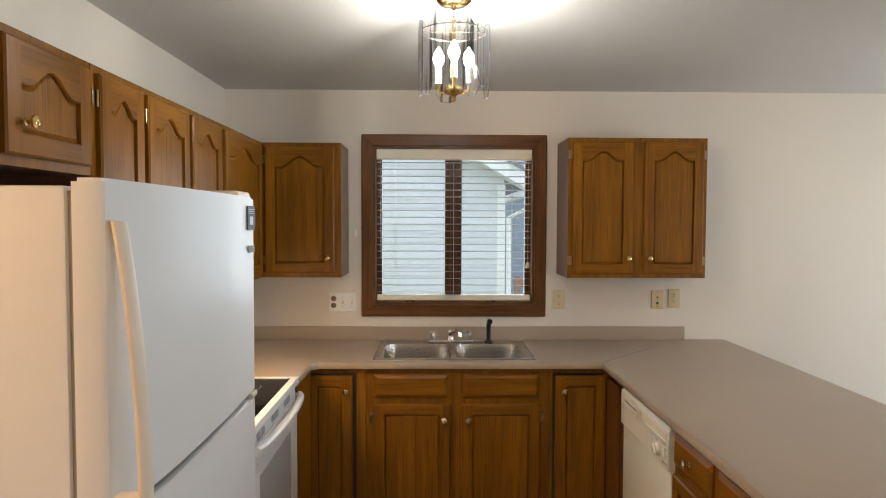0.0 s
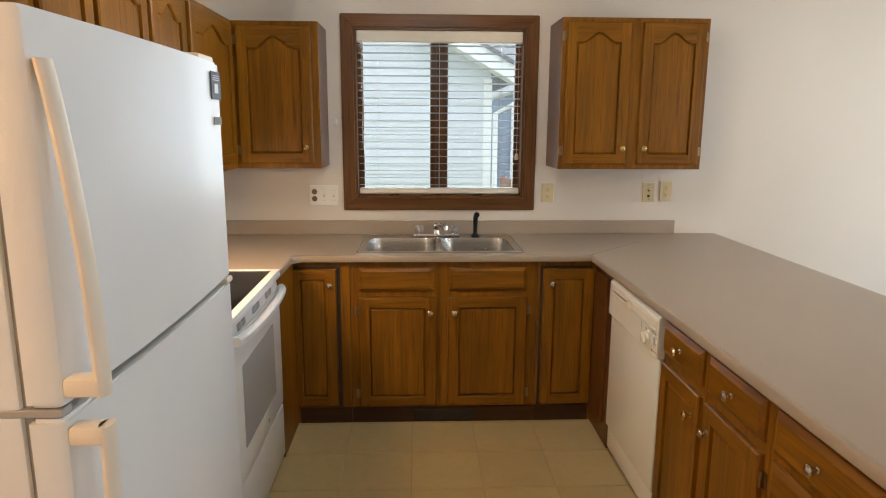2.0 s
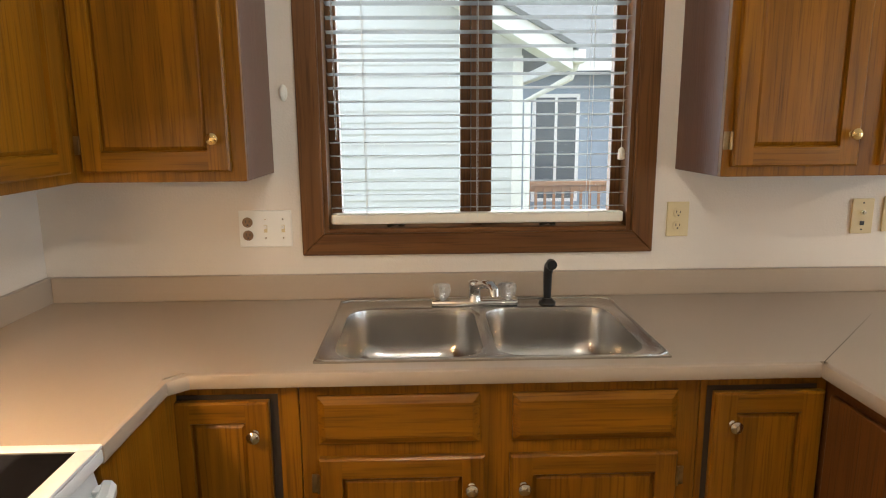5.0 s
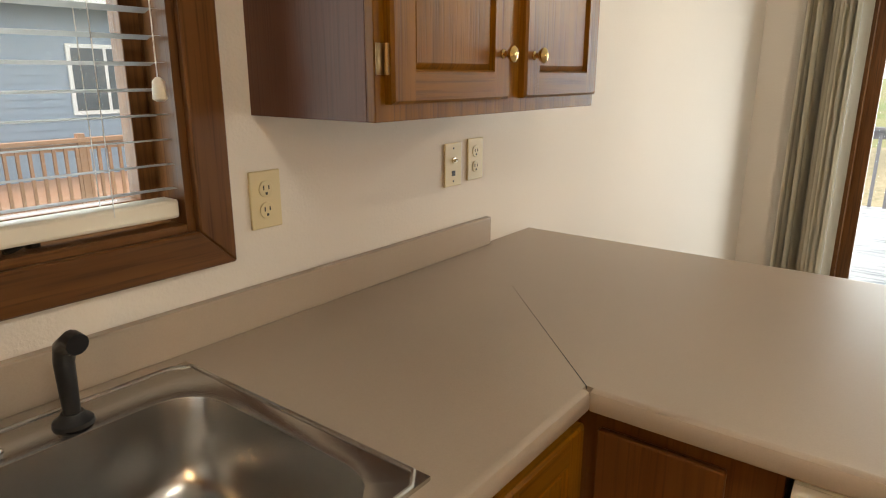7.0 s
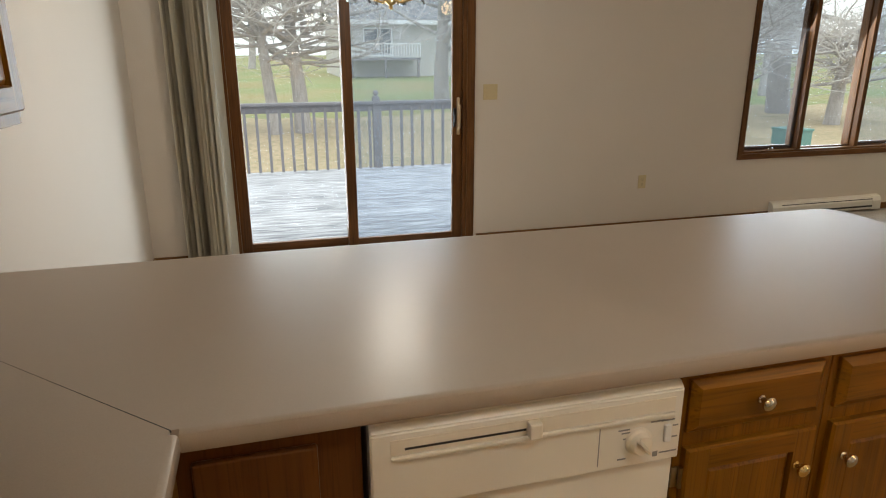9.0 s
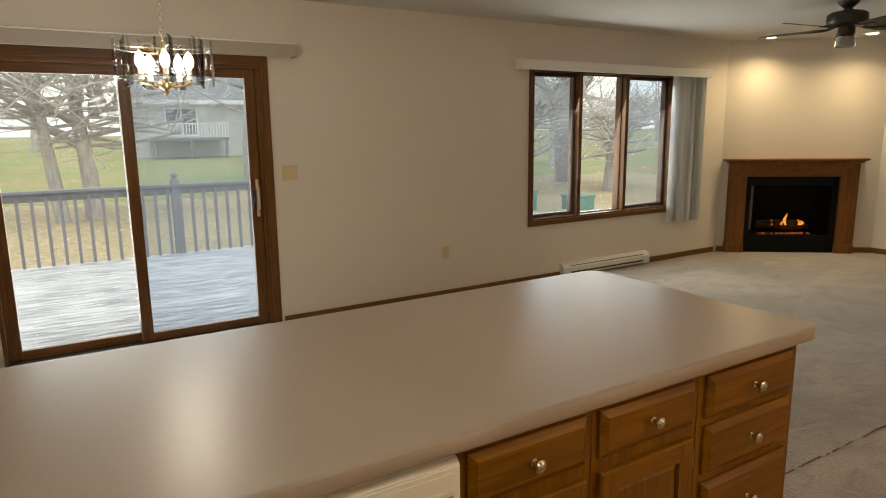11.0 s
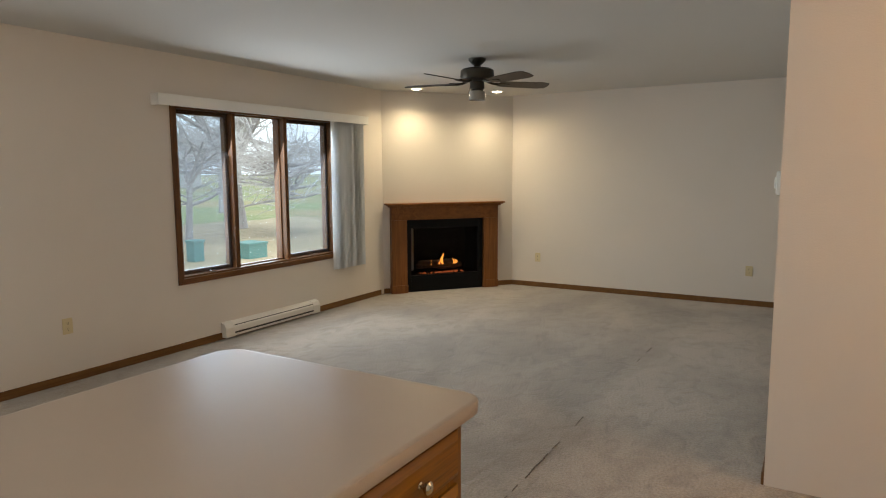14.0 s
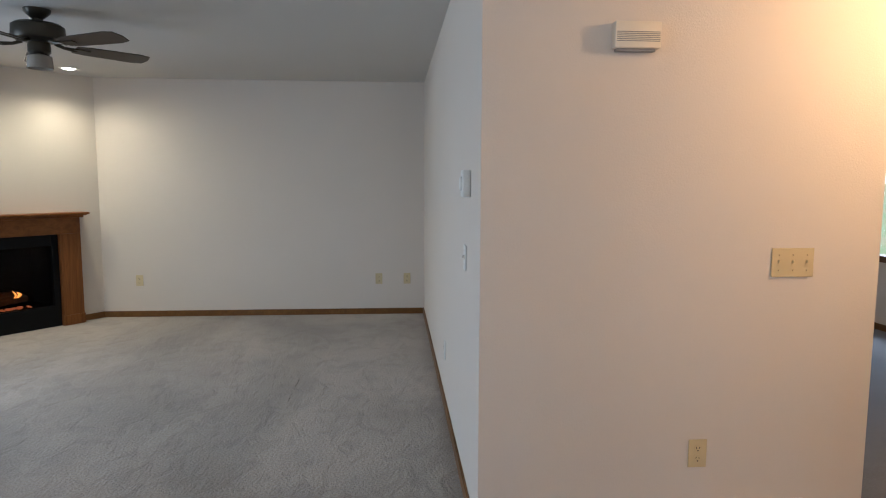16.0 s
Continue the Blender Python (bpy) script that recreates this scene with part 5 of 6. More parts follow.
on_panel("latch_track", 0.035, 0.112, W_ - 0.02, 0.14, -0.001, 0.0012, M_BEIGEPL)
on_panel("latch_slot", 0.06, 0.119, 0.285, 0.1235, 0.0012, 0.0018, M_SLOT)
on_panel("latch_handle", 0.285, 0.108, 0.310, 0.140, 0.0018, 0.020, M_BEIGEPL, "cream sliding latch", 0.003)
on_panel("latch_rail", 0.035, 0.101, W_ - 0.02, 0.109, 0.0, 0.007, M_BISQUE, "", 0.002)
on_panel("divider_line", 0.435, 0.012, 0.437, 0.095, 0.0, 0.0006, M_INK)
d_at = FW(P0, 0.52, 0.055, 0.0)
f = lathe(bmesh.new(), [(0.029, 0), (0.028, 0.006), (0.023, 0.009), (0.021, 0.018), (0.019, 0.02)], aim(d_at, (-1, 0, 0)), 26)
dial = part("dial", f, M_BEIGEPL, cp, "cream timer dial", True)
f = box(-0.004, 0.004, -0.022, 0.022, 0.018, 0.027, 0.003, aim(d_at, (-1, 0, 0)) @ pose(0, 0, 0, 0, 0, 40))
part("grip", f, M_BEIGEPL, dial)
on_panel("rocker_switch", 0.575, 0.045, 0.589, 0.082, 0.0, 0.007, M_PLATE, "white rocker switch", 0.002)
f = bmesh.new()
for a, b, l_ in ((0.475, 0.082, 0.025), (0.483, 0.075, 0.018), (0.487, 0.062, 0.012), (0.545, 0.09, 0.03), (0.568, 0.089, 0.03), (0.478, 0.018, 0.018), (0.57, 0.018, 0.04), (0.595, 0.075, 0.012), (0.595, 0.05, 0.012)):
    lo, hi = FW(P0, a, b, 0.0), FW(P0, min(a + l_, W_ - 0.006), b + 0.003, 0.0007)
    bx(f, min(lo[0], hi[0]), max(lo[0], hi[0]), min(lo[1], hi[1]), max(lo[1], hi[1]), lo[2], hi[2])
lo, hi = FW(P0, 0.555, 0.013, 0.0), FW(P0, 0.566, 0.024, 0.0007)
bx(f, min(lo[0], hi[0]), max(lo[0], hi[0]), min(lo[1], hi[1]), max(lo[1], hi[1]), lo[2], hi[2])
tagged(part("panel_print", f, M_INK, cp, "small grey printed marks"), kind="stuff")


# ---- sockets, switches, chime, thermostat ----
def plate_thing(name, face, p, w, h, kinds, material, label, category, insert=None):
    """A wall plate at its lower corner p with inserts side by side."""
    F = {**FACES, "N": lambda q, a, b, c_: (q[0] - a, q[1] + c_, q[2] + b)}[face]
    t = thing(name, p, label, category)

    def blk(nm, a0, b0, a1, b1, w0, w1, m_, parent, bev=0.0):
        lo, hi = F(p, a0, b0, w0), F(p, a1, b1, w1)
        return part(nm, box(min(lo[0], hi[0]), max(lo[0], hi[0]), min(lo[1], hi[1]), max(lo[1], hi[1]), min(lo[2], hi[2]), max(lo[2], hi[2]), bev), m_, parent)

    pl = blk("plate", 0, 0, w, h, 0, 0.006, material, t, 0.0025)
    n_ = len(kinds)
    for i, k in enumerate(kinds):
        cx_ = w * (i + 0.5) / n_
        if k == "o":
            for cz in (h / 2 - 0.021, h / 2 + 0.021):
                f_ = lathe(bmesh.new(), [(0.0165, 0), (0.0165, 0.0018), (0.015, 0.0022)], aim(F(p, cx_, cz, 0.006), Vector(F(p, 0, 0, 1)) - Vector(F(p, 0, 0, 0))), 18)
                rec = part("receptacle", f_, insert or material, t)
                for da, db, sw, sh in ((-0.006, 0.003, 0.0024, 0.009), (0.006, 0.003, 0.0024, 0.0075), (0, -0.0085, 0.005, 0.005)):
                    blk("slot", cx_ + da - sw / 2, cz + db - sh / 2, cx_ + da + sw / 2, cz + db + sh / 2, 0.0081, 0.0088, M_SLOT, rec)
        elif k == "s":
            blk("switch_slot", cx_ - 0.0055, h / 2 - 0.012, cx_ + 0.0055, h / 2 + 0.012, 0.006, 0.0066, M_PLASTIC, t)
            blk("toggle", cx_ - 0.004, h / 2 + 0.0, cx_ + 0.004, h / 2 + 0.011, 0.0066, 0.016, material, t, 0.0015)
            for dz in (-0.03, 0.03):
                blk("screw", cx_ - 0.0022, h / 2 + dz - 0.0022, cx_ + 0.0022, h / 2 + dz + 0.0022, 0.006, 0.0068, M_NICKEL, t)
        elif k == "c":
            f_ = lathe(bmesh.new(), [(0.008, 0), (0.008, 0.003), (0.004, 0.004), (0.004, 0.012)], aim(F(p, cx_, h / 2 + 0.012, 0.006), Vector(F(p, 0, 0, 1)) - Vector(F(p, 0, 0, 0))), 12)
            part("coax_jack", f_, M_NICKEL, t)
            blk("phone_jack", cx_ - 0.007, h / 2 - 0.03, cx_ + 0.007, h / 2 - 0.016, 0.006, 0.0075, M_SLOT, t)
            for dz in (-0.044, 0.044):
                blk("screw", cx_ - 0.0025, h / 2 + dz - 0.0025, cx_ + 0.0025, h / 2 + dz + 0.0025, 0.006, 0.0068, M_SLOT, t)
    return t


NW = NORTH - 0.0005
plate_thing("switch_plate", "S", (-0.445, NW, 1.088), 0.168, 0.118, "oss", M_PLATE, "white three-gang plate with a brown socket and two switches", "switch plate", mat("brown_socket_plastic", (0.20, 0.12, 0.06), 0.45, stain=0.1))
plate_thing("wall_socket", "S", (0.935, NW, 1.106), 0.073, 0.114, "o", M_PLASTIC, "ivory double wall socket beside the window", "socket")
plate_thing("cable_plate", "S", (1.548, NW, 1.108), 0.073, 0.116, "c", M_PLASTIC, "ivory cable and telephone plate", "cable plate")
plate_thing("wall_socket", "S", (1.652, NW, 1.114), 0.073, 0.116, "o", M_PLASTIC, "ivory double wall socket above the counter", "socket")
EW = EAST - 0.0005
plate_thing("switch_plate", "W", (EW, 1.895, 1.12), 0.116, 0.116, "ss", M_PLASTIC, "ivory two-gang switch plate beside the patio door", "switch plate")
plate_thing("wall_socket", "W", (EW, 0.485, 0.35), 0.073, 0.114, "o", M_PLASTIC, "ivory wall socket low on the wall", "socket")
for xx in (3.52, 1.045, 0.745):
    plate_thing("wall_socket", "N", (xx, SOUTH + 0.0005, 0.325), 0.073, 0.114, "o", M_PLASTIC, "ivory wall socket low on the end wall", "socket")
plate_thing("wall_socket", "N", (-0.318, PIER_Y + 0.0005, 0.296), 0.075, 0.115, "o", M_PLASTIC, "ivory double wall socket on the warm-lit wall", "socket")
plate_thing("switch_plate", "N", (-0.618, PIER_Y + 0.0005, 1.062), 0.172, 0.114, "sss", M_PLASTIC, "ivory three-gang switch plate on the warm-lit wall", "switch plate")
plate_thing("switch_plate", "E", (PIER_X + 0.0005, -0.82, 1.03), 0.073, 0.114, "s", M_PLATE, "white switch plate on the side wall", "switch plate")
plate_thing("wall_socket", "E", (PIER_X + 0.0005, -1.95, 0.30), 0.073, 0.114, "o", M_PLATE, "white wall socket on the side wall", "socket")
th = thing("thermostat", (PIER_X, -0.66, 1.36), "white round-edged thermostat on the side wall", "thermostat")
part("cover", box(PIER_X, PIER_X + 0.035, -0.70, -0.60, 1.362, 1.478, 0.008), M_PLATE, th, "", True)
part("dial", lathe(bmesh.new(), [(0.03, 0), (0.03, 0.006), (0.024, 0.009)], aim((PIER_X + 0.035, -0.65, 1.42), (1, 0, 0)), 18), M_PLATE, th, "", True)
ch = thing("door_chime", (-0.04, PIER_Y, 1.91), "cream plastic door chime box with grille lines", "door chime")
f = box(-0.126, 0.046, PIER_Y, PIER_Y + 0.048, 1.916, 2.010, 0.005)
body = part("cover", f, M_BEIGEPL, ch, "", True)
f = bmesh.new()
for k in range(6):
    bx(f, -0.120, 0.04, PIER_Y + 0.048, PIER_Y + 0.0495, 1.938 + k * 0.0065, 1.9405 + k * 0.0065)
part("grille_line", f, M_INK, body)
part("base", box(-0.112, 0.035, PIER_Y, PIER_Y + 0.03, 1.906, 1.917, 0.003), M_GASKET, ch)
sn = thing("window_sensor", (-0.285, NORTH, 1.54), "small white oval alarm sensor on the wall", "sensor")
part("shell", lathe(bmesh.new(), [(0.012, 0), (0.012, 0.008), (0.008, 0.014), (0.002, 0.015)], aim((-0.283, NORTH, 1.57), (0, -1, 0)) @ Matrix.Diagonal((1, 2.1, 1, 1)), 16), M_PLATE, sn, "", True)
hr = thing("wall_register", (-0.42, PIER_Y, 0.0), "white baseboard return-air grille on the warm-lit wall", "air grille")
f = box(-0.812, -0.02, PIER_Y, PIER_Y + 0.016, 0.012, 0.152, 0.004)
part("frame", f, M_PLATE, hr)
f = bmesh.new()
for k in range(8):
    bx(f, -0.79, -0.042, PIER_Y + 0.016, PIER_Y + 0.019, 0.028 + k * 0.014, 0.034 + k * 0.014)
part("slat", f, M_GASKET, hr)
fv = thing("floor_register", (4.72, 3.5, 0), "white floor heating register in the carpet", "floor register")
part("frame", box(4.66, 4.80, 3.35, 3.66, 0.0, 0.008, 0.002), M_PLATE, fv)
f = bmesh.new()
for k in range(14):
    bx(f, 4.675, 4.785, 3.37 + k * 0.02, 3.38 + k * 0.02, 0.008, 0.0095)
part("slot", f, M_SLOT, fv)

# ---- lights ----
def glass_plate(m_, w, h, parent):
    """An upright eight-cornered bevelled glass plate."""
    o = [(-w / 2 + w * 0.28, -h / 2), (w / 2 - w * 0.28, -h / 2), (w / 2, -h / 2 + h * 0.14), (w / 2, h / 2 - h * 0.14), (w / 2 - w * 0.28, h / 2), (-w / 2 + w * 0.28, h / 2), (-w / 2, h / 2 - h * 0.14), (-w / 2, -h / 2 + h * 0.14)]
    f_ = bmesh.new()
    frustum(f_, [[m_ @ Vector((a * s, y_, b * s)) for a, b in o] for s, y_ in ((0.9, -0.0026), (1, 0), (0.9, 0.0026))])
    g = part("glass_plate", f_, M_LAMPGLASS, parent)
    f_ = bmesh.new()
    frustum(f_, [[m_ @ Vector((a * s, y_, b * s)) for a, b in o] for s, y_ in ((0.985, -0.0012), (1.006, -0.0012), (1.006, 0.0012), (0.985, 0.0012), (0.985, -0.0012))], False)
    part("edge", f_, M_LAMPEDGE, g)


def chandelier(name, at, r, zc, h, w, n, drop, label, bulbs, watts, wide):
    """Hanging lamp of bevelled glass plates round candle bulbs."""
    x_, y_ = at
    c_ = thing(name, (x_, y_, CEIL), label, "pendant lamp")
    part("canopy", lathe(bmesh.new(), [(0.066, 0), (0.064, -0.012), (0.045, -0.026), (0.012, -0.03), (0.008, -0.04)], Matrix.Translation((x_, y_, CEIL)), 24), M_BRASS, c_, "brass ceiling canopy", True)
    f_ = bmesh.new()
    z, k = CEIL - 0.04, 0
    while z > zc + h * 0.45:
        ring = []
        for q in range(11):
            g = 2 * math.pi * q / 10
            d = (0.008 * math.cos(g), 0.0) if k % 2 else (0.0, 0.008 * math.cos(g))
            ring.append((x_ + d[0], y_ + d[1], z - 0.014 + 0.016 * math.sin(g)))
        tube(f_, ring, 0.0018, 5)
        z -= 0.026
        k += 1
    part("chain", f_, M_NICKEL, c_, "", True)
    f_ = tube(bmesh.new(), [(x_, y_, zc + h * 0.48), (x_, y_, zc - h * 0.45)], 0.006, 8)
    lathe(f_, [(0.02, 0.02), (0.034, 0.012), (0.036, 0.0), (0.02, -0.012), (0.008, -0.02), (0.009, -0.032), (0.002, -0.04)], Matrix.Translation((x_, y_, zc - h * 0.47)), 16)
    part("stem", f_, M_BRASS, c_, "", True)
    f_ = bmesh.new()
    for q in (0.30, -0.30) if wide else (0.32,):
        tube(f_, [(x_ + (r - 0.006) * math.cos(2 * math.pi * k / 32), y_ + (r - 0.006) * math.sin(2 * math.pi * k / 32), zc + h * q) for k in range(33)], 0.0025, 6)
    for k in range(4):
        g = math.pi / 2 * k
        tube(f_, [(x_, y_, zc + h * 0.32), (x_ + (r - 0.006) * math.cos(g), y_ + (r - 0.006) * math.sin(g), zc + h * 0.32)], 0.0022, 5)
    part("ring", f_, M_NICKEL, c_, "", True)
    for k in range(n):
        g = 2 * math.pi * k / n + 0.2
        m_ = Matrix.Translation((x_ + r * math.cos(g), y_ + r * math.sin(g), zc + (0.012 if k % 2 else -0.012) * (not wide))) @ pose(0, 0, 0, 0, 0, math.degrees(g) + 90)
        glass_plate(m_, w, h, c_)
    for k in range(bulbs):
        g = 2 * math.pi * k / bulbs + 0.5
        rb = r * 0.52
        bxp, byp = x_ + rb * math.cos(g), y_ + rb * math.sin(g)
        arm = part("arm", tube(bmesh.new(), [(x_, y_, zc - h * 0.45), (x_ + rb * 0.5 * math.cos(g), y_ + rb * 0.5 * math.sin(g), zc - h * 0.5), (bxp, byp, zc - h * 0.44), (bxp, byp, zc - h * 0.34)], 0.0045, 7), M_BRASS, c_, "", True)
        part("candle_sleeve", lathe(bmesh.new(), [(0.013, 0), (0.011, 0.004), (0.011, h * 0.22)], Matrix.Translation((bxp, byp, zc - h * 0.34)), 12), M_BEIGEPL, arm)
        b_ = part("bulb", lathe(bmesh.new(), [(0.008, 0), (0.016, 0.012), (0.021, 0.030), (0.016, 0.050), (0.005, 0.068), (0.001, 0.073)], Matrix.Translation((bxp, byp, zc - h * 0.12)), 14), M_BULB, arm, "lit clear candle bulb", True)
        b_.visible_shadow = False
        lamp("chandelier_bulb_light", "POINT", watts, WHITE_BULB, Matrix.Translation((bxp, byp, zc - h * 0.12 + 0.03)), radius=0.006)


chandelier("kitchen_chandelier", (0.265, 2.74), 0.122, 2.235, 0.265, 0.085, 8, 0, "small brass ceiling lamp with clear glass panels and lit bulbs", 3, 9.8, False)
chandelier("dining_chandelier", (3.2, 2.94), 0.195, 1.785, 0.20, 0.092, 9, 0, "brass chandelier with clear glass panels on a chain, lit", 5, 4.4, True)
for xx, yy in ((4.49, -3.48), (3.81, -4.21)):
    rc = thing("recessed_light", (xx, yy, CEIL), "small lit recessed ceiling spotlight with a white trim", "recessed light")
    part("trim_ring", lathe(bmesh.new(), [(0.085, 0.0), (0.085, -0.004), (0.068, -0.007), (0.06, -0.001)], Matrix.Translation((xx, yy, CEIL)), 24), M_PLATE, rc, "", True)
    part("lens", lathe(bmesh.new(), [(0.058, -0.001), (0.05, -0.010), (0.02, -0.016)], Matrix.Translation((xx, yy, CEIL)), 20), M_SPOT, rc, "lit lens", True)
    lamp("recessed_light_bulb", "SPOT", 98, (1.0, 0.80, 0.50), look((xx, yy, CEIL - 0.02), (xx - 0.45, yy + 0.35, 0)), radius=0.09, spot=radians(166))
el = thing("entry_pendant", (-1.35, 0.35, CEIL), "lit warm glass pendant lamp in the entry", "pendant lamp")
part("canopy", lathe(bmesh.new(), [(0.06, 0), (0.055, -0.02), (0.01, -0.03), (0.006, -0.16)], Matrix.Translation((-1.35, 0.35, CEIL)), 20), M_BRASS, el, "", True)
gl_ = part("globe", lathe(bmesh.new(), [(0.03, -0.15), (0.09, -0.19), (0.11, -0.26), (0.09, -0.33), (0.03, -0.37)], Matrix.Translation((-1.35, 0.35, CEIL)), 24), mat("lit_amber_globe", (1, 0.9, 0.7), 0.4, emit=(1.0, 0.62, 0.28), emit_strength=9), el, "lit amber glass globe", True)
gl_.visible_shadow = False
lamp("entry_pendant_light", "POINT", 48, (1.0, 0.53, 0.21), Matrix.Translation((-1.35, 0.35, CEIL - 0.28)), radius=0.09)

# ---- ceiling fan ----
fx, fy = 2.97, -2.07
fan = thing("ceiling_fan", (fx, fy, CEIL), "dark bronze ceiling fan with five brown blades, at rest", "ceiling fan")
Tm = Matrix.Translation((fx, fy, CEIL))
part("canopy", lathe(bmesh.new(), [(0.075, 0), (0.072, -0.018), (0.045, -0.045), (0.03, -0.055), (0.03, -0.075)], Tm, 24), M_FANMETAL, fan, "", True)
part("motor_housing", lathe(bmesh.new(), [(0.04, -0.07), (0.12, -0.085), (0.142, -0.10), (0.146, -0.15), (0.135, -0.175), (0.09, -0.19), (0.06, -0.195)], Tm, 32), M_FANMETAL, fan, "", True)
part("switch_housing", lathe(bmesh.new(), [(0.058, -0.19), (0.062, -0.215), (0.062, -0.25), (0.05, -0.265), (0.045, -0.27)], Tm, 24), M_FANMETAL, fan, "", True)
part("light_shade", lathe(bmesh.new(), [(0.05, -0.265), (0.066, -0.275), (0.072, -0.345), (0.068, -0.348), (0.06, -0.28)], Tm, 24), M_FROST, fan, "smoked glass light shade", True)
for k in range(5):
    g = 2 * math.pi * k / 5 + radians(10.7)
    m_ = Tm @ Matrix.Rotation(g, 4, "Z") @ pose(0, 0, -0.205, -12, 0, 0)
    out = [(0.20, -0.05), (0.27, -0.064), (0.58, -0.075), (0.65, -0.06), (0.665, 0.0), (0.65, 0.06), (0.58, 0.075), (0.27, 0.064), (0.20, 0.05)]
    f = bmesh.new()
    frustum(f, [[m_ @ Vector((a, b, z)) for a, b in out] for z in (-0.003, 0.003)])
    bl = part("blade", f, M_FANBLADE, fan)
    f = bmesh.new()
    tube(f, [Tm @ Matrix.Rotation(g, 4, "Z") @ Vector(p) for p in ((0.09, 0, -0.188), (0.14, 0, -0.205), (0.19, 0, -0.208), (0.25, 0, -0.200))], [0.012, 0.010, 0.012, 0.008], 8)
    frustum(f, [[m_ @ Vector((a, b, z)) for a, b in ((0.19, -0.028), (0.29, -0.02), (0.30, 0), (0.29, 0.02), (0.19, 0.028))] for z in (-0.009, -0.0031)])
    part("blade_bracket", f, M_FANMETAL, bl, "", True)

# ---- fireplace ----
fp = thing("fireplace", FIRE @ Vector((FC, 0, 0)), "oak-mantelled corner gas fireplace with a small lit flame", "fireplace")
D_ = 0.085
for a, b in ((-0.71, -0.515), (0.515, 0.71)):
    part("leg", box(FC + a, FC + b, 0.001, D_, 0.0, 0.90, 0.004, FIRE), MANTEL["z"], fp)
    part("plinth", box(FC + a - 0.006, FC + b + 0.006, 0.001, D_ + 0.008, 0.0, 0.10, 0.004, FIRE), MANTEL["z"], fp)
part("header", box(FC - 0.71, FC + 0.71, 0.001, D_, 0.90, 1.055, 0.004, FIRE), MANTEL["x"], fp)
f = box(FC - 0.735, FC + 0.735, 0.001, D_ + 0.03, 1.055, 1.075, 0.006, FIRE)
bx(f, FC - 0.755, FC + 0.755, 0.001, D_ + 0.055, 1.075, 1.085, 0.003, FIRE)
part("moulding", f, MANTEL["x"], fp)
part("mantel_shelf", box(FC - 0.775, FC + 0.775, 0.001, D_ + 0.075, 1.085, 1.107, 0.006, FIRE), MANTEL["x"], fp)
f = bmesh.new()
for q in ((-0.513, -0.45, 0.0, 0.90), (0.45, 0.513, 0.0, 0.90), (-0.45, 0.45, 0.79, 0.90), (-0.45, 0.45, 0.0, 0.205)):
    bx(f, FC + q[0], FC + q[1], -0.02, 0.045, q[2], q[3], 0.004, FIRE)
part("surround", f, M_FRAMEBLACK, fp, "black metal surround")
f = bmesh.new()
for q in ((-0.49, -0.46, -0.45, -0.02, 0.0, 0.86), (0.46, 0.49, -0.45, -0.02, 0.0, 0.86), (-0.46, 0.46, -0.45, -0.42, 0.0, 0.86), (-0.46, 0.46, -0.42, -0.02, 0.0, 0.20), (-0.46, 0.46, -0.42, -0.02, 0.82, 0.86)):
    bx(f, FC + q[0], FC + q[1], q[2], q[3], q[4], q[5], 0, FIRE)
part("firebox", f, M_SOOT, fp, "black firebox")
rnd = random.Random(3)
for a, b, zz, l_, r_, ang in ((-0.16, -0.20, 0.27, 0.32, 0.036, 12), (0.14, -0.19, 0.28, 0.32, 0.034, -14), (0.0, -0.27, 0.30, 0.5, 0.045, 2), (0.02, -0.16, 0.335, 0.26, 0.026, 40)):
    f = bmesh.new()
    m_ = FIRE @ Matrix.Translation((FC + a, b, zz)) @ Matrix.Rotation(radians(ang), 4, "Z")
    tube(f, [m_ @ Vector((l_ * (k / 6 - 0.5), rnd.uniform(-0.008, 0.008), rnd.uniform(-0.006, 0.006))) for k in range(7)], [r_ * rnd.uniform(0.85, 1.12) for k in range(7)], 9)
    part("log", f, M_LOG, fp, "charred ceramic log", True)
f = bmesh.new()
for k in range(60):
    a, b = rnd.uniform(-0.30, 0.30), rnd.uniform(-0.14, -0.06)
    r_ = rnd.uniform(0.004, 0.011)
    bx(f, FC + a - r_, FC + a + r_, b - r_, b + r_, 0.20, 0.20 + r_ * 1.6, 0, FIRE)
tagged(part("embers", f, M_EMBER, fp, "glowing ember bed"), kind="stuff")
for a, h_, w in ((-0.20, 0.06, 0.020), (-0.02, 0.145, 0.018), (0.13, 0.065, 0.013), (-0.165, 0.08, 0.009), (0.015, 0.055, 0.011)):
    f = bmesh.new()
    rings = []
    for k in range(9):
        t = k / 8
        r_ = w * (math.sin(math.pi * (0.12 + 0.88 * t)) ** 0.8) * (1 - 0.35 * t) + 0.0006
        ctr = FIRE @ Vector((FC + a + 0.014 * math.sin(5 * t + a * 20), -0.11, 0.305 + h_ * t))
        rings.append([ctr + Vector((r_ * math.cos(q * math.pi / 4), r_ * math.sin(q * math.pi / 4), 0)) for q in range(8)])
    frustum(f, rings)
    part("flame", f, M_FLAME, fp, "orange gas flame", True)
ob = part("glass_front", box(FC - 0.45, FC + 0.45, 0.008, 0.012, 0.205, 0.79, 0, FIRE), M_FIREGLASS, fp)
ob.visible_shadow = False
lamp("fire_glow", "POINT", 0.14, (1.0, 0.42, 0.12), Matrix.Translation(FIRE @ Vector((FC, -0.10, 0.46))), radius=0.05)

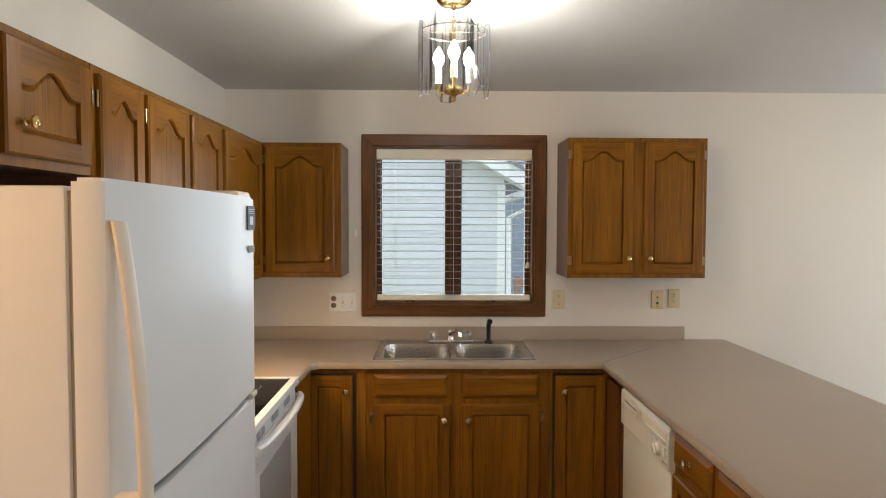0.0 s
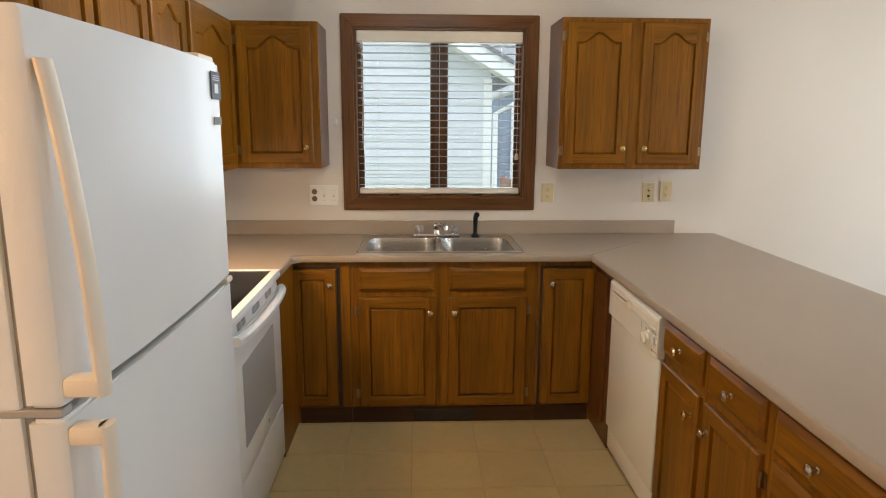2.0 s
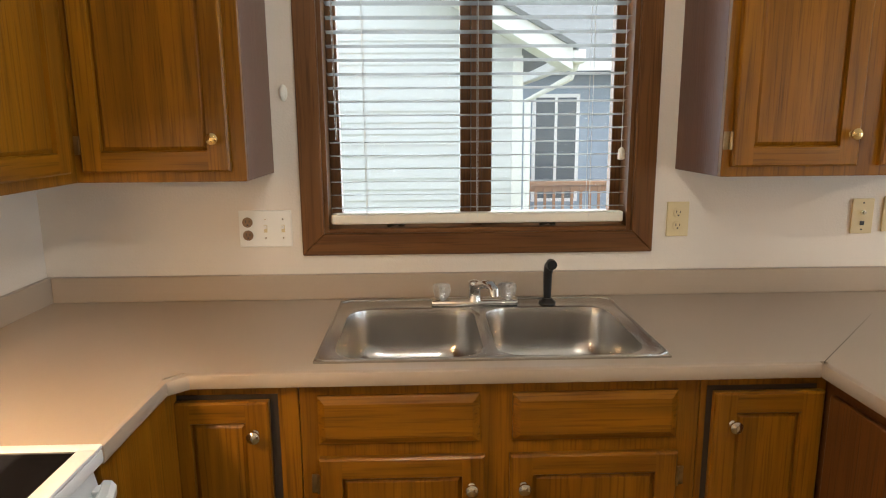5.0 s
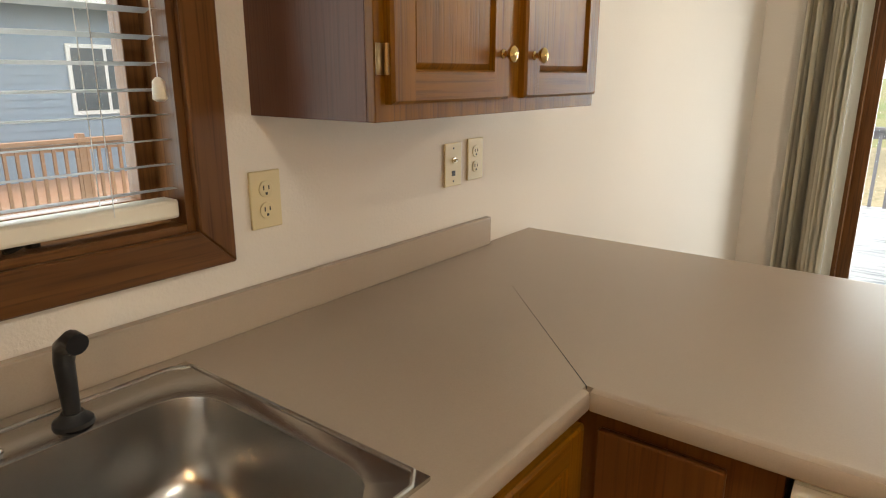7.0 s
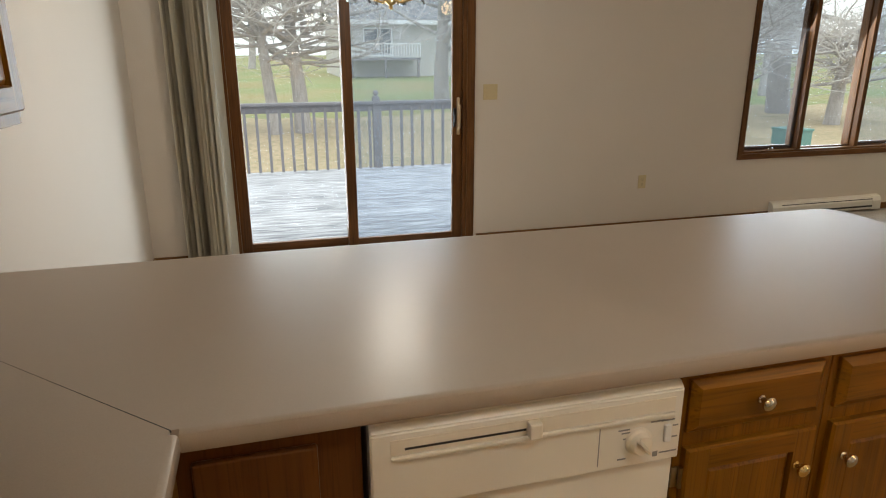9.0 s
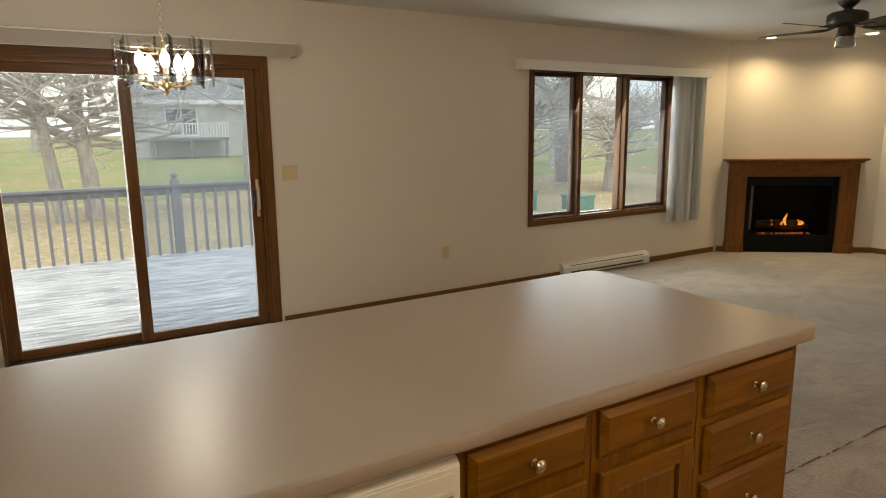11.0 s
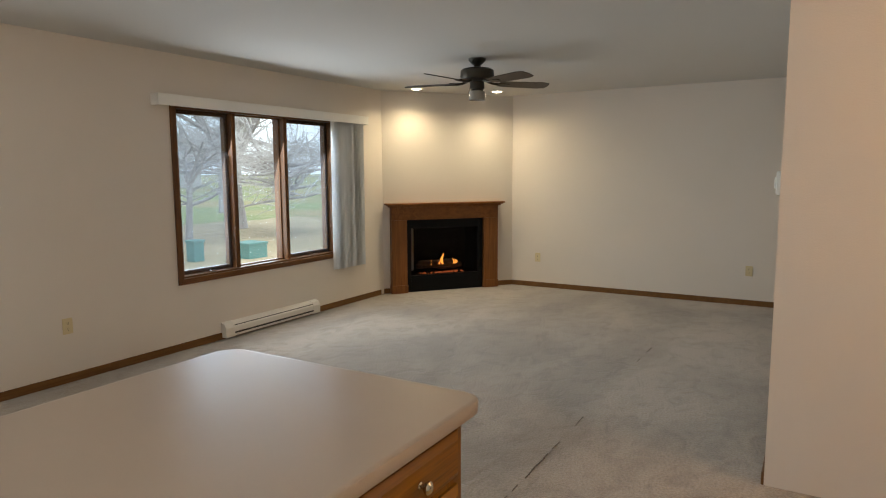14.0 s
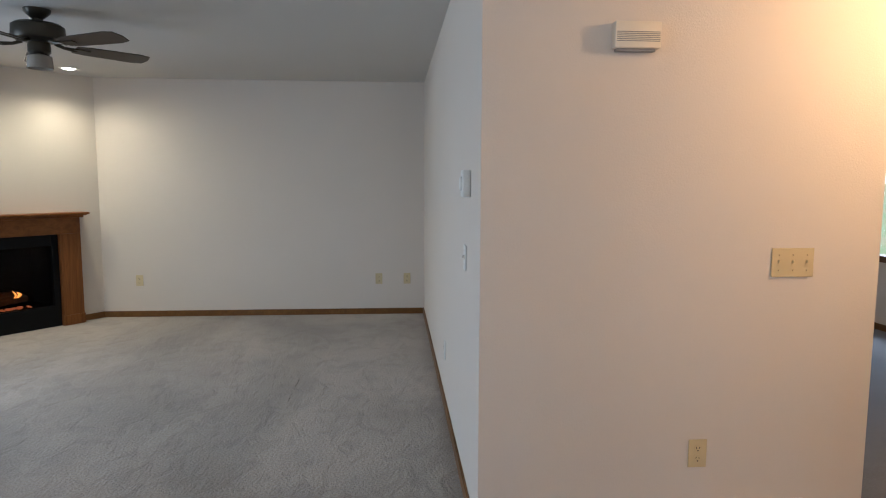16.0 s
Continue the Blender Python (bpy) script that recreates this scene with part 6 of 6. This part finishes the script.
# ---- baseboard heater ----
bh = thing("baseboard_heater", (EAST, -1.52, 0), "cream electric baseboard heater under the window", "heater")
f = prism(bmesh.new(), [(EAST - 0.001, 0.02), (EAST - 0.06, 0.02), (EAST - 0.065, 0.03), (EAST - 0.065, 0.10), (EAST - 0.045, 0.135), (EAST - 0.001, 0.15)], "y", -2.06, -0.99)
part("cover", f, M_HEATER, bh)
f = bmesh.new()
bx(f, EAST - 0.0665, EAST - 0.0645, -2.05, -1.0, 0.042, 0.058)
part("slot", f, M_SLOT, bh)
part("top_slot", box(EAST - 0.0575, EAST - 0.052, -2.05, -1.0, 0.112, 0.12), M_SLOT, bh)
for a, b in ((-2.15, -2.05), (-1.0, -0.90)):
    part("end_cap", prism(bmesh.new(), [(EAST - 0.001, 0.018), (EAST - 0.067, 0.018), (EAST - 0.068, 0.10), (EAST - 0.047, 0.138), (EAST - 0.001, 0.153)], "y", a, b), M_HEATER, bh)

# ---- kitchen floor tiles ----
fl = thing("floor_vinyl", (0.3, 2.7, 0), "tan vinyl floor tiles in the kitchen", "floor", kind="structure")
TS = 0.318
tile = bmesh.new()
g_ = 0.0022
frustum(tile, [[(g_, g_, -0.004), (TS - g_, g_, -0.004), (TS - g_, TS - g_, -0.004), (g_, TS - g_, -0.004)], [(g_, g_, -0.0012), (TS - g_, g_, -0.0012), (TS - g_, TS - g_, -0.0012), (g_, TS - g_, -0.0012)],
                [(g_ + 0.002, g_ + 0.002, 0), (TS - g_ - 0.002, g_ + 0.002, 0), (TS - g_ - 0.002, TS - g_ - 0.002, 0), (g_ + 0.002, TS - g_ - 0.002, 0)]])
src = part("tile", tile, M_VINYL)
first = True
ox, oy = 0.160 - 4 * TS, 3.728 - 9 * TS
for i in range(10):
    for j in range(10):
        xx, yy = ox + i * TS, oy + j * TS
        if xx + TS > KX + 0.1 or yy < ENTRY_N - 0.5:
            continue
        o = src if first else src.copy()
        if not first:
            scene.collection.objects.link(o)
        first = False
        o.parent = fl
        o.location = Vector((xx, yy, 0)) - BASE[fl]
part("underlay", box(WEST, KX, 0.70, NORTH, -0.03, -0.003), M_GROUT, fl)


# ---- outdoors ----
def lift(x, y):
    """Height of the ground: level by the house, rising gently to the far lawn."""
    d = max(0.0, math.hypot(max(x - 14, 0), max(abs(y) - 30, 0) * 0.5))
    return GROUND + min(d * 0.012, 0.6) + 0.04 * noise.noise((x * 0.13, y * 0.13, 0))


def sheet(name, x0, x1, y0, y1, n, material, label, dz=0.0):
    b = bmesh.new()
    bend = lambda i: math.copysign(abs(2 * i / n - 1) ** 2.4, 2 * i / n - 1)
    ex = [(x0 + x1) / 2 + (x1 - x0) / 2 * bend(i) for i in range(n + 1)]
    ey = [(y0 + y1) / 2 + (y1 - y0) / 2 * bend(i) for i in range(n + 1)]
    v = [[b.verts.new((x, y, lift(x, y) + dz)) for y in ey] for x in ex]
    for i in range(n):
        for j in range(n):
            b.faces.new((v[i][j], v[i + 1][j], v[i + 1][j + 1], v[i][j + 1]))
    return structure(name, b, material, label, "lawn", True)


sheet("ground", -400, 400, -400, 400, 140, M_GRASS, "patchy green and tan autumn lawn reaching to the horizon")
b = bmesh.new()
v = {}
for i in range(41):
    for j in range(61):
        x, y = 5.2 + i * 0.42, -20 + j * 0.5
        v[i, j] = b.verts.new((x + 1.6 * noise.noise((j * 0.3, 3, 1)) * (i == 40), y, lift(x, y) + 0.05))
for i in range(40):
    for j in range(60):
        b.faces.new((v[i, j], v[i + 1, j], v[i + 1, j + 1], v[i, j + 1]))
structure("ground_leaf_litter", b, M_LEAVES, "brown fallen leaves over the near lawn", "leaves", True)

# deck
DZ = -0.11
deck = thing("deck", (7.2, 2.2, DZ), "weathered grey painted wooden deck with a railing", "deck", kind="structure")
bw = 0.14
src, k = None, 0
yy = 5.11
while yy < 9.3:
    if src is None:
        f = box(0, bw - 0.006, -0.6, 4.75, -0.034, 0, 0.003)
        src = part("board", f, M_DECK)
        o = src
    else:
        o = src.copy()
        scene.collection.objects.link(o)
    o.parent = deck
    o.location = Vector((yy, 0, DZ)) - BASE[deck]
    yy += bw
part("rim_joist", box(9.32, 9.36, -0.6, 4.75, DZ - 0.25, DZ - 0.036), M_RAIL, deck)
part("rim_joist", box(5.11, 9.31, 4.71, 4.75, DZ - 0.25, DZ - 0.036), M_RAIL, deck)
rail = thing("deck_railing", (9.3, 2, DZ), "grey wooden deck railing with square balusters and ball-topped posts", "railing")
RXX, RTOP = 9.28, 0.82
part("top_rail", box(RXX - 0.07, RXX + 0.07, -0.6, 4.78, RTOP - 0.035, RTOP, 0.004), M_RAIL, rail)
part("upper_board", box(RXX - 0.02, RXX + 0.02, -0.6, 4.7, RTOP - 0.135, RTOP - 0.036, 0.003), M_RAIL, rail)
part("bench_cap", box(8.2, 9.5, 4.6, 4.86, RTOP + 0.0, RTOP + 0.035, 0.004), M_RAIL, rail)
part("side_board", box(5.2, 9.2, 4.66, 4.70, RTOP - 0.135, RTOP - 0.0, 0.003), M_RAIL, rail)
bal = None
yy = -0.5
while yy < 4.6:
    if bal is None:
        bal = part("baluster", box(-0.018, 0.018, -0.018, 0.018, 0, RTOP - 0.05 - DZ - 0.02, 0.002), M_RAIL)
        o = bal
    else:
        o = bal.copy()
        scene.collection.objects.link(o)
    o.parent = rail
    o.location = Vector((RXX - 0.04, yy, DZ)) - BASE[rail]
    yy += 0.152
xx = 5.4
while xx < 9.1:
    o = bal.copy()
    scene.collection.objects.link(o)
    o.location = Vector((xx, 4.66, DZ)) - BASE[rail]
    xx += 0.152
for py in (-0.4, 1.98, 4.62):
    post = part("post", box(RXX - 0.05, RXX + 0.05, py - 0.05, py + 0.05, DZ, RTOP + 0.05, 0.004), M_RAIL, rail)
    part("post_ball", lathe(bmesh.new(), [(0.05, 0), (0.05, 0.015), (0.018, 0.022), (0.022, 0.03), (0.04, 0.05), (0.042, 0.066), (0.03, 0.09), (0.004, 0.1)], Matrix.Translation((RXX, py, RTOP + 0.05)), 16), M_RAIL, post, "", True)


def bare_tree(at, h, r, seed, forks, label, depth=5, spread=0.55, lean=(0, 0), twig_mat=None, low=12):
    """A bare tree: tapered trunk, limbs and many fine twigs."""
    rn = random.Random(seed)
    t = thing("tree", at, label, "tree")
    wood, twigs = bmesh.new(), bmesh.new()

    def grow(p, d, l_, r_, lev):
        pts, rad = [p], [r_]
        q, dd = p.copy(), d.copy()
        n_ = 4 if lev > 2 else 3
        for k in range(n_):
            dd = (dd + Vector((rn.uniform(-1, 1), rn.uniform(-1, 1), rn.uniform(-0.5, 0.8))) * (0.13 if lev == 0 else 0.22)).normalized()
            q = q + dd * l_ / n_
            pts.append(q.copy())
            rad.append(r_ * (1 - 0.45 * (k + 1) / n_))
        fine = lev >= 3
        tube(twigs if fine else wood, pts, rad, 4 if fine else (10 if lev == 0 else 7))
        if lev >= depth or r_ < 0.004:
            return
        for k in range(rn.choice((3, 4)) if lev else forks):
            s = rn.uniform(0.45, 1.0) if lev else rn.uniform(0.5, 1.0)
            i = min(int(s * n_), n_ - 1)
            base_ = pts[i].lerp(pts[i + 1], s * n_ - i if s < 1 else 1.0)
            side = Vector((rn.uniform(-1, 1), rn.uniform(-1, 1), rn.uniform(-0.25, 0.55))).normalized()
            nd = (dd * (1 - spread) + side * spread * 1.25).normalized()
            grow(base_, nd, l_ * rn.uniform(0.55, 0.8), rad[i] * rn.uniform(0.45, 0.65), lev + 1)

    p0 = Vector(at)
    grow(p0 + Vector((0, 0, -0.1)), Vector((lean[0], lean[1], 1)).normalized(), h * 0.33, r, 0)
    for k in range(low):
        g, zz = rn.uniform(0, 2 * math.pi), rn.uniform(0.16, 0.36) * h
        grow(p0 + Vector((lean[0] * zz, lean[1] * zz, zz)), Vector((math.cos(g), math.sin(g), rn.uniform(-0.15, 0.4))).normalized(), h * rn.uniform(0.16, 0.24), r * 0.22, 2)
    part("trunk", wood, M_BARK, t, "grey furrowed bark", True)
    tagged(part("twigs", twigs, twig_mat or M_TWIG, t, "fine pale bare twigs"), kind="stuff")
    return t


def ground_at(x, y):
    return (x, y, lift(x, y))


bare_tree(ground_at(18.0, 3.15), 11, 0.18, 11, 5, "large bare two-stemmed tree with grey bark behind the deck", 5, 0.6, (0.02, 0.08), low=26)
bare_tree(ground_at(18.2, 2.45), 11, 0.23, 5, 5, "large bare tree with grey bark behind the deck", 5, 0.6, (0.0, -0.03), low=30)
bare_tree(ground_at(26, -3.6), 12, 0.34, 21, 5, "bare tree with spreading limbs before the far house", 5, 0.5)
bare_tree(ground_at(19.5, -14.2), 12, 0.42, 8, 5, "large bare tree close to the lawn's edge", 5, 0.62, (-0.05, 0.1))
bare_tree(ground_at(21, -9.0), 9, 0.16, 14, 5, "bare ornamental tree with drooping twigs", 5, 0.7)
bare_tree(ground_at(15.5, -6.6), 6.5, 0.10, 71, 5, "small bare ornamental tree with dense pale twigs", 5, 0.72, low=26)
bare_tree(ground_at(17.2, -10.2), 7.5, 0.12, 72, 5, "small bare ornamental tree with dense pale twigs", 5, 0.72, low=28)
bare_tree(ground_at(16.2, -13.2), 7.0, 0.24, 73, 5, "bare tree with a stout trunk and drooping pale twigs", 5, 0.72, low=26)
bare_tree(ground_at(27, -20), 10, 0.2, 15, 5, "bare tree with many fine twigs", 5, 0.7)
bare_tree(ground_at(31, -13), 11, 0.22, 16, 5, "bare tree on the far lawn", 5, 0.65)
bare_tree(ground_at(40, 8), 13, 0.3, 31, 5, "bare tree on the far lawn", 4, 0.55)
for i, (x, y) in enumerate(((70, 30), (74, 16), (72, 4), (76, -14), (62, -30), (60, -44), (52, -58), (66, -22), (48, -40), (44, -30))):
    bare_tree(ground_at(x, y), 15 + 3 * (i % 3), 0.4, 50 + i, 5, "distant bare tree along the street", 4, 0.6, twig_mat=M_FARTREE, low=8)


def far_house(at, w, d, h, rot, wall_mat, label):
    """A low house with a gabled roof, deck and windows; w along its front."""
    m_ = Matrix.Translation(at) @ Matrix.Rotation(rot, 4, "Z")
    t = thing("house", at, label, "house")
    part("wall", box(0, d, -w / 2, w / 2, 0, h, 0, m_), wall_mat, t)
    f_ = bmesh.new()
    rings = []
    for y_ in (-w / 2 - 0.5, w / 2 + 0.5):
        rings.append([m_ @ Vector(p) for p in ((-0.7, y_, h - 0.1), (d / 2, y_, h + 2.0), (d + 0.7, y_, h - 0.1), (d + 0.7, y_, h + 0.1), (d / 2, y_, h + 2.25), (-0.7, y_, h + 0.1))])
    frustum(f_, rings)
    part("roof", f_, M_SHINGLE, t)
    part("fascia", box(-0.75, -0.69, -w / 2 - 0.5, w / 2 + 0.5, h - 0.18, h + 0.12, 0, m_), M_FASCIA, t)
    return t, m_


hz = lift(50, -9) - 0.0
house, m_ = far_house((50, -8.6, hz), 12.5, 9, 3.9, 0, M_SIDING3, "cream two-level house with a raised deck across the lawn")
for a, b, z0_, z1_ in ((2.2, 4.4, 1.5, 3.5), (-3.4, -2.3, 2.2, 3.4), (-4.6, -3.7, 0.3, 1.4)):
    w_ = part("window", box(-0.06, 0.0, a, b, z0_, z1_, 0, m_), M_FASCIA, house)
    f = bmesh.new()
    mid = (a + b) / 2
    for q0, q1 in ((a + 0.1, mid - 0.04), (mid + 0.04, b - 0.1)):
        bx(f, -0.08, -0.061, q0, q1, z0_ + 0.1, z1_ - 0.1, 0, m_)
    part("pane", f, M_HOUSEGLASS, w_)
part("balcony_floor", box(-2.4, -0.01, 0.6, 5.6, 1.2, 1.4, 0, m_), M_RAIL, house)
f = bmesh.new()
for i in range(26):
    bx(f, -2.4, -2.35, 0.6 + i * 0.2, 0.66 + i * 0.2, 1.4, 2.3, 0, m_)
bx(f, -2.42, -2.32, 0.6, 5.65, 2.3, 2.4, 0, m_)
part("balcony_railing", f, M_FASCIA, house)
f = bmesh.new()
for q in (0.7, 3.1, 5.5):
    bx(f, -2.4, -2.25, q, q + 0.15, 0, 1.2, 0, m_)
part("balcony_post", f, M_RAIL, house)
house, m_ = far_house((78, 22, lift(78, 22)), 13, 9, 3.4, 0.15, M_SIDING, "white house far across the street")
w_ = part("window", box(-0.06, 0.0, -3, -1, 1, 2.2, 0, m_), M_HOUSEGLASS, house)
house, m_ = far_house((64, -40, lift(64, -40)), 14, 9, 3.4, -0.6, M_SIDING3, "pale house seen through the bare trees")
w_ = part("window", box(-0.06, 0.0, -3, -1, 1, 2.2, 0, m_), M_HOUSEGLASS, house)

# utility boxes on the lawn
for x, y, w, h, lab in ((13.6, -7.55, 0.30, 0.55, "narrow green metal utility pedestal on the lawn"), (13.0, -8.75, 0.62, 0.42, "low green metal utility box on the lawn")):
    z = lift(x, y)
    t = thing("utility_box", (x, y, z), lab, "utility box")
    part("body", box(x - w / 2, x + w / 2, y - w / 2, y + w / 2, z - 0.05, z + h, 0.02), M_GREENBOX, t)
    part("lid", box(x - w / 2 - 0.02, x + w / 2 + 0.02, y - w / 2 - 0.02, y + w / 2 + 0.02, z + h - 0.03, z + h + 0.03, 0.012), M_GREENBOX, t)


# neighbour's houses north of the kitchen
def siding_wall(parent, x0, x1, y_, z0_, top, material, step=0.11):
    """Lapped boards facing south; top(x) bounds them."""
    f_ = bmesh.new()
    z = z0_
    while True:
        xa, xb = x0, x1
        ok = [x0 + (x1 - x0) * k / 60 for k in range(61) if top(x0 + (x1 - x0) * k / 60) > z + step]
        if not ok:
            break
        xa, xb = min(ok), max(ok)
        prism(f_, [(y_, z + step), (y_ - 0.004, z + step), (y_ - 0.016, z), (y_, z)], "x", xa, xb)
        z += step
    part("siding", f_, material, parent)


GZ = lift(0, 9)
nh = thing("house", (-2.5, 8.8, GZ), "white-sided neighbouring house with a gabled roof close to the window", "house")
YN, XC = 8.8, 1.12
PEAK, EAVE = 3.35, 2.02
gable = lambda x: EAVE + (XC + 0.35 - x) * 0.565 if x > XC - 2.6 else PEAK + 0.2
part("wall", box(-9, XC - 0.012, YN + 0.001, YN + 8, GZ - 0.2, EAVE + 0.05), M_SIDING, nh)
f = prism(bmesh.new(), [(-5.5, EAVE), (XC, EAVE), (XC, EAVE + 0.2), (XC - 2.6, EAVE + 0.2 + 2.6 * 0.565), (-5.5, EAVE + 0.2)], "y", YN + 0.002, YN + 0.1)
part("gable", f, M_SIDING, nh)
siding_wall(nh, -9, XC, YN, GZ, gable, M_SIDING)
part("corner_board", box(XC - 0.09, XC + 0.012, YN - 0.022, YN + 0.08, GZ, EAVE + 0.1), M_FASCIA, nh)
SLP = 0.565
f = bmesh.new()
prism(f, [(XC + 0.42, EAVE - 0.06), (XC + 0.42, EAVE + 0.14), (XC - 2.6, EAVE + 0.14 + 3.02 * SLP), (XC - 2.6, EAVE - 0.06 + 3.02 * SLP)], "y", YN - 0.36, YN - 0.30)
part("rake_board", f, M_FASCIA, nh)
f = prism(bmesh.new(), [(XC + 0.42, EAVE - 0.06), (XC + 0.44, EAVE - 0.02), (XC - 2.6, EAVE - 0.02 + 3.02 * SLP), (XC - 2.6, EAVE - 0.07 + 3.02 * SLP)], "y", YN - 0.30, YN + 0.02)
part("soffit", f, M_FASCIA, nh)
f = prism(bmesh.new(), [(XC + 0.46, EAVE + 0.11), (XC + 0.46, EAVE + 0.16), (XC - 2.6, EAVE + 0.17 + 3.06 * SLP), (XC - 2.6, EAVE + 0.12 + 3.06 * SLP)], "y", YN - 0.4, YN + 8)
part("roof", f, M_SHINGLE, nh)
part("gutter", box(XC + 0.42, XC + 0.54, YN - 0.38, YN + 8, EAVE + 0.0, EAVE + 0.12, 0.02), M_FASCIA, nh)
f = tube(bmesh.new(), [(XC + 0.48, YN - 0.25, EAVE + 0.02), (XC + 0.44, YN - 0.2, EAVE - 0.12), (XC + 0.06, YN - 0.02, EAVE - 0.32), (XC + 0.06, YN - 0.05, GZ + 0.1)], 0.035, 8)
part("downspout", f, M_FASCIA, nh)

n2 = thing("house", (6, 15.5, GZ), "blue-grey sided house with a porch roof beyond the yard", "house")
YB = 15.5
part("wall", box(XC + 0.4, 12, YB + 0.001, YB + 7, GZ - 0.2, 2.6), M_SIDING2, n2)
siding_wall(n2, XC + 0.4, 12, YB, GZ, lambda x: 2.6, M_SIDING2, 0.13)
f = prism(bmesh.new(), [(YB - 0.5, 2.5), (YB - 0.5, 2.66), (YB + 3.6, 4.5), (YB + 7.4, 2.66), (YB + 7.4, 2.5)], "x", XC + 0.2, 12.4)
part("roof", f, M_SHINGLE, n2)
part("fascia", box(XC + 0.2, 12.4, YB - 0.55, YB - 0.5, 2.46, 2.68), M_FASCIA, n2)
for a, b, z0_, z1_ in ((2.35, 3.3, -0.1, 2.05), (5.4, 6.7, 0.7, 1.9)):
    w_ = part("window", box(a, b, YB - 0.05, YB - 0.017, z0_, z1_), M_FASCIA, n2)
    f = bmesh.new()
    mid = (a + b) / 2
    for q0, q1 in ((a + 0.07, mid - 0.03), (mid + 0.03, b - 0.07)):
        bx(f, q0, q1, YB - 0.06, YB - 0.051, z0_ + 0.07, z1_ - 0.07)
    part("pane", f, M_HOUSEGLASS, w_)
n3 = thing("wooden_fence", (4, 12.6, GZ), "reddish cedar deck railing in the neighbour's yard", "railing")
f = bmesh.new()
bx(f, 1.75, 8.5, 12.55, 12.67, 0.50, 0.56, 0.004)
bx(f, 1.75, 8.5, 12.59, 12.63, 0.40, 0.49, 0.003)
bx(f, 1.75, 8.5, 12.59, 12.63, -0.38, -0.28, 0.003)
part("rail", f, M_CEDAR, n3)
src = None
for i in range(46):
    if src is None:
        src = part("picket", box(-0.02, 0.02, -0.02, 0.02, 0, 0.8, 0.002), M_CEDAR)
        o = src
    else:
        o = src.copy()
        scene.collection.objects.link(o)
    o.parent = n3
    o.location = Vector((1.8 + i * 0.145, 12.57, -0.34)) - BASE[n3]
for q in (1.8, 4.2, 6.6):
    part("post", box(q - 0.05, q + 0.05, 12.56, 12.66, GZ - 0.1, 0.62, 0.004), M_CEDAR, n3)
part("platform", box(1.75, 8.5, 12.5, 15.4, -0.5, -0.36), M_CEDAR, n3)


def spruce(at, h, seed):
    rn = random.Random(seed)
    t = thing("tree", at, "dark green spruce behind the neighbouring roof", "tree")
    part("trunk", tube(bmesh.new(), [at, (at[0], at[1], at[2] + h)], [0.16, 0.02], 7), M_BARK, t)
    f_ = bmesh.new()
    for k in range(420):
        s = rn.random() ** 0.8
        z = at[2] + h * (0.14 + 0.86 * s)
        g, l_ = rn.uniform(0, 2 * math.pi), (1 - s) * h * 0.24 * rn.uniform(0.6, 1.1) + 0.12
        p = Vector((at[0], at[1], z))
        e = p + Vector((math.cos(g) * l_, math.sin(g) * l_, -0.25 * l_ + rn.uniform(-0.1, 0.1)))
        sd = Vector((-math.sin(g), math.cos(g), 0)) * l_ * 0.22
        a_ = p.lerp(e, 0.55)
        vs = [f_.verts.new(q) for q in (p, a_ + sd, e, a_ - sd)]
        f_.faces.new(vs)
        vs = [f_.verts.new(q) for q in (p + Vector((0, 0, 0.05)), a_ + Vector((0, 0, 0.12 * l_)), e, a_ - Vector((0, 0, 0.16 * l_)))]
        f_.faces.new(vs)
    tagged(part("needles", f_, M_CONIFER, t), kind="stuff")


spruce((6.0, 26, GZ), 7.6, 2)
spruce((10.5, 29, GZ), 8.0, 3)
